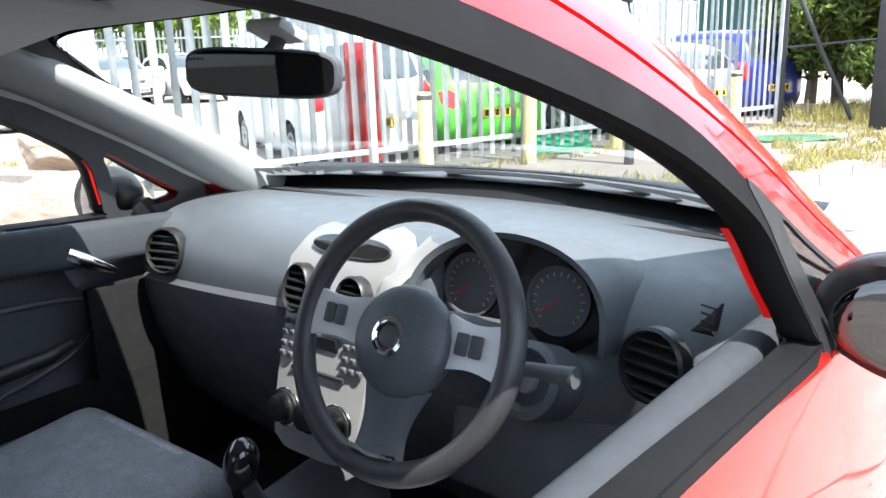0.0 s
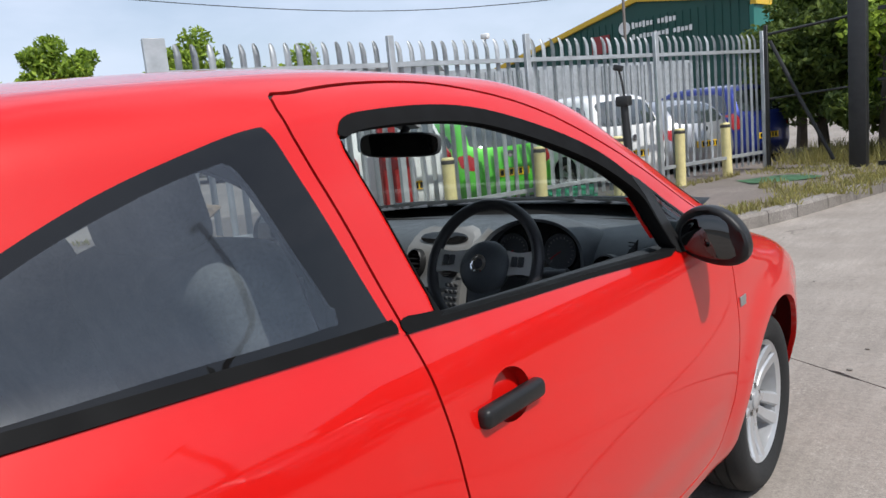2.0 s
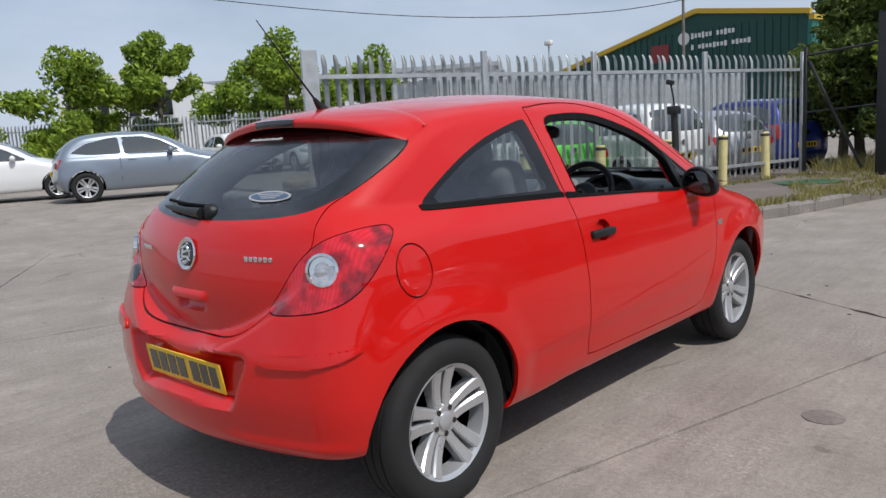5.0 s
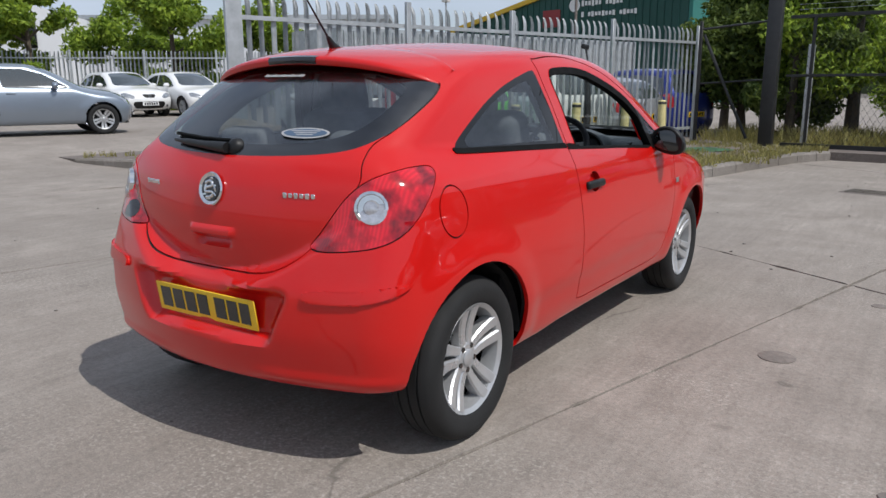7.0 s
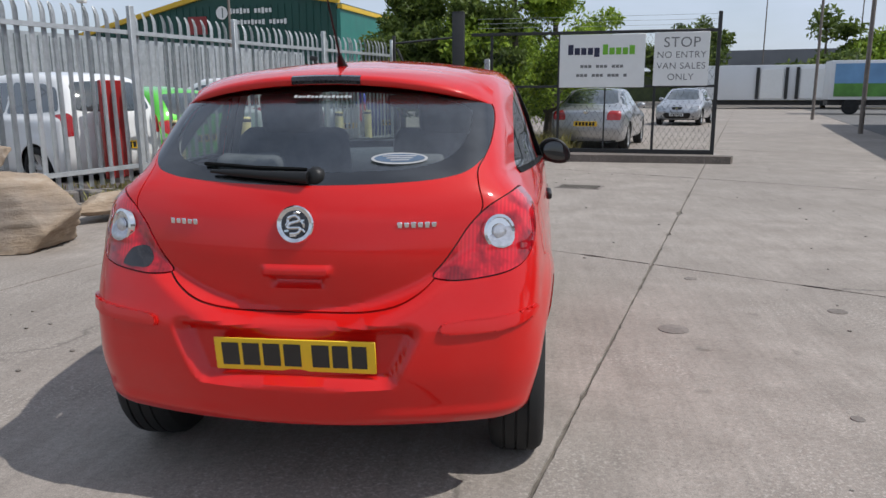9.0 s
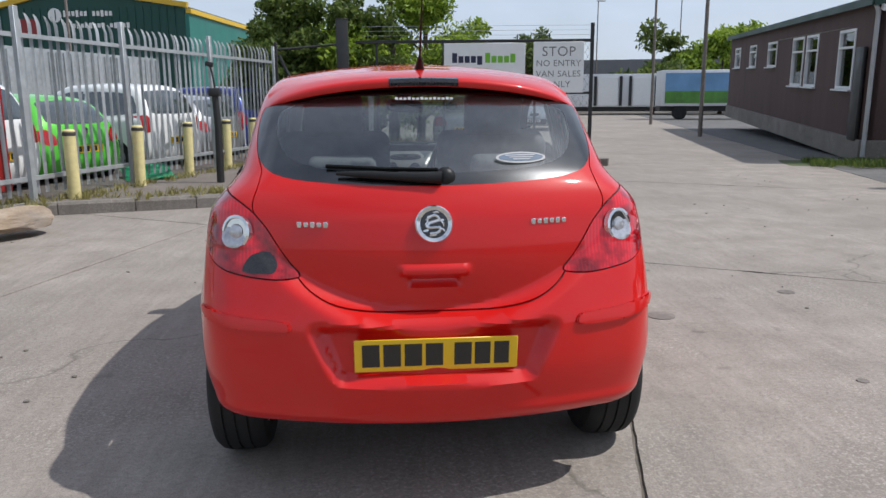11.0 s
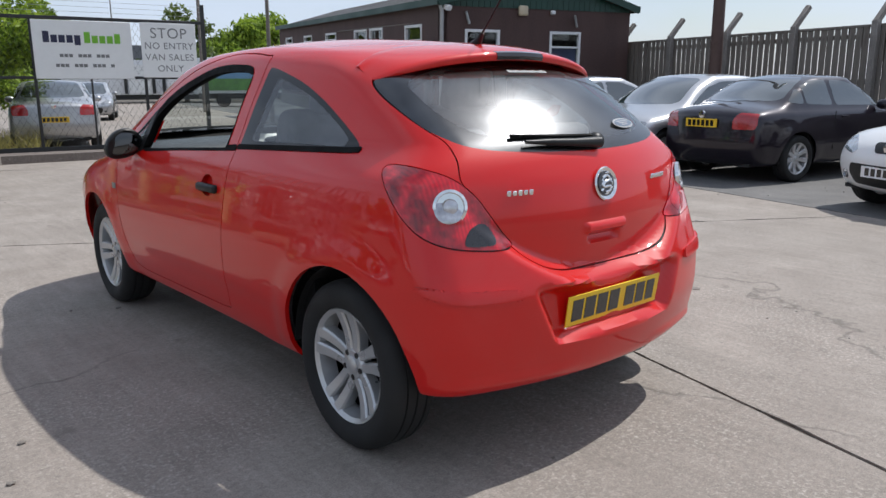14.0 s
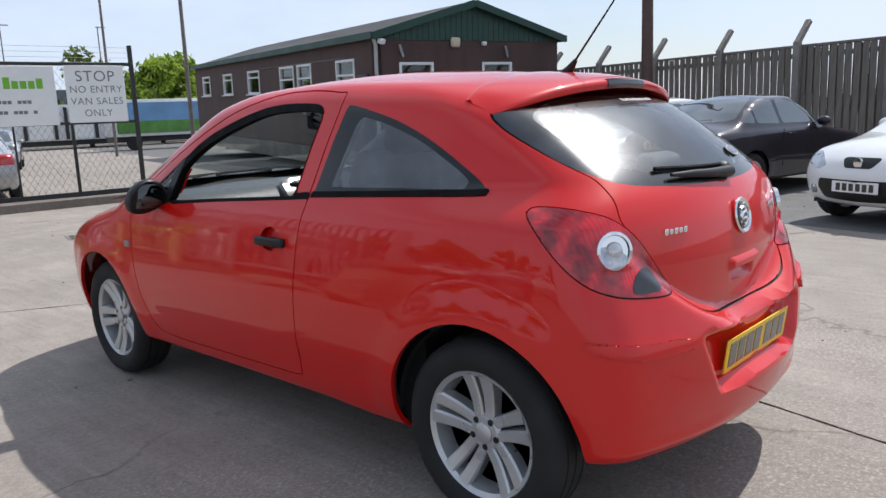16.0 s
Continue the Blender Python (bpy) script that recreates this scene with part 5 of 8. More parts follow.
# seats
def seat(parent, x):
    def pad(name, size, m, mat, bulge=0.02):
        bm = box(size, Matrix(), min(size) * 0.36, 4)
        for v in bm.verts:
            v.co.z += bulge * (abs(v.co.x) / (size[0] / 2)) ** 2 * (1 if v.co.z > 0 else 0)
        bm.transform(m)
        return part(name, bm, mat, parent, "", 60)

    s = pad("seat_base", (0.50, 0.80, 0.17), pose(x, 1.25, 0.465, 6, 0, 0), M["fabric"], 0.03)
    pad("seat_insert", (0.28, 0.72, 0.03), pose(x, 1.25, 0.550, 6, 0, 0), M["fabric2"], 0.0)
    pad("seat_back", (0.50, 0.70, 0.15), pose(x, 0.735, 0.835, 108, 0, 0) @ pose(0, 0, 0, 0, 180, 180), M["fabric"], 0.03)
    pad("back_insert", (0.27, 0.54, 0.03), pose(x, 0.812, 0.83, 108, 0, 0), M["fabric2"], 0.0)
    pad("head_restraint", (0.26, 0.19, 0.10), pose(x, 0.622, 1.255, 102, 0, 0), M["fabric"], 0.0)
    for dx in (-0.06, 0.06):
        part("restraint_post", bm_cyl(bmesh.new(), 0.007, (x + dx, 0.645, 1.12), (x + dx, 0.63, 1.21), 8), M["chrome"], parent)


seat(car, 0.36)
seat(car, -0.36)
def cushion(name, size, m, mat, label=""):
    bm = box(size, Matrix(), min(size) * 0.33, 4)
    bm.transform(m)
    part(name, bm, mat, car, label, 60)


cushion("rear_bench", (1.14, 0.46, 0.16), pose(0, 0.34, 0.44, 6, 0, 0), M["fabric"], "dark fabric rear bench")
cushion("rear_backrest", (1.14, 0.56, 0.13), pose(0, 0.055, 0.72, 108, 0, 0), M["fabric"], "dark fabric rear backrest")
for x in (-0.30, 0.30):
    cushion("head_restraint", (0.25, 0.15, 0.09), pose(x, -0.045, 1.045, 104, 0, 0), M["fabric"])
part("parcel_shelf", box((1.16, 0.36, 0.025), pose(0, -0.20, 0.955, 2, 0, 0), 0.008), M["dark"], car, "dark parcel shelf")
part("cabin_floor", box((1.36, 2.3, 0.03), pose(0, 1.05, 0.285)), M["carpet"], car, "black carpet floor")
part("bulkhead", box((1.40, 0.03, 0.72), pose(0, 2.20, 0.62)), M["carpet"], car)
# driver and passenger door pulls
for s in (1, -1):
    part("arm_rest", box((0.07, 0.52, 0.06), pose(s * 0.715, 1.22, 0.72, 5, 0, 0), 0.022, 3), M["dash"], car, "grey door armrest")
    p = part("inner_handle_cup", box((0.02, 0.13, 0.065), pose(s * 0.716, 1.720, 0.878, 28, 0, 0), 0.008, 2), M["dark"], car)
    part("inner_handle", bm_tube(bmesh.new(), [(s * 0.700, 1.665, 0.905), (s * 0.690, 1.69, 0.890), (s * 0.694, 1.765, 0.848)], [0.022, 0.020, 0.010], 10), M["chrome"], p, "chrome inner door handle")
    part("door_pocket", box((0.05, 0.75, 0.16), pose(s * 0.715, 1.30, 0.45), 0.02, 3), M["dark"], car)
    part("door_top_trim", box((0.05, 1.10, 0.10), pose(s * 0.712, 1.40, 0.935, -3.4, s * 8, 0), 0.02, 3), M["belt_trim"], car, "grey upper door trim")
# moulded pocket panel and pull bar on the passenger door
pocket = curve([(1.30, 0.800), (1.50, 0.795), (1.66, 0.785), (1.76, 0.755), (1.765, 0.700), (1.66, 0.635), (1.46, 0.590), (1.28, 0.580)], 4, True)
for s in (1, -1):
    xs = wall_x(np.array([p[0] for p in pocket]), np.array([p[1] for p in pocket]), LINER - 0.010)
    ring_pts = [(s * x, p[0], p[1]) for x, p in zip(xs, pocket)]
    part("pocket_edge", bm_tube(bmesh.new(), ring_pts, 0.007, 8, closed=True), M["dash"], car, "moulded edge of the door pocket")
    part("pull_bar", bm_tube(bmesh.new(), [(s * 0.700, 1.30, 0.680), (s * 0.672, 1.36, 0.684), (s * 0.668, 1.58, 0.700), (s * 0.695, 1.64, 0.706)], [0.016, 0.018, 0.018, 0.012], 10), M["trim"], car, "black door pull bar")

# ---- ground ----
SITE = Vector((0.255, 0.967, 0)).normalized()      # the line of the long joints, the fence and the hut
CROSS = Vector((0.857, -0.515, 0)).normalized()    # the line of the cross joints and the parked cars
M["concrete"] = concrete_material("worn_concrete", (0.205, 0.176, 0.150), (0.338, 0.296, 0.258), (0.212, 0.184, 0.158))
M["asphalt"] = concrete_material("grey_asphalt", (0.085, 0.082, 0.080), (0.15, 0.146, 0.142), (0.115, 0.11, 0.105))
M["path"] = concrete_material("brown_pavement", (0.115, 0.092, 0.080), (0.185, 0.152, 0.134), (0.13, 0.112, 0.09))
M["kerb"] = concrete_material("kerb_stone", (0.15, 0.133, 0.118), (0.255, 0.23, 0.208), (0.16, 0.14, 0.115))
M["joint"] = plain("dirty_joint", (0.115, 0.10, 0.082), 0.95, vary=0.6, scale=14, bump=0.5)
M["soil"] = plain("dry_soil", (0.13, 0.10, 0.07), 0.95, vary=0.5, scale=6, bump=0.4)


def site(a, c):
    """A place on the yard from the steps along the long joints and the cross joints."""
    p = Vector((0.87, 0.06, 0)) + SITE * a + CROSS * c
    return p


bm = bmesh.new()
bmesh.ops.create_grid(bm, x_segments=8, y_segments=8, size=1500, matrix=pose(0, 0, -0.011))
ground = tagged(part("ground", bm, M["joint"]), "wide yard of worn grey concrete", "ground", kind="structure")
rng = random.Random(5)
ROWS_A = [-34.0, -22.0, -14.0, -8.6, -3.2, 3.25, 9.6, 16.0, 23.0, 31.0, 40.0, 50.0, 62.0]
COLS_C = [-46.0, -32.0, -20.0, -13.0, -8.6, -4.3, 0.0, 4.75]
for ia, (a0, a1) in enumerate(zip(ROWS_A, ROWS_A[1:])):
    for c0, c1 in zip(COLS_C, COLS_C[1:]):
        n = max(6, int(min(a1 - a0, 7) / 0.07))
        loop = []
        for p, q in ((site(a0, c0), site(a0, c1)), (site(a0, c1), site(a1, c1)), (site(a1, c1), site(a1, c0)), (site(a1, c0), site(a0, c0))):
            d = (q - p).normalized()
            inward = Vector((-d.y, d.x, 0))
            for k in range(n):
                at = p + (q - p) * (k / n)
                slow = noise.noise(Vector((at.x * 0.9, at.y * 0.9, 3.1)))
                chip = max(0.0, noise.noise(Vector((at.x * 4.2, at.y * 4.2, 7.7))) - 0.28)
                loop.append(at + inward * (0.004 + 0.008 * max(0.0, slow + 0.35) + 0.075 * chip + max(0.0, rng.gauss(0.0, 0.003))))
        bm = bmesh.new()
        top = [bm.verts.new((p.x, p.y, 0)) for p in loop]
        mid = sum(loop, Vector()) / len(loop)
        low = [bm.verts.new((p.x + (p.x - mid.x) * 0.0004, p.y + (p.y - mid.y) * 0.0004, -0.022)) for p in loop]
        bm.faces.new(top)
        for k in range(len(top)):
            bm.faces.new((top[k - 1], low[k - 1], low[k], top[k]))
        bmesh.ops.recalc_face_normals(bm, faces=bm.faces)
        part("concrete_slab", bm, M["concrete"], ground, smooth=0)
# parking surface beside the yard
bm = bm_prism(bmesh.new(), [(p.x, p.y) for p in (site(-34, 4.77), site(-34, 60), site(62, 60), site(62, 4.77))], 0.026, pose(0, 0, -0.026))
tagged(part("parking_surface", bm, M["asphalt"], smooth=0), "dark grey asphalt parking strip", "asphalt", kind="structure")
# the far yard lies a little higher
bm = bm_sheet(bmesh.new(), [[(x + 0.12 * y, y, -0.012 + 0.312 * float(step((-8.0 - x) / 5.5))) for x in np.concatenate([np.linspace(-8.0, -13.6, 15), [-20.0, -60.0]])] for y in np.linspace(-30, 45, 16)])
bmesh.ops.recalc_face_normals(bm, faces=bm.faces)
if sum(f.normal.z for f in bm.faces) < 0:
    bmesh.ops.reverse_faces(bm, faces=bm.faces)
tagged(part("far_yard", bm, M["concrete"], smooth=60), "worn concrete of the far yard, slightly higher", "ground", kind="structure")

# raised pavement with its kerb
edge = curve([(-9.5, 4.6), (-6.0, 5.6), (-3.9, 6.35), (-2.4, 6.75), (-1.45, 7.15), (-0.95, 7.75), (-0.62, 8.7), (-0.30, 10.1), (0.05, 11.4), (0.45, 12.15)], 8)
PAVE = 0.15
outline = [tuple(p) for p in edge] + [(4.4, 11.75), (4.5, 12.0), (0.6, 12.9), (-1.5, 13.9), (-2.4, 18.0), (-12.0, 20.0), (-14.0, 5.0)]
bm = bm_prism(bmesh.new(), outline, PAVE - 0.012 + 0.03, pose(0, 0, -0.03))
tagged(part("pavement", bm, M["path"], smooth=0), "brown worn pavement with weeds", "pavement", kind="structure")
kerb = tagged(new("kerb"), "weathered concrete kerb along the pavement", "kerb", kind="structure")
for k in range(0, len(edge) - 4, 4):
    seg = edge[k:k + 5]
    rows = []
    for j, p in enumerate(seg):
        d = seg[min(j + 1, 4)] - seg[max(j - 1, 0)]
        nrm = np.array((d[1], -d[0])) / np.linalg.norm(d)
        if j in (0, 4):
            p = p + d / np.linalg.norm(d) * (0.006 if j == 0 else -0.006)
        o, i_ = p + nrm * 0.02, p - nrm * 0.12
        rows.append([(o[0], o[1], -0.03), (o[0], o[1], PAVE - 0.03), (*(o - nrm * 0.022), PAVE + 0.002), (*i_, PAVE + 0.002), (*i_, -0.03)])
    bm = bm_sheet(bmesh.new(), rows)
    bm.faces.new(list(bm.verts)[:5])
    bm.faces.new(list(bm.verts)[-5:])
    bmesh.ops.recalc_face_normals(bm, faces=bm.faces)
    part("kerb_stone", bm, M["kerb"], kerb, smooth=30)
# low ledge under the gate
bm = box((4.6, 0.30, 0.16), pose(2.25, 12.52, 0.05, 0, 0, -10.5), 0.03)
tagged(part("gate_ledge", bm, M["kerb"]), "low concrete ledge under the black gate", "kerb", kind="structure")
bm = bm_lathe(bmesh.new(), [(0.085, 0.0), (0.085, 0.004), (0.07, 0.006), (0.0, 0.006)], pose(1.56, 1.515, 0.0), 24)
tagged(part("drain_cover", bm, plain("rusty_iron", (0.19, 0.165, 0.145), 0.8, 0.2, vary=0.4, scale=30, bump=0.4)), "small round iron cover in the concrete", "drain cover")
M["iron"] = bpy.data.materials["rusty_iron"]
for x, y, r in ((1.9, 2.75, 0.045), (2.63, 1.98, 0.06), (2.1, 0.35, 0.03)):
    bm = bm_lathe(bmesh.new(), [(r, 0.0), (r * 0.9, 0.005), (0, 0.005)], pose(x, y, 0), 18)
    tagged(part("drain_cover", bm, M["iron"]), "small round iron cover in the concrete", "drain cover")
grate = thing("drain_grate", "rectangular iron drain grate in the concrete", "drain grate", pose(1.43, 8.1, 0, 0, 0, -15))
part("grate_frame", box((0.62, 0.42, 0.008), pose(0, 0, 0.002), 0.002, 1), M["iron"], grate)
for k in range(7):
    part("grate_bar", box((0.54, 0.030, 0.006), pose(0, -0.15 + 0.05 * k, 0.008)), M["joint"], grate)

# ---- palisade fence ----
M["galv"] = plain("galvanised_steel", (0.46, 0.48, 0.49), 0.45, 0.55, vary=0.25, scale=7)
F0, FD = Vector((-2.15, 13.1, 0)), Vector((-0.286, -0.958, 0)).normalized()
FN = Vector((-FD.y, FD.x, 0))
FN = FN if FN.x < 0 else -FN
POSTS = (0.0, 2.62, 5.05, 7.03, 9.55)


def palisade(name, start, d, posts, foot, top, both_ends=True, wide_first=0.0):
    """A run of steel pales on two rails between posts."""
    fence = thing(name, "galvanised steel palisade fence with split pointed pales", "fence", Matrix.Translation((start.x, start.y, 0)))
    yaw = math.degrees(math.atan2(d.y, d.x))
    out = Vector((-d.y, d.x, 0))
    for k, s in enumerate(posts):
        wid = 0.20 if (wide_first and s == posts[-1]) else 0.075
        bm = box((wid, 0.06, top + 0.02 - foot + 0.1), pose(d.x * s, d.y * s, (foot + top) / 2 - 0.03, 0, 0, yaw), 0.004, 1)
        part("post", bm, M["galv"], fence)
    length = posts[-1] - posts[0]
    for z in (foot + 0.26, top - 0.28):
        bm = box((length, 0.045, 0.05), pose(d.x * (posts[0] + length / 2), d.y * (posts[0] + length / 2), z, 0, 0, yaw) @ pose(0, -0.045, 0))
        part("rail", bm, M["galv"], fence)
    # one pale: folded section with a split, outward-bent tip
    h = top - foot - 0.08
    rows = []
    for z, sp, dx in ((0, 1.0, 0), (h - 0.16, 1.0, 0), (h - 0.10, 1.0, -0.005), (h - 0.03, 0.75, -0.03), (h, 0.35, -0.05)):
        rows.append([(-0.034 * sp, dx, z), (-0.017 * sp, dx - 0.013, z), (0.0, dx - 0.016, z), (0.017 * sp, dx - 0.013, z), (0.034 * sp, dx, z)])
    bm = bm_sheet(bmesh.new(), rows)
    bmesh.ops.solidify(bm, geom=bm.faces, thickness=0.003)
    first = part("pale", bm, M["galv"], fence, smooth=30)
    mesh = first.data
    bpy.data.objects.remove(first)
    n = int(length / 0.152)
    r = random.Random(len(posts))
    for k in range(n):
        s = posts[0] + length * (k + 0.5) / n
        if min(abs(s - q) for q in posts) < 0.05:
            continue
        ob = new("pale", mesh)
        ob.parent = fence
        ob.matrix_local = pose(d.x * s, d.y * s, foot + 0.07 + r.uniform(-0.008, 0.008), r.uniform(-0.5, 0.5), r.uniform(-0.4, 0.4), yaw + r.uniform(-4, 4)) @ pose(0, -0.07, 0)
    return fence


palisade("palisade_fence", F0, FD, POSTS, 0.17, 2.34, True, 1)
palisade("palisade_fence", Vector((-16.5, 24.0, 0)), Vector((-0.72, -0.69, 0)).normalized(), (0.0, 2.7, 5.4, 8.1, 10.8, 13.5, 16.2, 18.9, 21.6), 0.3, 2.6)

# ---- bollards, post with a box, debris ----
M["cream"] = plain("faded_yellow_paint", (0.66, 0.57, 0.27), 0.55, vary=0.22, scale=9)
M["band"] = plain("dark_band", (0.05, 0.045, 0.04), 0.6)
bol = None
for x, y in ((-3.87, 6.82), (-3.47, 8.15), (-3.15, 9.68), (-2.78, 11.0), (-2.48, 12.2)):
    if bol is None:
        bol = thing("bollard", "cream painted steel bollard with a dark top band", "bollard", pose(x, y, PAVE - 0.02), "bollards along the fence")
        part("shaft", bm_lathe(bmesh.new(), [(0.075, 0), (0.074, 0.74), (0.074, 0.78)], Matrix(), 24), M["cream"], bol)
        part("band", bm_lathe(bmesh.new(), [(0.076, 0.775), (0.0775, 0.78), (0.0775, 0.815), (0.076, 0.82)], Matrix(), 24), M["band"], bol, "dark band")
        part("cap", bm_lathe(bmesh.new(), [(0.074, 0.815), (0.074, 0.835), (0.06, 0.850), (0, 0.853)], Matrix(), 24), M["cream"], bol)
    else:
        copy_thing(bol, pose(x, y, PAVE - 0.02, rng.uniform(-1, 1), rng.uniform(-1.2, 1.2), rng.uniform(0, 360)))
M["black_paint"] = plain("black_painted_steel", grey(0.018), 0.5, vary=0.4, scale=12)
pole = thing("camera_post", "thin black post with a box on a short bracket", "post", pose(-2.42, 8.45, PAVE - 0.02))
part("pole", bm_tube(bmesh.new(), [(0, 0, 0), (0.01, 0, 0.8), (-0.01, 0.0, 1.25)], [0.055, 0.05, 0.045], 12), M["black_paint"], pole)
part("collar", box((0.16, 0.14, 0.12), pose(-0.01, 0, 1.30), 0.02), M["black_paint"], pole)
part("bracket", bm_tube(bmesh.new(), [(0, 0, 1.34), (-0.02, 0, 1.52), (-0.05, 0, 1.66)], 0.014, 8), M["black_paint"], pole)
part("camera_head", box((0.11, 0.07, 0.07), pose(-0.06, 0, 1.69, 0, 15, 0), 0.015), M["black_paint"], pole)
M["green_board"] = plain("green_plastic_sheet", (0.02, 0.36, 0.17), 0.5, vary=0.25, scale=6)
bm = bm_sheet(bmesh.new(), [[(x, y, 0.02 + 0.30 * max(0, y - 0.05) + 0.02 * math.sin(7 * x)) for x in np.linspace(-0.36, 0.36, 7)] for y in np.linspace(-0.3, 0.55, 7)])
bmesh.ops.solidify(bm, geom=bm.faces, thickness=0.006)
ob = part("plastic_sheet", bm, M["green_board"])
tagged(ob, "bright green plastic sheet lying by the fence", "plastic sheet")
ob.matrix_world = pose(-3.62, 9.15, PAVE - 0.010, 0, 0, 25)
bm = bm_sheet(bmesh.new(), [[(x, y, 0.012 + 0.012 * math.sin(5 * x + 3 * y)) for x in np.linspace(-0.5, 0.5, 8)] for y in np.linspace(-0.35, 0.35, 6)])
bmesh.ops.solidify(bm, geom=bm.faces, thickness=0.008)
ob = part("green_mat", bm, plain("faded_green_mat", (0.10, 0.22, 0.12), 0.8, vary=0.4, scale=10))
tagged(ob, "faded green mat lying on the pavement", "mat")
ob.matrix_world = pose(-1.5, 11.4, PAVE - 0.008, 0, 0, 35)

# boulders
def boulder(name, label, at, size, seed, colour):
    bm = bmesh.new()
    bmesh.ops.create_icosphere(bm, subdivisions=5, radius=1.0)
    r = random.Random(seed)
    planes = [(Vector((r.gauss(0, 1), r.gauss(0, 1), r.gauss(0, 0.8))).normalized(), r.uniform(0.62, 0.88)) for _ in range(16)]
    for v in bm.verts:
        p = v.co.normalized()
        d = min([k / max(1e-3, p.dot(q)) for q, k in planes if p.dot(q) > 0.2] + [1.0])
        d *= 1 + 0.05 * noise.fractal(p * 2.2 + Vector((seed, 0, 0)), 1.0, 2.0, 5) + 0.022 * noise.noise(Vector((p.x * 2, p.y * 2, p.z * 14 + seed)))
        v.co = Vector((p.x * d * size[0], p.y * d * size[1], max(p.z * d * size[2], -0.55 * size[2])))
    ob = part(name, bm, colour, smooth=60)
    ob.matrix_world = at
    return tagged(ob, label, "boulder")


m = Nodes("sandstone", (0.4, 0.28, 0.17), 0.9)
layer = m.noise(3.2, 7, 0.65, (1, 1, 5))
c = m.ramp(layer, [(0.25, (0.17, 0.12, 0.075)), (0.5, (0.31, 0.235, 0.165)), (0.75, (0.44, 0.37, 0.29))])
m.to("Base Color", m.mix(m.ramp(m.noise(1.4, 4), [(0.5, grey(0)), (0.7, grey(0.8))]), c, (0.20, 0.175, 0.155)))
m.bump(m.math("ADD", layer, m.math("MULTIPLY", m.noise(30, 5, 0.7), 0.4)), 0.7, 0.03)
M["stone"] = m.mat
boulder("boulder", "large layered brown sandstone boulder on the concrete", pose(-3.95, 3.30, 0.25, 0, 0, 20), (0.86, 0.55, 0.44), 3, M["stone"])
boulder("boulder", "smaller tan boulder resting on a larger one", pose(-4.40, 3.55, 0.76, 3, 0, 60), (0.46, 0.40, 0.22), 8, M["stone"])
boulder("boulder", "low dark boulder by the fence foot", pose(-3.75, 4.9, 0.16, 0, 0, 75), (0.55, 0.30, 0.14), 11, M["stone"])

# ---- black gate with signs ----
GA, GB = Vector((4.18, 12.32, 0)), Vector((-0.76, 13.0, 0))
GD = (GB - GA).normalized()
g_yaw = math.degrees(math.atan2(GD.y, GD.x))
gate = thing("yard_gate", "tall black steel mesh gate standing open-framed on a ledge", "gate", pose(GA.x, GA.y, 0, 0, 0, g_yaw))
length = (GB - GA).length
M["mesh"] = M["black_paint"]
part("end_post", box((0.07, 0.07, 2.75), pose(0, 0, 1.40), 0.006, 1), M["black_paint"], gate)
for s in (1.12, 2.95, 4.30):
    part("upright", box((0.05, 0.05, 2.3), pose(s, 0, 1.27), 0.006, 1), M["black_paint"], gate)
part("upright", box((0.03, 0.03, 1.25), pose(2.05, 0, 0.80)), M["black_paint"], gate)
for z, h in ((0.16, 0.11), (1.42, 0.05), (2.44, 0.06)):
    part("crossbar", box((length - 0.3, 0.055, h), pose(length / 2 - 0.12, 0, z), 0.006, 1), M["black_paint"], gate)
bm = bmesh.new()
for z0, z1 in ((0.20, 1.40), (1.46, 2.41)):
    for k in range(int((length + 1.2) / 0.11)):
        for sgn in (1, -1):
            x0 = 0.05 + 0.11 * k - (0.6 if sgn > 0 else 0)
            x1 = x0 + sgn * (z1 - z0) * 0.62 + (0 if sgn > 0 else 0)
            a, b = Vector((x0, 0, z0)), Vector((x1, 0, z1))
            if max(a.x, b.x) < 0.05 or min(a.x, b.x) > length - 0.3:
                continue
            for lim in (0.04, length - 0.28):
                if (a.x - lim) * (b.x - lim) < 0:
                    t = (lim - a.x) / (b.x - a.x)
                    c = a + (b - a) * t
                    if (lim < 1) == (a.x < lim):
                        a = c
                    else:
                        b = c
            if (b - a).length > 0.05:
                bm_tube(bm, [a, b], 0.0022, 3)
tagged(part("wire_mesh", bm, M["black_paint"], gate), "black chain-link wire mesh", kind="stuff")
for k in range(3):
    part("barbed_wire", bm_tube(bmesh.new(), [(-0.02, 0, 2.55 + 0.09 * k), (length - 0.4, 0.0, 2.56 + 0.09 * k)], 0.004, 4), M["galv"], gate)
post = thing("gate_post", "heavy square black gate post", "post", pose(GB.x, GB.y, 0))
part("shaft", box((0.24, 0.24, 2.88), pose(0, 0, 1.44), 0.012, 2), M["black_paint"], post)
part("top_plate", box((0.25, 0.25, 0.015), pose(0, 0, 2.885), 0.003, 1), M["black_paint"], post)
gp = thing("grey_post", "galvanised square post beside the gate post", "post", pose(-0.22, 13.75, 0))
part("shaft", box((0.11, 0.11, 2.0), pose(0, 0, 1.0), 0.008, 1), M["galv"], gp)
# wing of mesh fence between the palisade and the gate post
wing = thing("mesh_fence", "black steel mesh fence panel with a diagonal brace", "fence", Matrix.Translation((-2.1, 13.1, 0)))
part("post", box((0.06, 0.06, 2.4), pose(0, 0, 1.25), 0.005, 1), M["black_paint"], wing)
part("rail", bm_tube(bmesh.new(), [(0, 0, 2.30), (1.3, 0.12, 2.42)], 0.022, 8), M["black_paint"], wing)
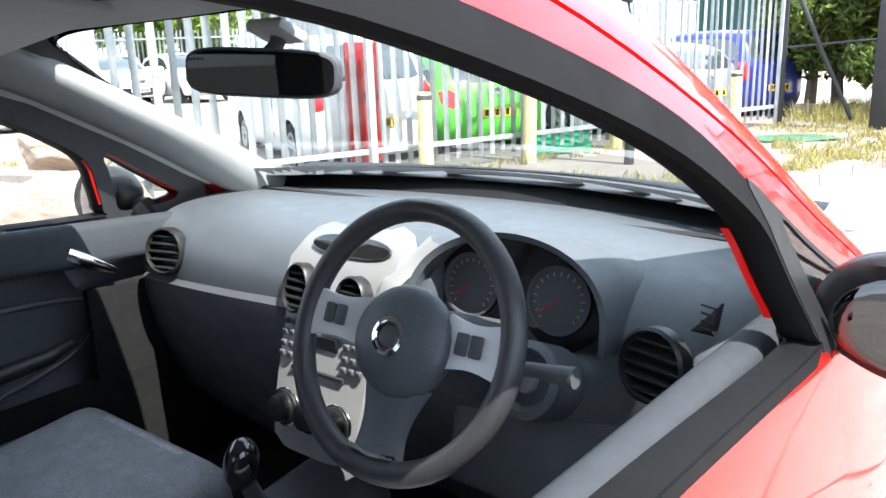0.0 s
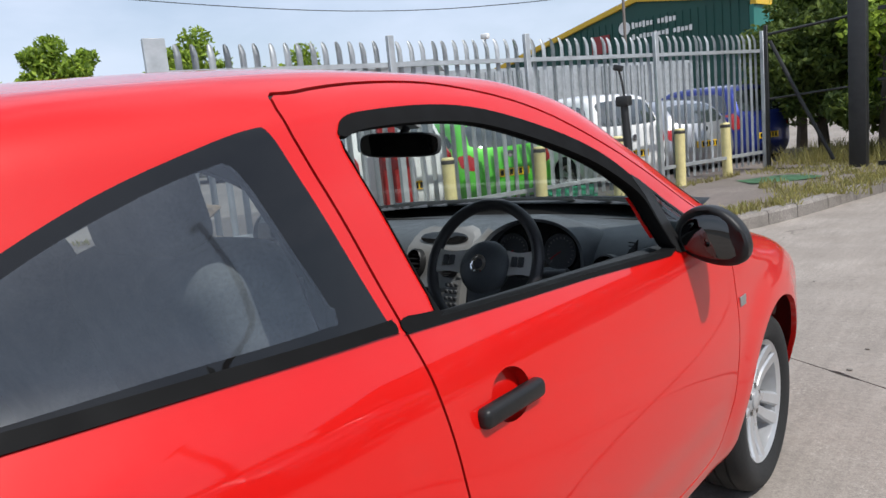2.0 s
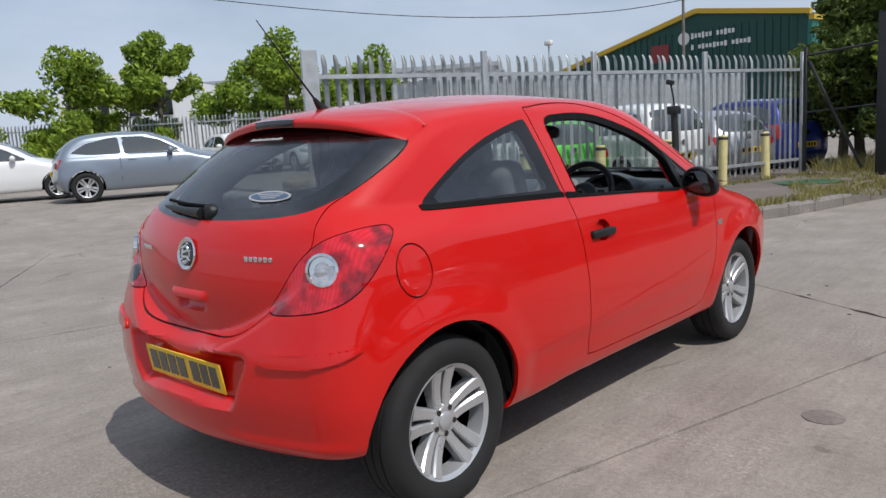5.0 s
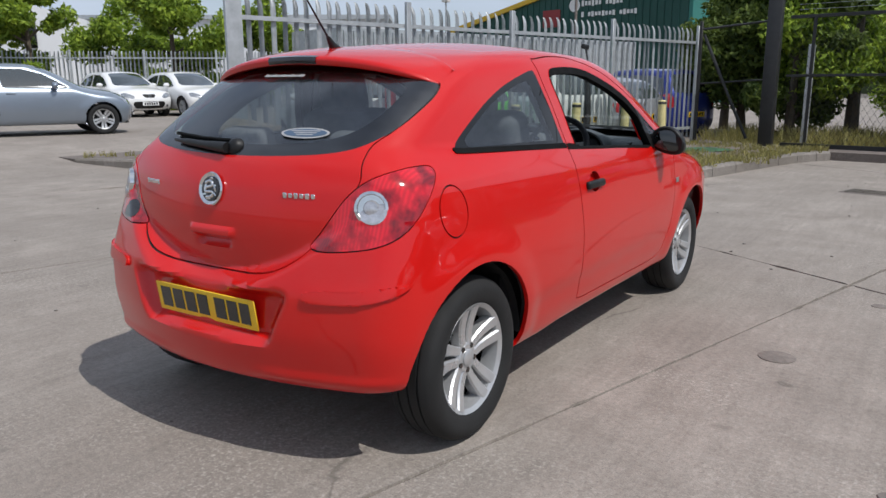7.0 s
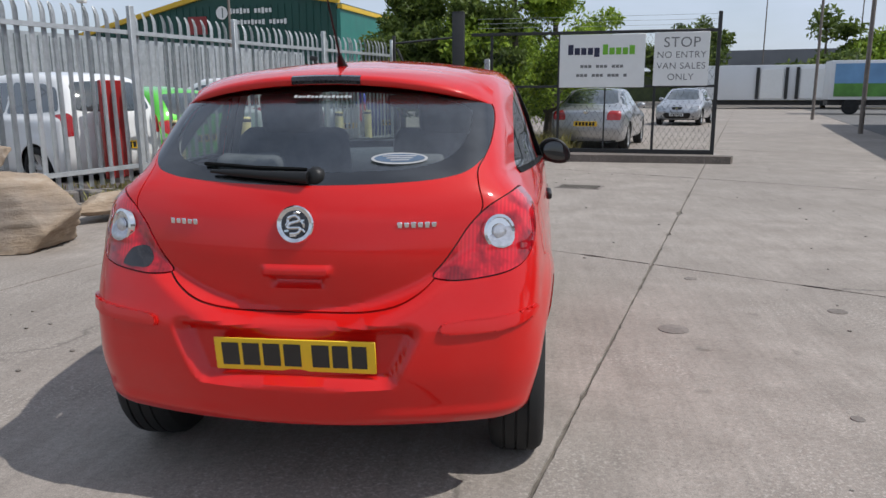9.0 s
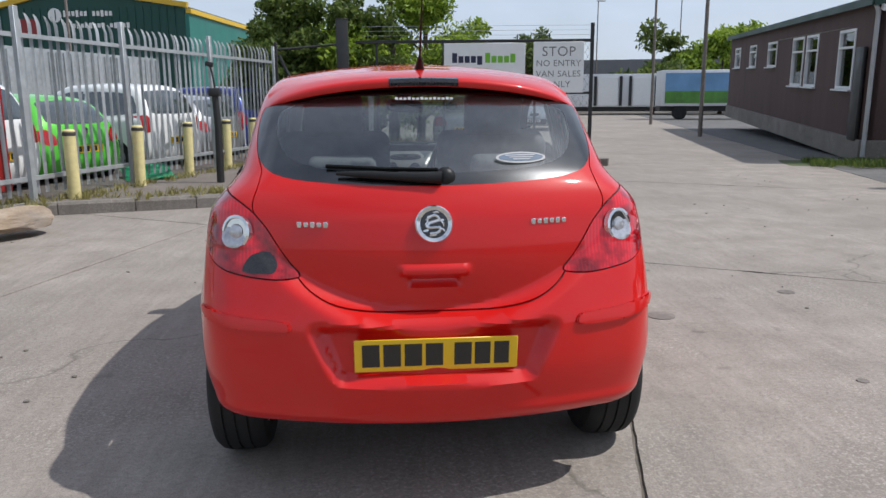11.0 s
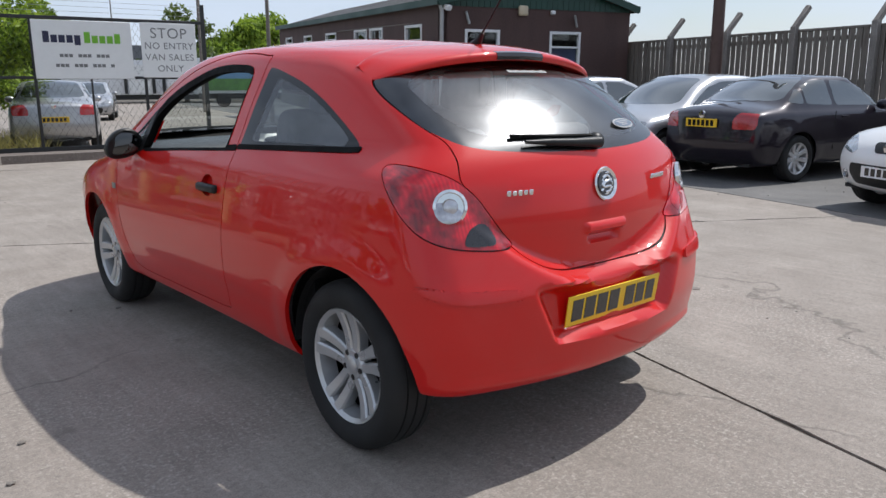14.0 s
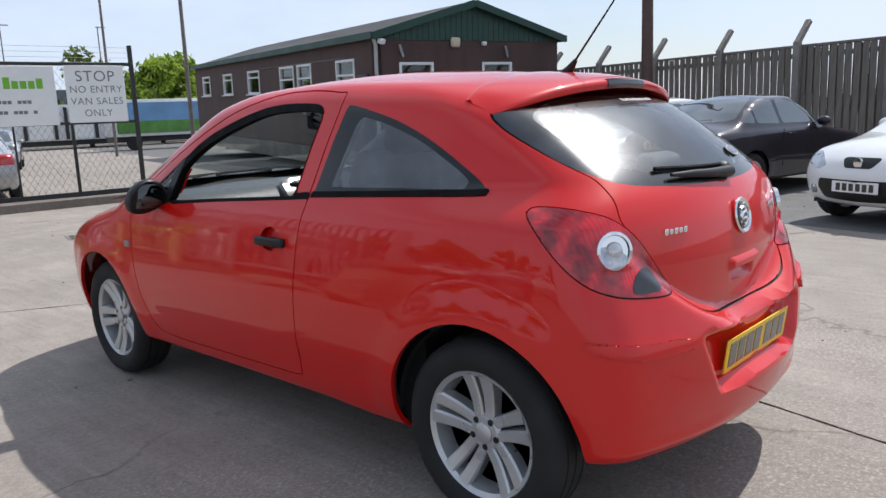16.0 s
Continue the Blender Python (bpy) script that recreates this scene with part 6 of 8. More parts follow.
part("brace", bm_tube(bmesh.new(), [(0.06, 0, 2.2), (0.55, 0.05, 1.1), (0.95, 0.08, 0.25)], 0.030, 8), M["black_paint"], wing)
part("lower_rail", bm_tube(bmesh.new(), [(0, 0, 1.28), (1.3, 0.12, 1.36)], 0.016, 8), M["black_paint"], wing)

M["sign_white"] = plain("white_sign_board", (0.74, 0.74, 0.72), 0.45, vary=0.05, scale=6)
M["sign_grey"] = plain("grey_lettering", (0.17, 0.17, 0.165), 0.6, vary=0.1)
M["navy"] = plain("navy_lettering", (0.02, 0.022, 0.055), 0.6, vary=0.1)
M["lime"] = plain("lime_lettering", (0.16, 0.42, 0.03), 0.6, vary=0.1)
# signs face the yard: local x runs from the end post's far side to the near one as read from the yard
def sign_pose(s_mid, z):
    p = GA + GD * s_mid
    return Matrix.Translation((p.x, p.y, z)) @ pose(0, 0, 0, 90, 0, g_yaw + 180) @ Matrix.Translation((0, 0, 0.04))


stop = thing("warning_sign", "white board with grey stop and no entry lettering on the gate", "sign", sign_pose(0.66, 1.92))
part("board", box((1.00, 0.99, 0.012), Matrix(), 0.004, 1), M["sign_white"], stop)
for text, size, y in (("STOP", 0.265, 0.30), ("NO ENTRY", 0.170, 0.075), ("VAN SALES", 0.170, -0.130), ("ONLY", 0.170, -0.335)):
    words(text, size, pose(0, y, 0.0065), M["sign_grey"], stop, "lettering", 0.001, spacing=1.08)
advert = thing("company_sign", "white company board with navy and lime shapes on the gate", "sign", sign_pose(2.13, 1.90))
part("board", box((1.62, 1.00, 0.012), Matrix(), 0.004, 1), M["sign_white"], advert)
for x0, count, mat, w in ((-0.66, 5, "navy", 0.125), (0.00, 5, "lime", 0.125)):
    for k in range(count):
        h = (0.19, 0.13, 0.13, 0.13, 0.17)[k % 5]
        part("logo_bar", box((w * 0.80, h, 0.004), pose(x0 + w * (k + 0.5), 0.185 + (h - 0.13) / 2 * (1 if k == 0 or mat == "lime" else -1), 0.0075)), M[mat], advert)
for y, n in ((-0.10, 11), (-0.27, 13)):
    for k in range(n):
        if k % 4 != 3:
            part("text_bar", box((0.062, 0.055, 0.002), pose((k - (n - 1) / 2) * 0.075, y, 0.007)), M["sign_grey"], advert)

# ---- brown hut ----
m = Nodes("brown_boards", (0.06, 0.03, 0.025), 0.75)
streak = m.noise(1.6, 6, 0.65, (1.0, 1.0, 0.25))
m.to("Base Color", m.mix(m.ramp(m.noise(24, 4, 0.6), [(0.35, grey(0)), (0.7, grey(0.5))]), m.ramp(streak, [(0.3, (0.046, 0.023, 0.020)), (0.7, (0.080, 0.043, 0.037))]), (0.10, 0.058, 0.051)))
m.bump(m.noise(60, 4, 0.7), 0.25, 0.004)
M["brown"] = m.mat
M["dark_green"] = plain("dark_green_metal", (0.012, 0.050, 0.036), 0.5, vary=0.25, scale=4)
M["white_frame"] = plain("white_upvc", grey(0.72), 0.4, vary=0.06)
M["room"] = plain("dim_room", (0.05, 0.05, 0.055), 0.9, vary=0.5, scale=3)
M["curtain"] = plain("blue_curtain", (0.20, 0.20, 0.36), 0.9, vary=0.2, scale=20)
M["window_glass"] = glass("hut_window_glass", (0.75, 0.80, 0.80), 1.5)
HC = Vector((9.75, 11.85, 0))
HS = Vector((0.957, -0.290, 0)).normalized()       # along the gable
HL = Vector((0.290, 0.957, 0)).normalized()        # along the long wall
hut_m = Matrix((HS, HL, Z)).transposed().to_4x4()
hut_m.translation = HC
hut_m = hut_m @ pose(0, 0, 0, 1.8, 0, 0)    # the yard climbs a little along the hut
hut = thing("brown_hut", "long low brown hut with white windows and a green roof edge", "building", hut_m)
HW, HLEN, EAVE, RIDGE = 5.35, 17.5, 3.20, 3.97


def wall_with_holes(width, holes, top, thick=0.16):
    """An upright wall along local x from 0 to width, with rectangular holes (x0, x1, z0, z1); top(x) is its height."""
    xs = sorted({0, width, width / 2, *[h[0] for h in holes], *[h[1] for h in holes]})
    bm = bmesh.new()
    for a, b in zip(xs, xs[1:]):
        cuts = sorted((h[2], h[3]) for h in holes if h[0] < (a + b) / 2 < h[1])
        z = 0.0
        spans = []
        for z0, z1 in cuts:
            spans.append((z, z, z0, z0))
            z = z1
        spans.append((z, z, top(a), top(b)))
        for za, zb, zc, zd in spans:
            front = [bm.verts.new(p) for p in ((a, 0, za), (b, 0, zb), (b, 0, zd), (a, 0, zc))]
            back = [bm.verts.new((v.co.x, thick, v.co.z)) for v in front]
            bm.faces.new(front), bm.faces.new(back[::-1])
            for k in range(4):
                bm.faces.new((front[k], back[k], back[(k + 1) % 4], front[(k + 1) % 4]))
    bmesh.ops.remove_doubles(bm, verts=bm.verts, dist=1e-4)
    bmesh.ops.recalc_face_normals(bm, faces=bm.faces)
    return bm


def hut_window(parent, x0, x1, z0, z1, m, blind=False, split=1):
    win = part("window", box((0.01, 0.01, 0.01), m @ pose((x0 + x1) / 2, 0.1, (z0 + z1) / 2)), M["white_frame"], parent)
    t = 0.065
    for cx, cz, w, h in ((x0 + t / 2, (z0 + z1) / 2, t, z1 - z0), (x1 - t / 2, (z0 + z1) / 2, t, z1 - z0), ((x0 + x1) / 2, z0 + t / 2, x1 - x0 - 2 * t, t), ((x0 + x1) / 2, z1 - t / 2, x1 - x0 - 2 * t, t), ((x0 + x1) / 2, z0 + (z1 - z0) * 0.70, x1 - x0 - 2 * t, t * 0.8)):
        part("frame", box((w, 0.09, h), m @ pose(cx, 0.02, cz), 0.006, 1), M["white_frame"], win)
    part("sill", box((x1 - x0 + 0.06, 0.14, 0.035), m @ pose((x0 + x1) / 2, -0.035, z0 - 0.017), 0.006, 1), M["white_frame"], win)
    pane = part("pane", box((x1 - x0 - 2 * t, 0.006, z1 - z0 - 2 * t), m @ pose((x0 + x1) / 2, 0.045, (z0 + z1) / 2)), M["window_glass"], win)
    pane.visible_shadow = False
    if blind:
        part("curtain", box((x1 - x0 - 2 * t, 0.01, (z1 - z0) * 0.66), m @ pose((x0 + x1) / 2, 0.10, z0 + (z1 - z0) * 0.36)), M["curtain"], win, "blue-grey curtain")


gable = lambda x: EAVE + (RIDGE - EAVE) * (1 - abs(x - HW / 2) / (HW / 2))
g_holes = [(0.62, 1.55, 1.30, 2.56), (2.95, 3.86, 1.30, 2.56)]
part("gable_wall", wall_with_holes(HW, g_holes, gable), M["brown"], hut, "dark brown gable wall", 0)
for k, h in enumerate(g_holes):
    hut_window(hut, *h, Matrix(), blind=k == 1)
side_m = pose(0, 0, 0, 0, 0, 90) @ Matrix.Diagonal((1, -1, 1, 1))
l_holes = [(1.15, 2.30, 1.42, 2.70), (4.05, 5.18, 1.42, 2.72), (5.46, 6.70, 1.42, 2.72), (8.75, 10.05, 1.95, 2.72), (12.0, 13.2, 1.95, 2.72), (15.2, 16.4, 1.95, 2.72)]
bm = wall_with_holes(HLEN, l_holes, lambda x: EAVE)
bm.transform(side_m)
bmesh.ops.recalc_face_normals(bm, faces=bm.faces)
part("side_wall", bm, M["brown"], hut, "dark brown long wall", 0)
for h in l_holes:
    hut_window(hut, *h, side_m)
for x in (HW,):
    part("side_wall", box((0.16, HLEN, EAVE), pose(x - 0.08, HLEN / 2 + 0.17, EAVE / 2)), M["brown"], hut)
part("back_wall", box((HW, 0.16, EAVE), pose(HW / 2, HLEN + 0.08, EAVE / 2)), M["brown"], hut)
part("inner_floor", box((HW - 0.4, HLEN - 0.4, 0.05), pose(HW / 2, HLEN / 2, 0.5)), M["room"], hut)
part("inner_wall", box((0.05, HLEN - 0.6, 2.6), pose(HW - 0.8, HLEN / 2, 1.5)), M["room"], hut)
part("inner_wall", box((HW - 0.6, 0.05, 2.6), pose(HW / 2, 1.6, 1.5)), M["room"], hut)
for s in (0, 1):
    bm = bmesh.new()
    x0, x1 = (-0.14, HW / 2) if not s else (HW + 0.14, HW / 2)
    sl = (RIDGE - EAVE) / (HW / 2)
    bm_sheet(bm, [[(x0, -0.18, EAVE - 0.14 * sl + 0.03), (x1, -0.18, RIDGE + 0.03)], [(x0, HLEN + 0.2, EAVE - 0.14 * sl + 0.03), (x1, HLEN + 0.2, RIDGE + 0.03)]])
    bmesh.ops.solidify(bm, geom=bm.faces, thickness=0.06)
    part("roof", bm, plain("grey_roof_felt", (0.16, 0.16, 0.165), 0.9, vary=0.2, scale=5) if not s else bpy.data.materials["grey_roof_felt"], hut, "grey felt roof slope", 0)
    dx = x1 - x0
    ang = math.degrees(math.atan2(sl * (1 if dx > 0 else -1) * dx, abs(dx))) * (1 if dx > 0 else -1)
    part("barge_board", box((math.hypot(dx, dx * sl), 0.03, 0.17), pose((x0 + x1) / 2, -0.19, (EAVE + RIDGE) / 2 - 0.05, 0, -ang if dx > 0 else -ang, 0)), M["dark_green"], hut, "dark green barge board")
    part("fascia", box((0.03, HLEN + 0.38, 0.16), pose(x0 - (0.02 if not s else -0.02), HLEN / 2, EAVE - 0.05)), M["dark_green"], hut, "dark green fascia")
for k in range(34):
    x = 0.10 + k * (HW - 0.2) / 33
    if gable(x) - 3.10 > 0.04:
        part("gable_board", box((0.145, 0.02, gable(x) - 3.16), pose(x, -0.012, (gable(x) + 2.98) / 2)), M["dark_green"], hut)
part("plinth", box((HW + 0.10, 0.10, 0.46), pose(HW / 2, -0.03, 0.21), 0.01, 1), M["kerb"], hut, "pale painted plinth")
part("plinth", box((0.10, HLEN, 0.46), pose(-0.03, HLEN / 2 + 0.03, 0.21), 0.01, 1), M["kerb"], hut, "pale painted plinth")
part("drainpipe", bm_tube(bmesh.new(), [(-0.02, -0.10, 0.1), (-0.02, -0.10, 2.95), (-0.08, -0.12, 3.08)], 0.045, 10), plain("grey_pipe", grey(0.38), 0.5), hut, "grey drainpipe")
part("meter_box", box((0.08, 0.55, 1.9), pose(-0.06, 0.55, 1.35), 0.02), M["black_paint"], hut)
part("alarm_box", box((0.26, 0.10, 0.24), pose(2.15, -0.06, 3.02), 0.05, 3), plain("cream_plastic", (0.55, 0.46, 0.33), 0.5), hut, "cream alarm box")
part("floodlight", box((0.16, 0.14, 0.12), pose(0.10, -0.16, 3.02, 20, 0, 20), 0.02), M["white_frame"], hut)
part("floodlight", box((0.12, 0.10, 0.10), pose(2.98, -0.07, 3.0), 0.03, 3), M["white_frame"], hut)
for x in (0.72, 3.72):
    part("bracket", bm_tube(bmesh.new(), [(x, -0.03, 2.68), (x - 0.12, -0.10, 2.95)], 0.03, 6), M["galv"], hut, "short metal bracket")
part("conduit", bm_tube(bmesh.new(), [(0.02, 1.0, 2.74), (0.02 - 0.04, 8.5, 2.74)], 0.018, 6), M["iron"], hut)

# ---- slatted timber fence, lamp post ----
m = Nodes("weathered_timber", (0.1, 0.085, 0.07), 0.85)
grain = m.noise(14, 6, 0.65, (1, 1, 0.12))
c = m.ramp(grain, [(0.3, (0.105, 0.090, 0.076)), (0.7, (0.245, 0.215, 0.185))])
m.to("Base Color", m.mix(m.math("MULTIPLY", m.random(), 0.45), c, (0.17, 0.145, 0.12)))
m.bump(grain, 0.4, 0.006)
M["timber"] = m.mat
W0, W1 = Vector((15.3, 11.2, 0)), Vector((11.9, -4.0, 0))
WD = (W1 - W0).normalized()
w_yaw = math.degrees(math.atan2(WD.y, WD.x))
timber = thing("timber_fence", "tall weathered slatted timber fence with cranked concrete posts", "fence", pose(W0.x, W0.y, 0, 0, 0, w_yaw))
wl_len = (W1 - W0).length
for side, off in ((0.045, 0.0), (-0.045, 0.075)):
    first = part("slat", box((0.114, 0.02, 2.22), Matrix(), 0.003, 1), M["timber"], timber, smooth=0)
    mesh = first.data
    bpy.data.objects.remove(first)
    for k in range(int(wl_len / 0.15)):
        ob = new("slat", mesh)
        ob.parent = timber
        ob.matrix_local = pose(0.06 + 0.15 * k + off, side, 1.20 + rng.uniform(-0.015, 0.02), 0, rng.uniform(-0.7, 0.7), rng.uniform(-2, 2))
for z in (0.35, 1.30, 2.15):
    part("rail", box((wl_len, 0.06, 0.09), pose(wl_len / 2, 0, z)), M["timber"], timber)
part("capping", box((wl_len, 0.14, 0.05), pose(wl_len / 2, 0, 2.335), 0.005, 1), M["timber"], timber)
for k in range(9):
    s = 0.70 + 1.75 * k
    bm = bmesh.new()
    bm_box(bm, (0.13, 0.12, 2.42), pose(s, -0.12, 1.21), 0.01, 1)
    bm_box(bm, (0.11, 0.10, 0.60), pose(s, -0.12, 2.40) @ pose(0, 0, 0, -42, 0, 0) @ pose(0, 0, 0.28), 0.01, 1)
    part("cranked_post", bm, M["kerb"], timber, "pale concrete post with a cranked top")
lamp = thing("lamp_post", "tall rusty brown steel lamp post", "lamp post", pose(13.2, 6.75, 0))
part("column", bm_cyl(bmesh.new(), 0.14, (0, 0, 0), (0, 0, 9.0), 16, 0.09), plain("brown_steel", (0.10, 0.06, 0.05), 0.6, 0.3), lamp)
part("lantern", box((0.7, 0.25, 0.12), pose(0.4, 0, 9.05), 0.03), M["galv"], lamp)
for x, y, h in ((10.9, 22.3, 9.0), (23, 76, 11), (31, 74, 11), (-12.5, 30.5, 8.5), (13.5, 34, 8)):
    lamp = thing("street_lamp", "slim dark street lamp in the distance", "lamp post", pose(x, y, 0))
    part("column", bm_cyl(bmesh.new(), 0.075, (0, 0, 0), (0, 0, h), 10, 0.05), M["iron"], lamp)
    part("lantern", box((0.9, 0.2, 0.12), pose(0.3, 0, h), 0.03), M["galv"], lamp)

# ---- green warehouse and other buildings ----
M["green_wall"] = plain("green_cladding", (0.006, 0.060, 0.046), 0.5, vary=0.15, scale=2)
M["teal_wall"] = plain("teal_cladding", (0.02, 0.16, 0.13), 0.5, vary=0.15, scale=2)
M["yellow_trim"] = plain("yellow_trim", (0.62, 0.40, 0.03), 0.5, vary=0.1)
ware = thing("green_warehouse", "dark green warehouse with yellow roof edging and white lettering bars", "building", pose(-14.6, 36.6, 0, 0, 0, -8))
front = [(-9.5, 0), (5.6, 0), (5.6, 5.75), (0, 6.60), (-9.5, 4.35)]
bm = bm_prism(bmesh.new(), front, 18, pose(0, 0, 0, 90, 0, 0) @ pose(0, 0, -18))
part("wall", bm, M["green_wall"], ware, "dark green clad wall", 0)
part("side_wall", box((0.2, 18, 5.4), pose(5.72, 9, 2.7)), M["teal_wall"], ware, "teal clad side wall")
for (xa, za), (xb, zb) in (((-9.6, 4.33), (0, 6.62)), ((0, 6.62), (5.8, 5.74))):
    part("roof_edge", box((math.hypot(xb - xa, zb - za), 0.25, 0.24), pose((xa + xb) / 2, -0.05, (za + zb) / 2 + 0.02, 0, -math.degrees(math.atan2(zb - za, xb - xa)), 0)), M["yellow_trim"], ware, "yellow roof edging")
part("side_roof_edge", box((0.25, 18, 0.22), pose(5.8, 9, 5.5)), M["yellow_trim"], ware)
for k in range(38):
    part("cladding_rib", box((0.05, 0.04, min(4.3 + 2.2 * (k * 0.4) / 9.5, 5.7)), pose(-9.3 + 0.39 * k, -0.02, min(4.3 + 2.2 * (k * 0.4) / 9.5, 5.7) / 2)), M["green_wall"], ware)
part("logo_disc", bm_lathe(bmesh.new(), [(0.33, 0), (0.33, 0.03), (0.25, 0.03), (0.24, 0.015), (0, 0.015)], pose(-0.75, -0.02, 5.35, 90, 0, 0), 28), M["sign_white"], ware, "white round sign")
for z, n, x0, h in ((5.42, 12, -0.25, 0.30), (4.86, 16, -0.25, 0.26)):
    for k in range(n):
        if (k, n) not in ((6, 12), (1, 16), (10, 16)):
            part("letter_bar", box((0.135, 0.04, h * (1.0 if k % 3 == 0 else 0.72)), pose(x0 + 0.205 * k, -0.03, z)), M["sign_white"], ware)
part("red_board", box((1.1, 0.05, 0.9), pose(-2.2, -0.03, 4.75)), plain("red_board", (0.25, 0.03, 0.03), 0.5), ware)

M["cream_wall"] = plain("white_cladding", (0.66, 0.67, 0.68), 0.5, vary=0.06, scale=0.5)
white_shed = thing("white_shed", "large white clad industrial shed far off", "building", pose(-52, 40, 0, 0, 0, 35))
part("wall", box((34, 16, 6.6), pose(0, 8, 3.3)), M["cream_wall"], white_shed)
part("roof", box((34.6, 16.6, 0.35), pose(0, 8, 6.75)), M["galv"], white_shed)
for k in range(6):
    part("window", box((2.4, 0.1, 1.0), pose(-14 + 5.5 * k, -0.06, 4.4)), M["frit"], white_shed)
shed = thing("grey_shed", "small grey clad shed beyond the trees", "building", pose(-46, 22, 0, 0, 0, 50))
bm = bm_prism(bmesh.new(), [(-5, 0), (5, 0), (5, 5.2), (0, 6.6), (-5, 5.2)], 9, pose(0, 0, 0, 90, 0, 0) @ pose(0, 0, -9))
part("wall", bm, M["cream_wall"], shed, "", 0)
for k in range(3):
    part("window", box((0.7, 0.1, 1.6), pose(-2.2 + 2.0 * k, -0.06, 4.3)), M["frit"], shed)
dock = thing("loading_dock", "row of white trailers with grey dock doors at the yard's end", "trailer", pose(21.0, 53.8, 0, 0, 0, -16))
part("body", box((16, 3, 2.45), pose(-0.5, 1.5, 1.85), 0.03), M["cream_wall"], dock)
part("chassis", box((15.6, 2.4, 0.3), pose(-0.5, 1.6, 0.42)), M["black_paint"], dock)
for k in range(4):
    part("dock_door", box((1.5, 0.06, 2.0), pose(-3.4 + 2.6 * k, -0.04, 1.75)), M["sign_white"], dock)
    for dx in (-0.95, 0.95):
        part("door_pillar", box((0.22, 0.12, 2.2), pose(-3.4 + 2.6 * k + dx, -0.08, 1.8)), M["black_paint"], dock)
wagon = thing("delivery_lorry", "box lorry with a blue and green printed side", "lorry", pose(19.6, 41.2, 0, 0, 0, -12))
part("box_body", box((5.4, 2.3, 2.1), pose(0, 1.15, 1.85), 0.03), M["cream_wall"], wagon)
part("printed_side", box((5.0, 0.02, 1.75), pose(0, -0.015, 1.85)), plain("sky_blue_print", (0.16, 0.32, 0.52), 0.4, vary=0.3, scale=0.6), wagon, "blue printed panel")
part("printed_field", box((5.0, 0.02, 0.70), pose(0, -0.03, 1.32)), plain("green_print", (0.10, 0.26, 0.05), 0.4, vary=0.5, scale=1.5), wagon, "green printed panel")
part("cab", box((1.6, 2.1, 1.7), pose(3.6, 1.1, 1.25), 0.2, 3), M["cream_wall"], wagon)
part("chassis", box((6.6, 1.6, 0.3), pose(0.6, 1.15, 0.65)), M["black_paint"], wagon)
for x in (-1.6, 3.4):
    part("wheel", bm_lathe(bmesh.new(), [(0.42, -0.14), (0.42, 0.14), (0.2, 0.15)], pose(x, 0.15, 0.42, 90, 0, 0), 20), M["tyre"], wagon)
M["bank"] = plain("far_wall", (0.20, 0.20, 0.21), 0.9, vary=0.2, scale=0.3)
viaduct = thing("road_bridge", "long grey road bridge on the horizon", "bridge", pose(42, 100, 0, 0, 0, -18))
part("deck", box((110, 3, 2.0), pose(0, 0, 5.4)), M["bank"], viaduct)
for k in range(7):
    part("pier", box((1.2, 2, 4.6), pose(-45 + 15 * k, 0, 2.3)), M["bank"], viaduct)
bank = tagged(part("earth_bank", bm_prism(bmesh.new(), [(-60, 0), (60, 0), (50, 3.6), (-52, 3.6)], 6, pose(42, 92, 0, 90, 0, -18)), plain("scrub", (0.06, 0.075, 0.03), 0.95, vary=0.6, scale=0.8)), "scrubby earth bank below the bridge", "bank", kind="structure")
store = thing("steel_container", "long grey ribbed steel container behind the fence", "container", pose(-9.0, 18.2, 0, 0, 0, 73.5))
part("body", box((12.0, 2.4, 2.45), pose(0, 1.2, 1.45)), M["galv"], store)
for k in range(40):
    part("rib", box((0.10, 0.05, 2.3), pose(-5.85 + 0.30 * k, -0.02, 1.45)), M["galv"], store)
part("base", box((12.0, 2.2, 0.22), pose(0, 1.2, 0.12)), M["black_paint"], store)
# overhead cable
CABLE = curve([(-31, -2, 9.4), (-26, 9.3, 7.4), (-20.1, 19, 6.05), (-14.4, 24, 5.55), (-9.1, 26.7, 5.8), (4, 33, 7.6)], 8)
tagged(part("overhead_cable", bm_tube(bmesh.new(), [tuple(p) for p in CABLE], 0.018, 4), M["black_paint"]), "thin black overhead cable", "cable")
mast = thing("camera_mast", "slim grey mast with a camera head far behind the fence", "mast", pose(-17.5, 27.5, 0))
part("column", bm_cyl(bmesh.new(), 0.06, (0, 0, 0), (0, 0, 4.9), 8, 0.04), M["galv"], mast)
part("camera_head", box((0.35, 0.25, 0.22), pose(0, 0, 5.0), 0.05), M["sign_white"], mast)

# ---- parked cars ----
PAINTS = {}


def parked_paint(name, base, metal=0.5):
    if name not in PAINTS:
        PAINTS[name] = car_paint(name, base, 0.34, metal)
    return PAINTS[name]


M["car_glass"] = plain("dark_car_glass", (0.035, 0.045, 0.048), 0.04, Coat_Weight=1.0, Coat_Roughness=0.01, Specular_IOR_Level=1.0)
M["head_lens"] = plain("headlamp_lens", (0.30, 0.32, 0.34), 0.08, 0.5, vary=0.7, scale=14, Coat_Weight=1.0)
M["tail_lens"] = plain("tail_lamp_lens", (0.36, 0.012, 0.014), 0.12, vary=0.3, scale=25, Coat_Weight=1.0)


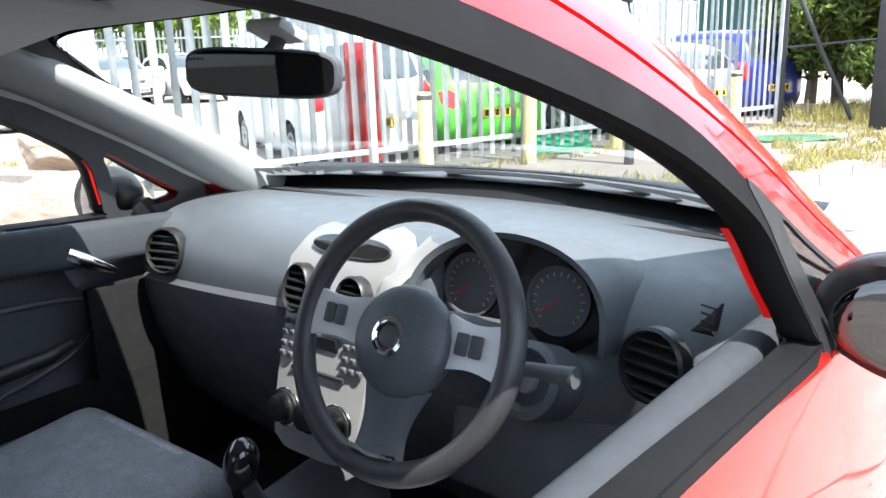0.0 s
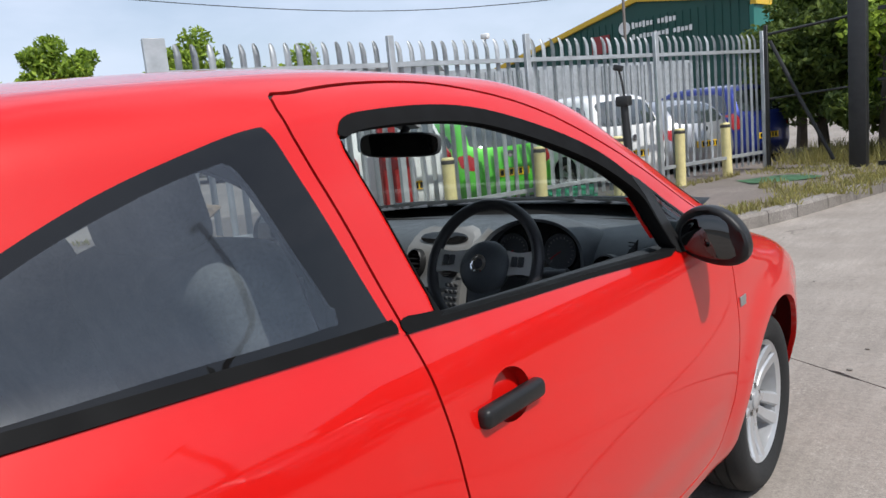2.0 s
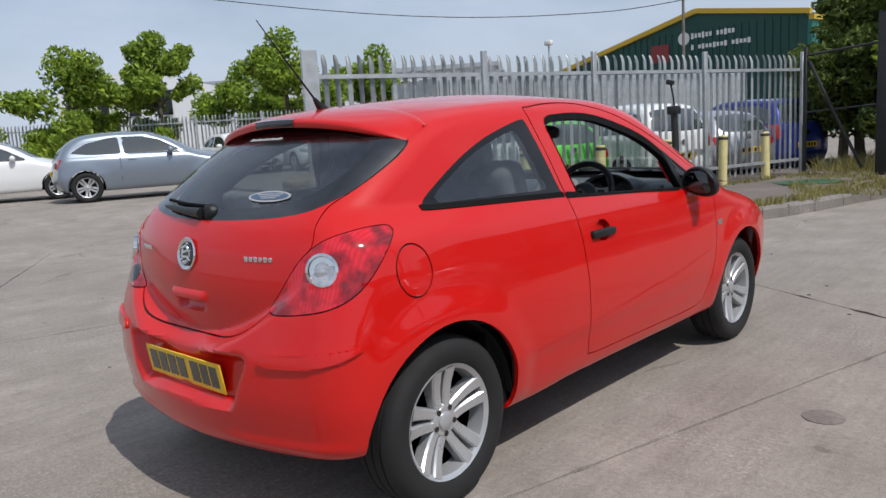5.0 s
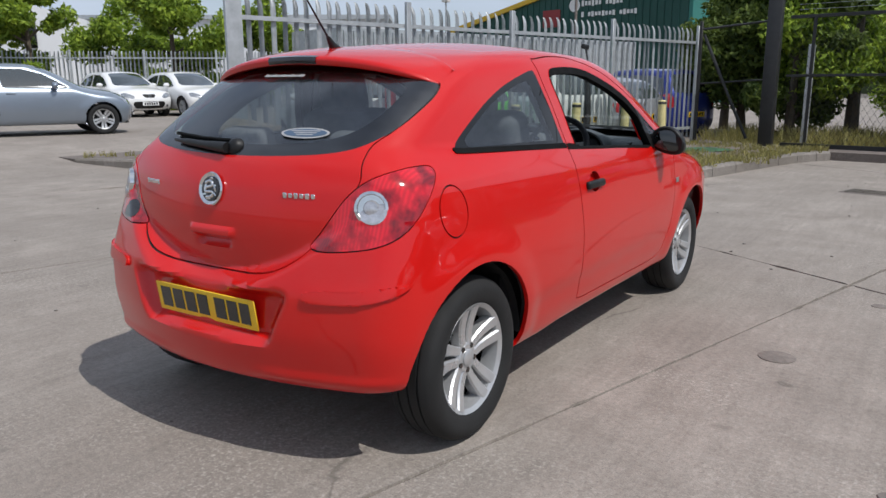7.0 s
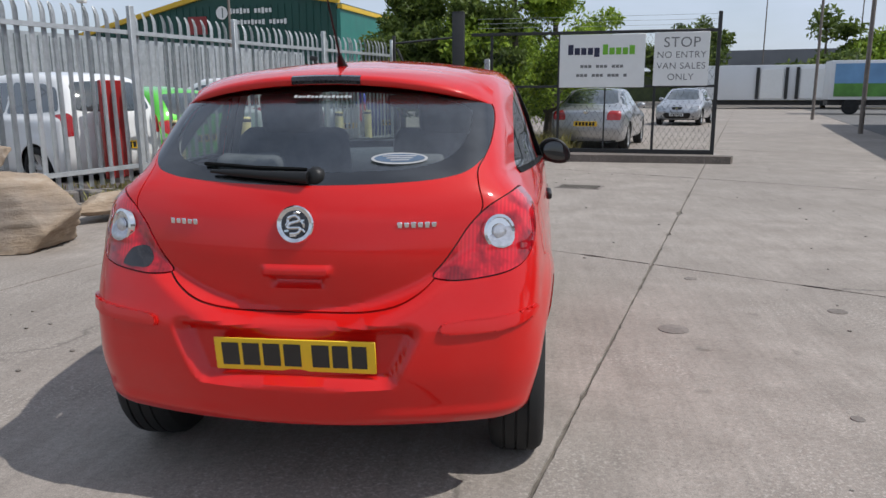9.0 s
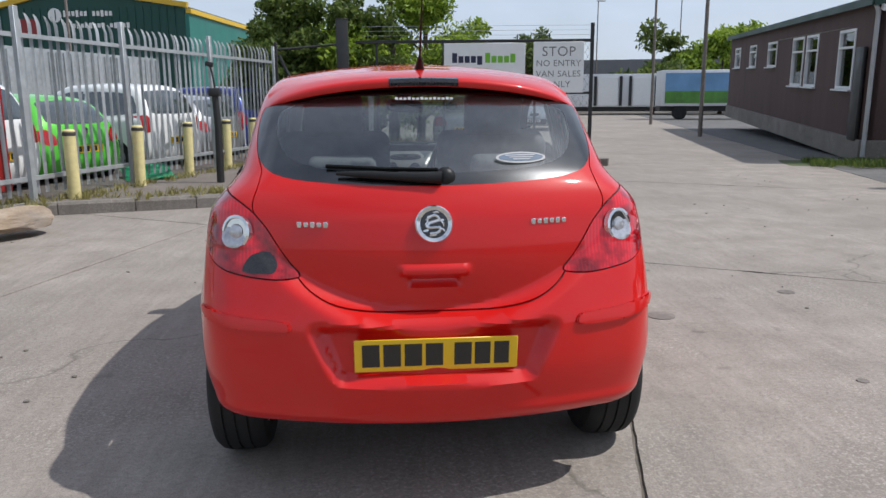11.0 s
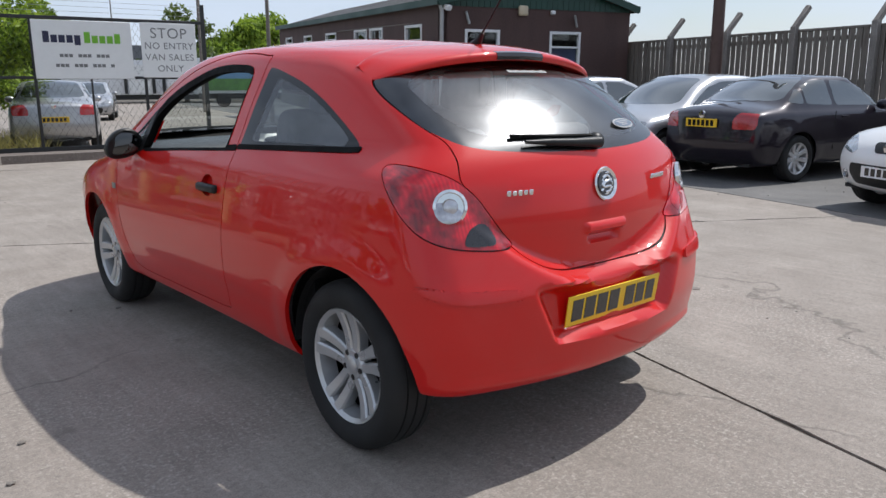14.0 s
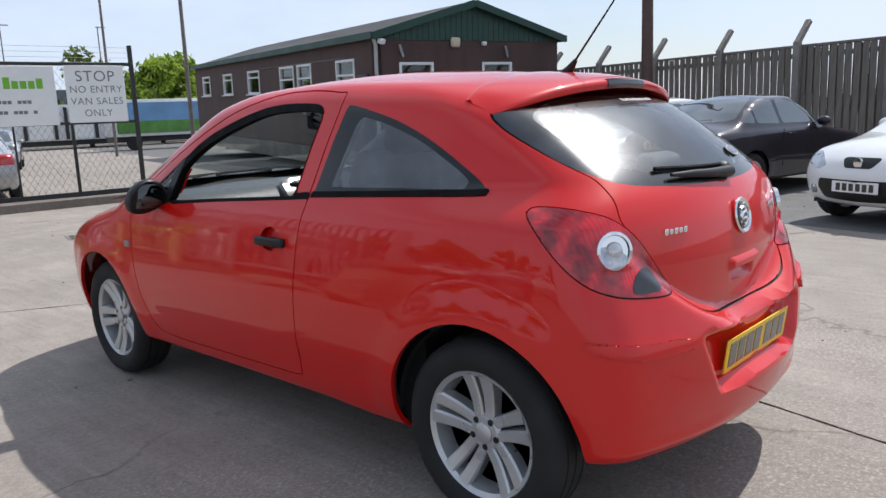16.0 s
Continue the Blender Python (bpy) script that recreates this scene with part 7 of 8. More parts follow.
def soften(poly, by=0.05):
    """An outline with its corners rounded off."""
    out = []
    p = np.array(poly)
    for k in range(len(p)):
        a, b, c = p[k - 1], p[k], p[(k + 1) % len(p)]
        ka, kc = min(0.4, by / np.linalg.norm(a - b)), min(0.4, by / np.linalg.norm(c - b))
        q, r = b + (a - b) * ka, b + (c - b) * kc
        out += [tuple(q), tuple(b * 0.5 + (q + r) * 0.25), tuple(r)]
    return out


def parked_car(name, label, at, paint, roof, rear, nose, half=0.86, base=2.55, belt=0.93, side=(), back=(), front=(), tail=(), head=(), wheel=0.31, spokes=5, grille=(), upper=(), plates=("yellow", "white"), bow=0.26):
    """A parked car. roof: heights of the middle line along the car, rear axle at 0; rear, nose: how far it reaches at each height; side, back, front, tail, head: outlines of the glass and lamps."""
    ob = thing(name, label, "car", at)
    roof_f, rear_f, nose_f = line(roof), line(rear), line(nose)
    tops = max(r[1] for r in roof)
    width = line([(0.15, half - 0.12), (0.30, half - 0.035), (0.55, half), (0.75, half - 0.006), (belt - 0.05, half - 0.030), (belt + 0.02, half - 0.080), (tops, half - 0.27)])
    taper = line([(rear[2][1] - 0.2, -0.10), (rear[2][1] + 0.5, -0.03), (0.6, 0.0), (base - 0.2, 0.0), (base + 0.3, -0.02), (nose[2][1] + 0.1, -0.12)])

    def field(x, y, z):
        ax = np.abs(x)
        w = width(z) + taper(y)
        for yc in (0.0, base):
            r = np.hypot(y - yc, z - wheel)
            w = w + 0.015 * step((r - 0.28) / 0.06) * step((0.52 - r) / 0.14)
        f = smax(ax - w, (rear_f(z) + bow * ax ** 2 - y) * 0.85, 0.09)
        f = smax(f, (z - roof_f(y + 0.15 * ax ** 2 * np.sign(y - base / 2)) + 0.14 * ax ** 2) * 0.92, 0.065)
        f = smax(f, y - nose_f(z) + 0.34 * ax ** 2, 0.10)
        return smax(f, 0.22 - z, 0.04)

    y0, y1 = rear[2][1], nose[2][1]
    mid, reach = (y0 + y1) / 2, (y1 - y0) / 2
    sk = shell(field, (0, mid, 0.75), (0.95, reach * 1.05, 0.72), (0.38, reach * 0.66, (0.34, 0.06)), (np.linspace(0, 1, 15), np.linspace(-1, 1, 58), np.linspace(-1, 1, 26)))
    c = Cutter(sk)
    for poly in side:
        c.panel("side_glass", soften(poly), Y, Z, X)
    for poly, tag, axis in ((back, "rear_glass", -Y), (front, "windscreen", Y), (tail, "tail", -Y), (head, "head", Y), (grille, "grille", Y), (upper, "upper_grille", Y)):
        if poly:
            line2 = soften(poly, 0.03)
            c.panel(tag, line2, X, Z, axis)
    for yc in (0.0, base):
        c.panel("opening", [(yc + (wheel + 0.045) * math.cos(a), wheel + (wheel + 0.045) * math.sin(a)) for a in np.linspace(0, 2 * math.pi, 24, endpoint=False)], Y, Z, X)
    part("body", c.take("body", 0.015), paint, ob, "", 45)
    for tag, mat, name2 in (("side_glass", "car_glass", "side_window"), ("tail", "tail_lens", "tail_lamp"), ("head", "head_lens", "headlamp")):
        if tag in c.names:
            for where in ("right", "left"):
                part(name2, c.take(tag, 0.008, 0.002, where), M[mat], ob)
    for tag, mat in (("rear_glass", "car_glass"), ("windscreen", "car_glass"), ("grille", "trim"), ("upper_grille", "trim")):
        if tag in c.names:
            part(tag, c.take(tag, 0.008, 0.002), M[mat], ob)
    sk.free()
    for yc in (0.0, base):
        for s in (1, -1):
            w = make_wheel(ob, pose(s * (half - 0.115), yc, wheel, 0, 90 * s, 0), spokes, wheel, wheel - 0.105, None, spokes == 5, 0.19, 28)
            bm = bmesh.new()
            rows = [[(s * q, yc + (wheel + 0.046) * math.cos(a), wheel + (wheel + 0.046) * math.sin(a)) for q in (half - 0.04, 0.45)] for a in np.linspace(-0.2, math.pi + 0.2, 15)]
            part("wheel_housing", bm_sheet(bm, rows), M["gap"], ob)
            # door mirror
        for s in (1, -1):
            if yc:
                bm = bmesh.new()
                bmesh.ops.create_uvsphere(bm, u_segments=12, v_segments=8, radius=1.0, matrix=Matrix.Translation((s * (half + 0.03), base - 0.86, belt + 0.06)) @ Matrix.Diagonal((0.105, 0.065, 0.07, 1)))
                part("door_mirror", bm, paint, ob)
    part("underbody", box((half * 1.5, (y1 - y0) * 0.9, 0.04), pose(0, mid, 0.235)), M["gap"], ob)
    for s in (1, -1):
        yh = base * 0.36
        part("door_handle", box((0.03, 0.16, 0.03), pose(s * (half - 0.018), yh, belt - 0.09), 0.008), paint, ob)
        part("door_gap", box((0.006, 0.008, belt - 0.42), pose(s * (half + 0.001 - 0.006), base * 0.30 - 0.08, (belt + 0.40) / 2)), M["gap"], ob)
    if plates[0]:
        z = 0.62 if len(plates) < 3 else plates[2]
        pl = part("rear_plate", box((0.52, 0.012, 0.11), pose(0, float(rear_f(z)) - 0.006, z), 0.002, 1), M["plate"], ob, "yellow plate with dark bars")
        for k in range(6):
            part("plate_bar", box((0.05, 0.004, 0.075), pose(-0.19 + 0.075 * k, float(rear_f(z)) - 0.013, z)), M["gloss_black"], pl)
    if plates[1]:
        pl = part("front_plate", box((0.52, 0.012, 0.11), pose(0, float(nose_f(0.42)) + 0.004, 0.42), 0.002, 1), M["white_plate"], ob, "white plate with dark bars")
        for k in range(6):
            part("plate_bar", box((0.05, 0.004, 0.075), pose(-0.19 + 0.075 * k, float(nose_f(0.42)) + 0.011, 0.42)), M["gloss_black"], pl)
        for s in (1, -1):
            part("fog_lamp", bm_lathe(bmesh.new(), [(0.055, -0.02), (0.055, 0.008), (0.042, 0.010), (0.038, 0.0), (0, 0.002)], pose(s * 0.60, float(nose_f(0.37)) - 0.34 * 0.36, 0.37, -90, 0, -22 * s), 18), M["head_lens"], ob)
    part("badge", bm_lathe(bmesh.new(), [(0.05, -0.01), (0.05, 0.01), (0, 0.014)], pose(0, float(rear_f(0.88)) - 0.01, 0.88, 90, 0, 0), 16), M["chrome"], ob)
    part("badge", bm_lathe(bmesh.new(), [(0.05, -0.01), (0.05, 0.01), (0, 0.014)], pose(0, float(nose_f(0.66)) + 0.01, 0.66, -90, 0, 0), 16), M["chrome"], ob)
    return ob


def both(half):
    """A symmetric outline from its right half, given from the middle bottom round to the middle top."""
    return half + [(-x, z) for x, z in half[::-1] if x > 1e-6]


def heading(x, y, d, z=0.0):
    """The pose of a car with its rear axle at a place, facing d."""
    return pose(x, y, z, 0, 0, math.degrees(math.atan2(d[1], d[0])) - 90)


HATCH = dict(
    roof=[(-0.75, 1.0), (-0.45, 1.25), (-0.1, 1.38), (0.6, 1.44), (1.2, 1.43), (1.6, 1.33), (2.3, 0.98), (2.45, 0.94), (3.0, 0.84), (3.25, 0.70), (3.5, 0.5)],
    rear=[(0.2, -0.50), (0.35, -0.62), (0.5, -0.66), (0.7, -0.64), (0.9, -0.58), (1.1, -0.46), (1.3, -0.22), (1.45, 0.1)],
    nose=[(0.2, 3.15), (0.35, 3.24), (0.5, 3.27), (0.65, 3.22), (0.8, 3.05), (0.95, 2.7)],
    side=[[(-0.25, 1.02), (0.05, 1.20), (0.5, 1.30), (0.68, 1.32), (0.72, 0.96), (0.1, 0.97)], [(0.78, 0.955), (0.75, 1.32), (1.15, 1.31), (1.5, 1.22), (1.95, 0.96), (1.9, 0.93), (1.3, 0.94)]],
    back=both([(0.0, 0.98), (0.45, 0.99), (0.56, 1.03), (0.50, 1.28), (0.42, 1.31), (0.0, 1.33)]),
    front=both([(0.0, 0.97), (0.55, 0.98), (0.62, 1.02), (0.50, 1.33), (0.42, 1.36), (0.0, 1.38)]),
    tail=[(0.50, 0.70), (0.60, 0.68), (0.74, 0.74), (0.75, 0.90), (0.60, 0.92), (0.50, 0.82)],
    head=[(0.42, 0.625), (0.50, 0.575), (0.78, 0.63), (0.79, 0.73), (0.66, 0.755), (0.52, 0.70)],
    grille=both([(0.0, 0.27), (0.44, 0.28), (0.52, 0.40), (0.48, 0.49), (0.0, 0.49)]),
    upper=both([(0.0, 0.605), (0.15, 0.605), (0.21, 0.69), (0.19, 0.71), (0.0, 0.71)]),
)
SALOON = dict(
    roof=[(-1.0, 0.93), (-0.6, 1.01), (-0.35, 1.04), (0.05, 1.23), (0.35, 1.355), (0.65, 1.405), (1.1, 1.41), (1.45, 1.33), (2.0, 1.03), (2.2, 0.97), (3.0, 0.86), (3.25, 0.76), (3.5, 0.5)],
    rear=[(0.2, -0.75), (0.35, -0.88), (0.5, -0.93), (0.7, -0.92), (0.88, -0.90), (0.98, -0.80), (1.1, -0.5), (1.3, 0.1), (1.45, 0.5)],
    nose=[(0.2, 3.20), (0.35, 3.30), (0.5, 3.34), (0.65, 3.30), (0.8, 3.15), (0.95, 2.8)],
    side=[[(-0.12, 1.03), (0.16, 1.22), (0.16, 1.01)], [(0.20, 1.01), (0.20, 1.235), (0.42, 1.315), (0.70, 1.325), (0.74, 0.99)], [(0.81, 0.99), (0.78, 1.325), (1.10, 1.31), (1.38, 1.24), (1.80, 1.0), (1.78, 0.98)]],
    back=both([(0.0, 1.04), (0.52, 1.05), (0.60, 1.08), (0.50, 1.32), (0.42, 1.36), (0.0, 1.38)]),
    front=both([(0.0, 1.02), (0.55, 1.03), (0.62, 1.06), (0.50, 1.34), (0.42, 1.37), (0.0, 1.39)]),
    tail=[(0.46, 0.70), (0.74, 0.70), (0.76, 0.78), (0.74, 0.90), (0.52, 0.91), (0.46, 0.82)],
    head=[(0.36, 0.60), (0.50, 0.57), (0.72, 0.62), (0.74, 0.74), (0.60, 0.77), (0.40, 0.72)],
    grille=both([(0.0, 0.28), (0.42, 0.29), (0.52, 0.34), (0.46, 0.42), (0.0, 0.43)]),
)
TALL = dict(HATCH,
    roof=[(-0.80, 1.2), (-0.6, 1.50), (-0.2, 1.60), (0.6, 1.64), (1.2, 1.62), (1.6, 1.50), (2.3, 1.10), (2.45, 1.05), (3.0, 0.95), (3.25, 0.80), (3.5, 0.55)],
    rear=[(0.2, -0.60), (0.35, -0.70), (0.5, -0.74), (0.7, -0.74), (1.0, -0.72), (1.2, -0.64), (1.4, -0.52), (1.62, -0.30)],
    side=[[(-0.45, 1.10), (-0.30, 1.40), (0.0, 1.46), (0.68, 1.48), (0.72, 1.05), (0.1, 1.06)], [(0.78, 1.045), (0.75, 1.48), (1.15, 1.47), (1.5, 1.36), (2.0, 1.06), (1.95, 1.02), (1.3, 1.03)]],
    back=both([(0.0, 1.08), (0.48, 1.09), (0.58, 1.12), (0.52, 1.44), (0.44, 1.48), (0.0, 1.50)]),
    front=both([(0.0, 1.10), (0.55, 1.11), (0.62, 1.14), (0.52, 1.48), (0.44, 1.52), (0.0, 1.54)]),
    tail=[(0.60, 0.78), (0.72, 0.76), (0.76, 0.82), (0.75, 1.05), (0.66, 1.08), (0.60, 0.98)], belt=1.02)
SILVER, WHITE = parked_paint("silver_car_paint", (0.42, 0.43, 0.45), 0.7), parked_paint("white_car_paint", (0.72, 0.72, 0.71), 0.0)
BLUEGREY = parked_paint("blue_grey_car_paint", (0.25, 0.29, 0.34), 0.6)
PLUM = parked_paint("dark_plum_car_paint", (0.014, 0.010, 0.017), 0.3)
LIME = parked_paint("lime_green_car_paint", (0.10, 0.50, 0.05), 0.1)
BLUE = parked_paint("blue_car_paint", (0.02, 0.035, 0.20), 0.3)
BLACK = parked_paint("black_car_paint", (0.010, 0.010, 0.011), 0.2)
RED = parked_paint("dull_red_car_paint", (0.30, 0.02, 0.02), 0.1)
CH = (CROSS.x, CROSS.y)
BC = (-CROSS.x, -CROSS.y)
parked_car("saloon_car", "dark plum four-door saloon parked tail outwards by the timber fence", heading(8.04, 3.21, (0.982, -0.191)), PLUM, **SALOON, spokes=9, plates=("yellow", "white", 0.77))
parked_car("hatchback_car", "white hatchback with a dark lower grille parked nose outwards", heading(8.77, -0.75, (-0.906, 0.423)), WHITE, **HATCH, plates=("", "white"))
parked_car("hatchback_car", "silver three-door hatchback parked nose outwards beside the saloon", heading(10.27, 4.70, (-0.990, 0.139)), SILVER, **HATCH, plates=("", "white"))
parked_car("hatchback_car", "silver hatchback parked tail outwards by the brown hut", heading(9.04, 7.70, (0.990, -0.139)), SILVER, **HATCH)
parked_car("saloon_car", "silver four-door saloon parked behind the black gate", heading(2.15, 15.35, (0.25, 0.97)), SILVER, **SALOON)
parked_car("hatchback_car", "silver hatchback facing the gate across the far yard", heading(7.4, 30.6, (-0.35, -0.94)), SILVER, **HATCH, plates=("", "white"))
parked_car("estate_car", "blue-grey metallic hatchback parked broadside on the far yard", heading(-14.2, 5.0, (0.37, 0.93), 0.30), BLUEGREY, **HATCH)
parked_car("hatchback_car", "white hatchback facing the yard from the far row", heading(-22.1, 13.35, (0.97, -0.17), 0.30), WHITE, **HATCH, plates=("", "white"))
parked_car("hatchback_car", "small white hatchback facing the yard from the far row", heading(-20.9, 14.95, (0.97, -0.17), 0.30), WHITE, **HATCH, plates=("", "white"))
parked_car("saloon_car", "black saloon standing in the far row", heading(-26.0, 21.0, (0.97, -0.17), 0.30), BLACK, **SALOON, plates=("", "white"))
parked_car("hatchback_car", "white hatchback in the far row by the trees", heading(-17.6, 3.0, (0.37, 0.93), 0.30), WHITE, **HATCH)
INTO = Vector((-0.90, 0.436, 0)).normalized()
for along_f, paint, style, name, label in ((6.35, WHITE, TALL, "off_road_car", "white tall off-road car behind the palisade fence"), (4.60, LIME, HATCH, "hatchback_car", "lime green hatchback behind the palisade fence"), (2.0, WHITE, TALL, "estate_car", "white estate car behind the palisade fence"), (0.15, SILVER, HATCH, "hatchback_car", "pale silver hatchback behind the palisade fence"), (-1.7, BLUE, TALL, "estate_car", "dark blue tall car behind the palisade fence")):
    p = F0 + FD * along_f + FN * (1.0 if style is TALL else 0.9) + INTO * 0.75
    parked_car(name, label, heading(p.x, p.y, (INTO.x, INTO.y)), paint, **style, plates=("yellow", ""))
panel = thing("red_post_panel", "narrow red board standing behind the fence", "board", pose(-4.85, 7.0, 0, 0, 0, 73))
part("board", box((0.42, 0.06, 1.30), pose(0, 0, 0.85), 0.01, 1), RED, panel)
for x, y, d, pnt in ((-16.0, 27.0, (0.5, -0.86), RED), (-13.4, 28.4, (0.5, -0.86), RED), (19.8, 33.5, (0.95, 0.3), BLUE)):
    parked_car("hatchback_car", "parked car far behind the fences", heading(x, y, d), pnt, **TALL, plates=("", ""))

# ---- trees, weeds and grass ----
def leaf_material(name, lo, hi):
    m = Nodes(name, hi, 0.55, 0.0, Specular_IOR_Level=0.3)
    geo = m.n.new("ShaderNodeNewGeometry")
    c = m.ramp(geo.outputs["Random Per Island"], [(0.0, lo), (0.6, hi), (1.0, (hi[0] * 1.5, hi[1] * 1.35, hi[2] * 1.2))])
    m.to("Base Color", c)
    lucent, both_s = m.n.new("ShaderNodeBsdfTranslucent"), m.n.new("ShaderNodeMixShader")
    m.l.new(c, lucent.inputs["Color"])
    both_s.inputs[0].default_value = 0.40
    m.l.new(m.bsdf.outputs[0], both_s.inputs[1])
    m.l.new(lucent.outputs[0], both_s.inputs[2])
    m.l.new(both_s.outputs[0], m.out.inputs["Surface"])
    return m.mat


M["leaf"] = leaf_material("spring_leaves", (0.08, 0.14, 0.018), (0.27, 0.38, 0.050))
M["leaf_dark"] = leaf_material("dark_leaves", (0.040, 0.065, 0.014), (0.115, 0.165, 0.036))
M["bark"] = plain("bark", (0.09, 0.07, 0.05), 0.9, vary=0.4, scale=12, bump=0.6)
M["grass"] = leaf_material("dry_grass", (0.24, 0.20, 0.09), (0.27, 0.26, 0.09))


def leaf_mesh(name, centres, size, gen, droop=0.0):
    """Many small bent leaves, each of two faces."""
    n = len(centres)
    a = gen.normal(size=(n, 3))
    a /= np.linalg.norm(a, axis=1)[:, None]
    b = np.cross(a, gen.normal(size=(n, 3)))
    b /= np.linalg.norm(b, axis=1)[:, None]
    up = np.cross(a, b)
    s = size * gen.uniform(0.6, 1.4, n)[:, None]
    pts = np.stack([centres - a * s, centres + b * s * 0.42 + up * s * 0.12, centres + a * s, centres - b * s * 0.42 + up * s * 0.12], 1).reshape(-1, 3)
    k = np.arange(n) * 4
    faces = np.concatenate([np.stack([k, k + 1, k + 2], 1), np.stack([k, k + 2, k + 3], 1)])
    me = bpy.data.meshes.new(name)
    me.from_pydata(pts.tolist(), [], faces.tolist())
    return me


def tree(label, at, height, spread, seed, leaves, mat, size=0.085, low=0.25, kind="tree"):
    gen = np.random.default_rng(seed)
    ob = thing(kind, label, kind, Matrix.Translation(at))
    bm = bmesh.new()
    r0 = 0.035 * height ** 0.9
    lean = gen.normal(0, 0.04, 2) * height
    trunk = [(lean[0] * t, lean[1] * t, height * 0.86 * t) for t in np.linspace(0, 1, 7)]
    bm_tube(bm, trunk, [r0 * (1 - 0.85 * t) for t in np.linspace(0, 1, 7)], 8)
    part("trunk", bm, M["bark"], ob)
    clumps = []
    for k in range(14):
        t = gen.uniform(low, 0.85)
        a = gen.uniform(0, 2 * math.pi)
        reach = spread * gen.uniform(0.55, 1.0) * math.sin(math.pi * min(0.93, (t - low * 0.5) / (1 - low * 0.5) * 0.8 + 0.18))
        base_p = np.array((lean[0] * t, lean[1] * t, height * 0.86 * t))
        tip = base_p + np.array((math.cos(a) * reach, math.sin(a) * reach, height * gen.uniform(0.06, 0.20)))
        mid = (base_p + tip) / 2 + np.array((0, 0, height * 0.03))
        bm = bm_tube(bmesh.new(), [tuple(base_p), tuple(mid), tuple(tip)], [r0 * 0.35, r0 * 0.2, r0 * 0.06], 5)
        part("limb", bm, M["bark"], ob)
        for q in (0.55, 0.8, 1.0):
            clumps.append((base_p + (tip - base_p) * q, spread * gen.uniform(0.16, 0.34)))
    clumps.append((np.array((lean[0], lean[1], height * 0.92)), spread * 0.28))
    clumps.append((np.array((lean[0], lean[1], height * 0.80)), spread * 0.36))
    pts = []
    for c, r in clumps:
        n = int(leaves * 1.7 / len(clumps) * (r / (spread * 0.25)) ** 1.5)
        p = gen.normal(size=(n, 3))
        p = p / np.linalg.norm(p, axis=1)[:, None] * (gen.uniform(0, 1, (n, 1)) ** 0.45)
        pts.append(c + p * r * np.array((1, 1, 0.8)))
    me = leaf_mesh("crown", np.concatenate(pts), size, gen)
    me.materials.append(mat)
    crown = new("crown", me)
    crown.parent = ob
    return ob


for k, (x, y, h, sp, n, mat) in enumerate(((0.35, 16.0, 5.2, 2.1, 16000, "leaf"), (-0.75, 15.2, 3.8, 1.4, 8000, "leaf_dark"), (-1.9, 16.2, 3.9, 1.5, 7000, "leaf_dark"), (-2.9, 18.6, 4.2, 1.7, 6000, "leaf_dark"), (1.2, 19.5, 4.6, 2.0, 6000, "leaf"))):
    tree("bright green leafy tree behind the black gate" if mat == "leaf" else "dark scrubby tree behind the mesh fence", (x, y, 0), h, sp, 20 + k, n, M[mat], 0.075, 0.12)
for k, (x, y, h, sp) in enumerate(((-28.0, 10.6, 5.0, 2.5), (-27.6, 13.9, 5.9, 2.0), (-24.6, 18.2, 5.7, 2.5), (-30.5, 6.0, 4.6, 2.4), (-26.5, 25.0, 5.5, 2.6), (-30.5, 20.0, 5.0, 2.4))):
    tree("young green tree along the far boundary", (x, y, 0.28), h, sp, 40 + k, 6500, M["leaf"], 0.13, -0.05)
for k, (x, y, h, sp) in enumerate(((22.5, 58.0, 7.2, 3.8), (27.5, 56.5, 6.6, 3.6), (12.5, 60.0, 6.2, 3.4), (33, 62, 7.5, 4.2), (17, 75, 8.0, 4.2), (6, 66, 6.5, 3.6), (40, 60, 7, 4))):
    tree("green tree at the far end of the yard", (x, y, 0), h, sp, 60 + k, 3600, M["leaf" if k % 2 else "leaf_dark"], 0.24, 0.10)


def tufts(name, label, places, seed, height=0.16, blades=26, mat="grass"):
    """Grass blades in small tufts."""
    gen = np.random.default_rng(seed)
    pts, faces = [], []
    for x, y, z, r in places:
        for _ in range(blades):
            a, d = gen.uniform(0, 2 * math.pi), r * gen.uniform(0, 1) ** 0.6
            bx, by = x + math.cos(a) * d, y + math.sin(a) * d
            h = height * gen.uniform(0.35, 1.2)
            lx, ly = gen.normal(0, 0.45, 2) * h
            w = 0.004 + 0.004 * gen.uniform()
            ca, sa = math.cos(a) * w, math.sin(a) * w
            n = len(pts)
            pts += [(bx - ca, by - sa, z), (bx + ca, by + sa, z), (bx + lx * 0.5 + ca, by + ly * 0.5 + sa, z + h * 0.6), (bx + lx * 0.5 - ca, by + ly * 0.5 - sa, z + h * 0.6), (bx + lx, by + ly, z + h)]
            faces += [(n, n + 1, n + 2, n + 3), (n + 3, n + 2, n + 4)]
    me = bpy.data.meshes.new(name)
    me.from_pydata(pts, [], faces)
    me.materials.append(M[mat])
    return tagged(new(name, me), label, "grass", kind="stuff")


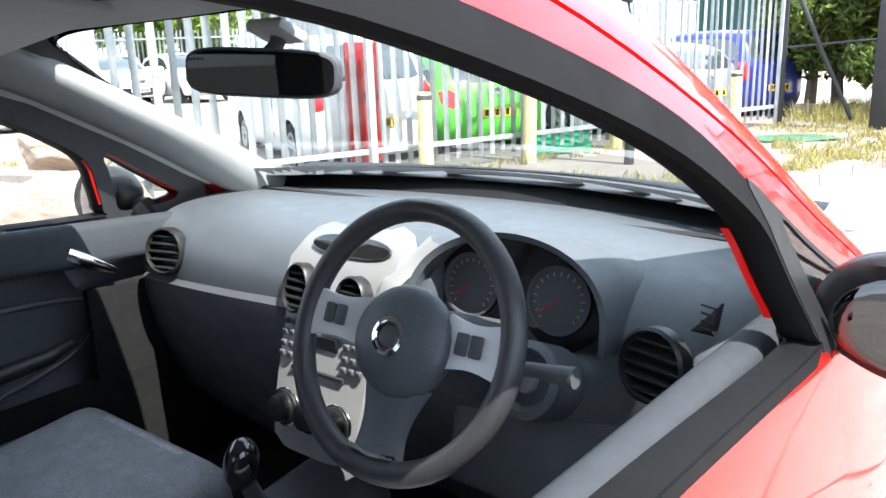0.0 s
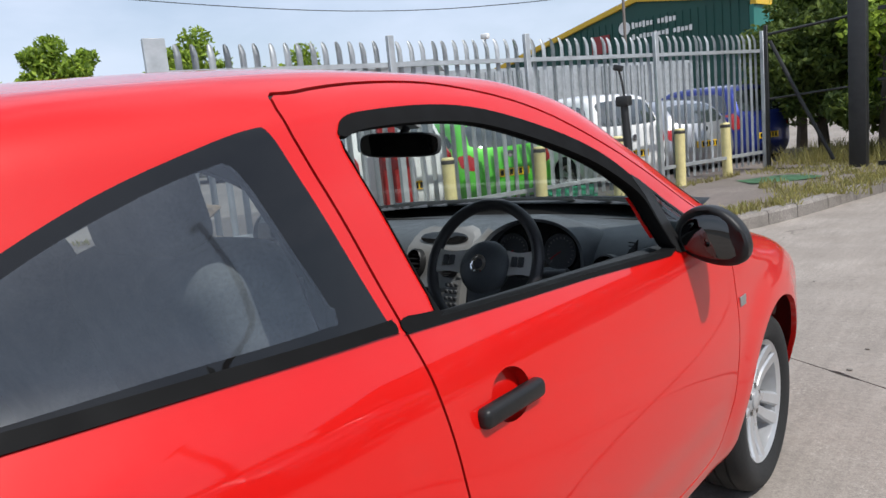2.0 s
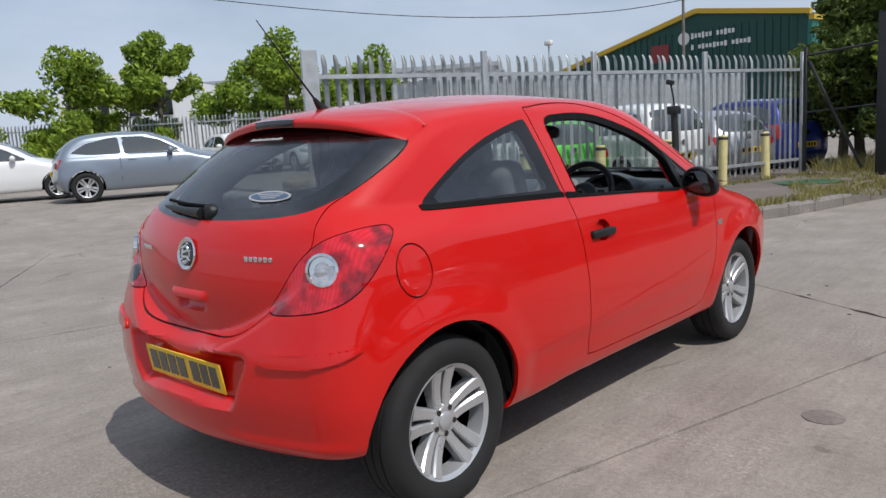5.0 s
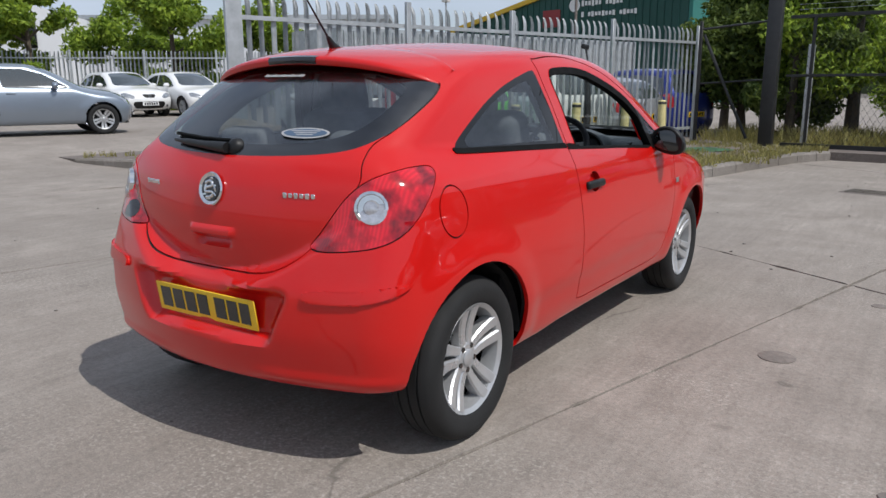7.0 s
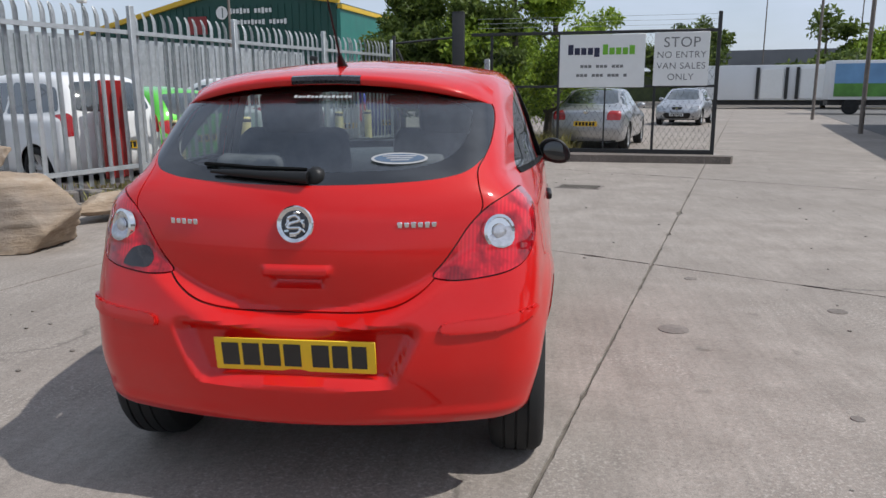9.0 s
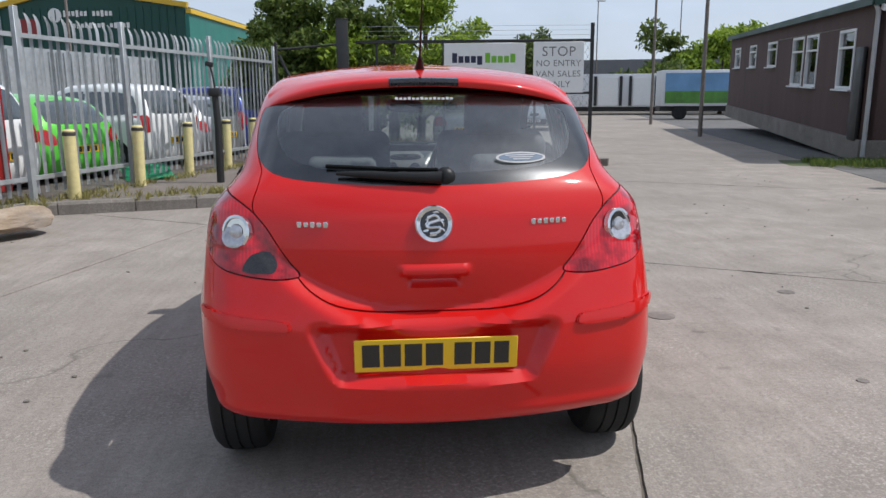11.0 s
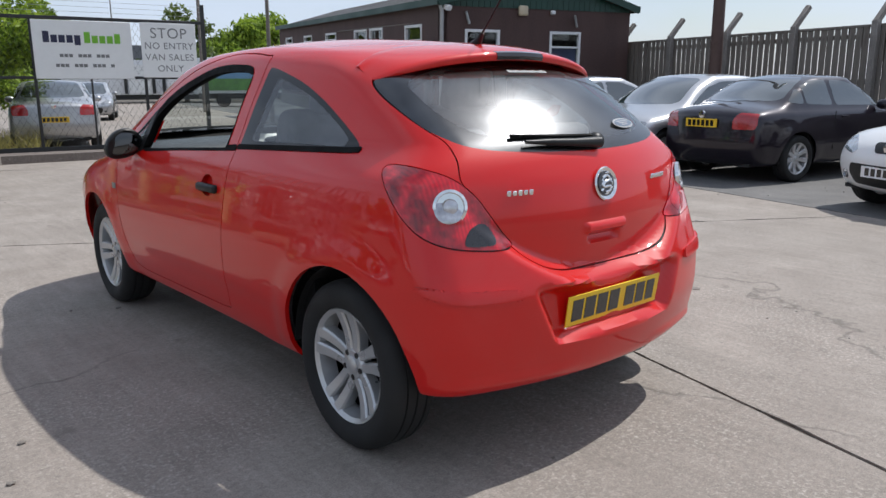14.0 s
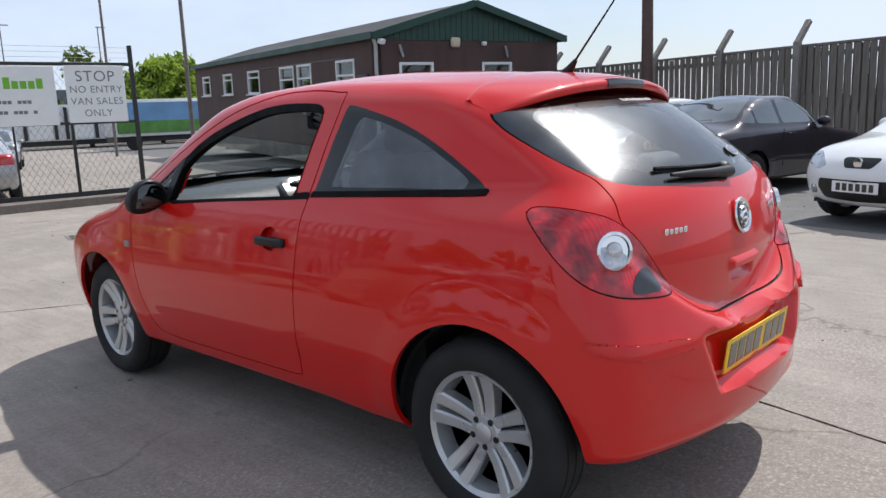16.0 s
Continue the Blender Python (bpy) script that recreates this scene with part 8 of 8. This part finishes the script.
gen = np.random.default_rng(9)
spots = []
for k in range(0, len(edge), 1):
    for _ in range(4):
        if gen.uniform() < 0.55:
            d = gen.uniform(0.05, 0.5)
            spots.append((edge[k][0] - d * gen.uniform(0.2, 1), edge[k][1] + d + gen.uniform(-0.2, 0.2), PAVE - 0.015, 0.10))
for _ in range(170):
    spots.append((gen.uniform(-2.1, 0.2), gen.uniform(12.2, 14.6), 0.10, 0.16))
for _ in range(60):
    spots.append((gen.uniform(-1.6, -0.1), gen.uniform(9.5, 12.2), PAVE - 0.02, 0.10))
for s in np.linspace(0, 9.5, 60):
    p = F0 + FD * float(s + gen.uniform(-0.1, 0.1)) - FN * float(gen.uniform(0.0, 0.25))
    spots.append((p.x, p.y, PAVE - 0.02, 0.08))
tufts("roadside_weeds", "dry yellow-green weeds along the kerb and fences", spots, 3, 0.10, 20)
spots = [(gen.uniform(-2.2, 1.6), gen.uniform(13.6, 16.5), 0.0, 0.22) for _ in range(160)]
tufts("long_grass", "long dry grass under the trees behind the gate", spots, 4, 0.42, 30)
tufts("ledge_weeds", "small weeds at the foot of the gate ledge", [(2.25 + GD.x * s, 12.35 + GD.y * s, 0.0, 0.07) for s in gen.uniform(-2.2, 2.2, 14)], 5, 0.12)
spots = []
for _ in range(150):
    p = hut_m @ Vector((gen.uniform(-1.3, 2.6), gen.uniform(-1.7, -0.35), 0))
    spots.append((p.x, p.y, 0.03, 0.16))
tufts("lawn_strip", "short green grass strip in front of the hut", spots, 6, 0.11, 40, "leaf_dark")
bm = bm_prism(bmesh.new(), [(-1.6, -1.9), (3.0, -1.75), (3.0, -0.08), (-1.6, -0.08)], 0.05, hut_m @ pose(0, 0, -0.015), 0.02)
tagged(part("grass_bed", bm, plain("turf", (0.075, 0.095, 0.03), 0.95, vary=0.6, scale=8, bump=0.6)), "low grass bed before the hut", "grass bed", kind="structure")
# litter and small stones on the yard
gen = np.random.default_rng(12)
bm = bmesh.new()
for _ in range(240):
    x, y = gen.uniform(-6, 9), gen.uniform(-2.5, 11)
    s = gen.uniform(0.004, 0.013)
    bmesh.ops.create_icosphere(bm, subdivisions=1, radius=s, matrix=Matrix.Translation((x, y, s * 0.4)) @ Matrix.Diagonal((1.3, 1, 0.6, 1)))
tagged(part("loose_grit", bm, M["kerb"]), "loose grit and small stones on the concrete", "grit", kind="stuff")
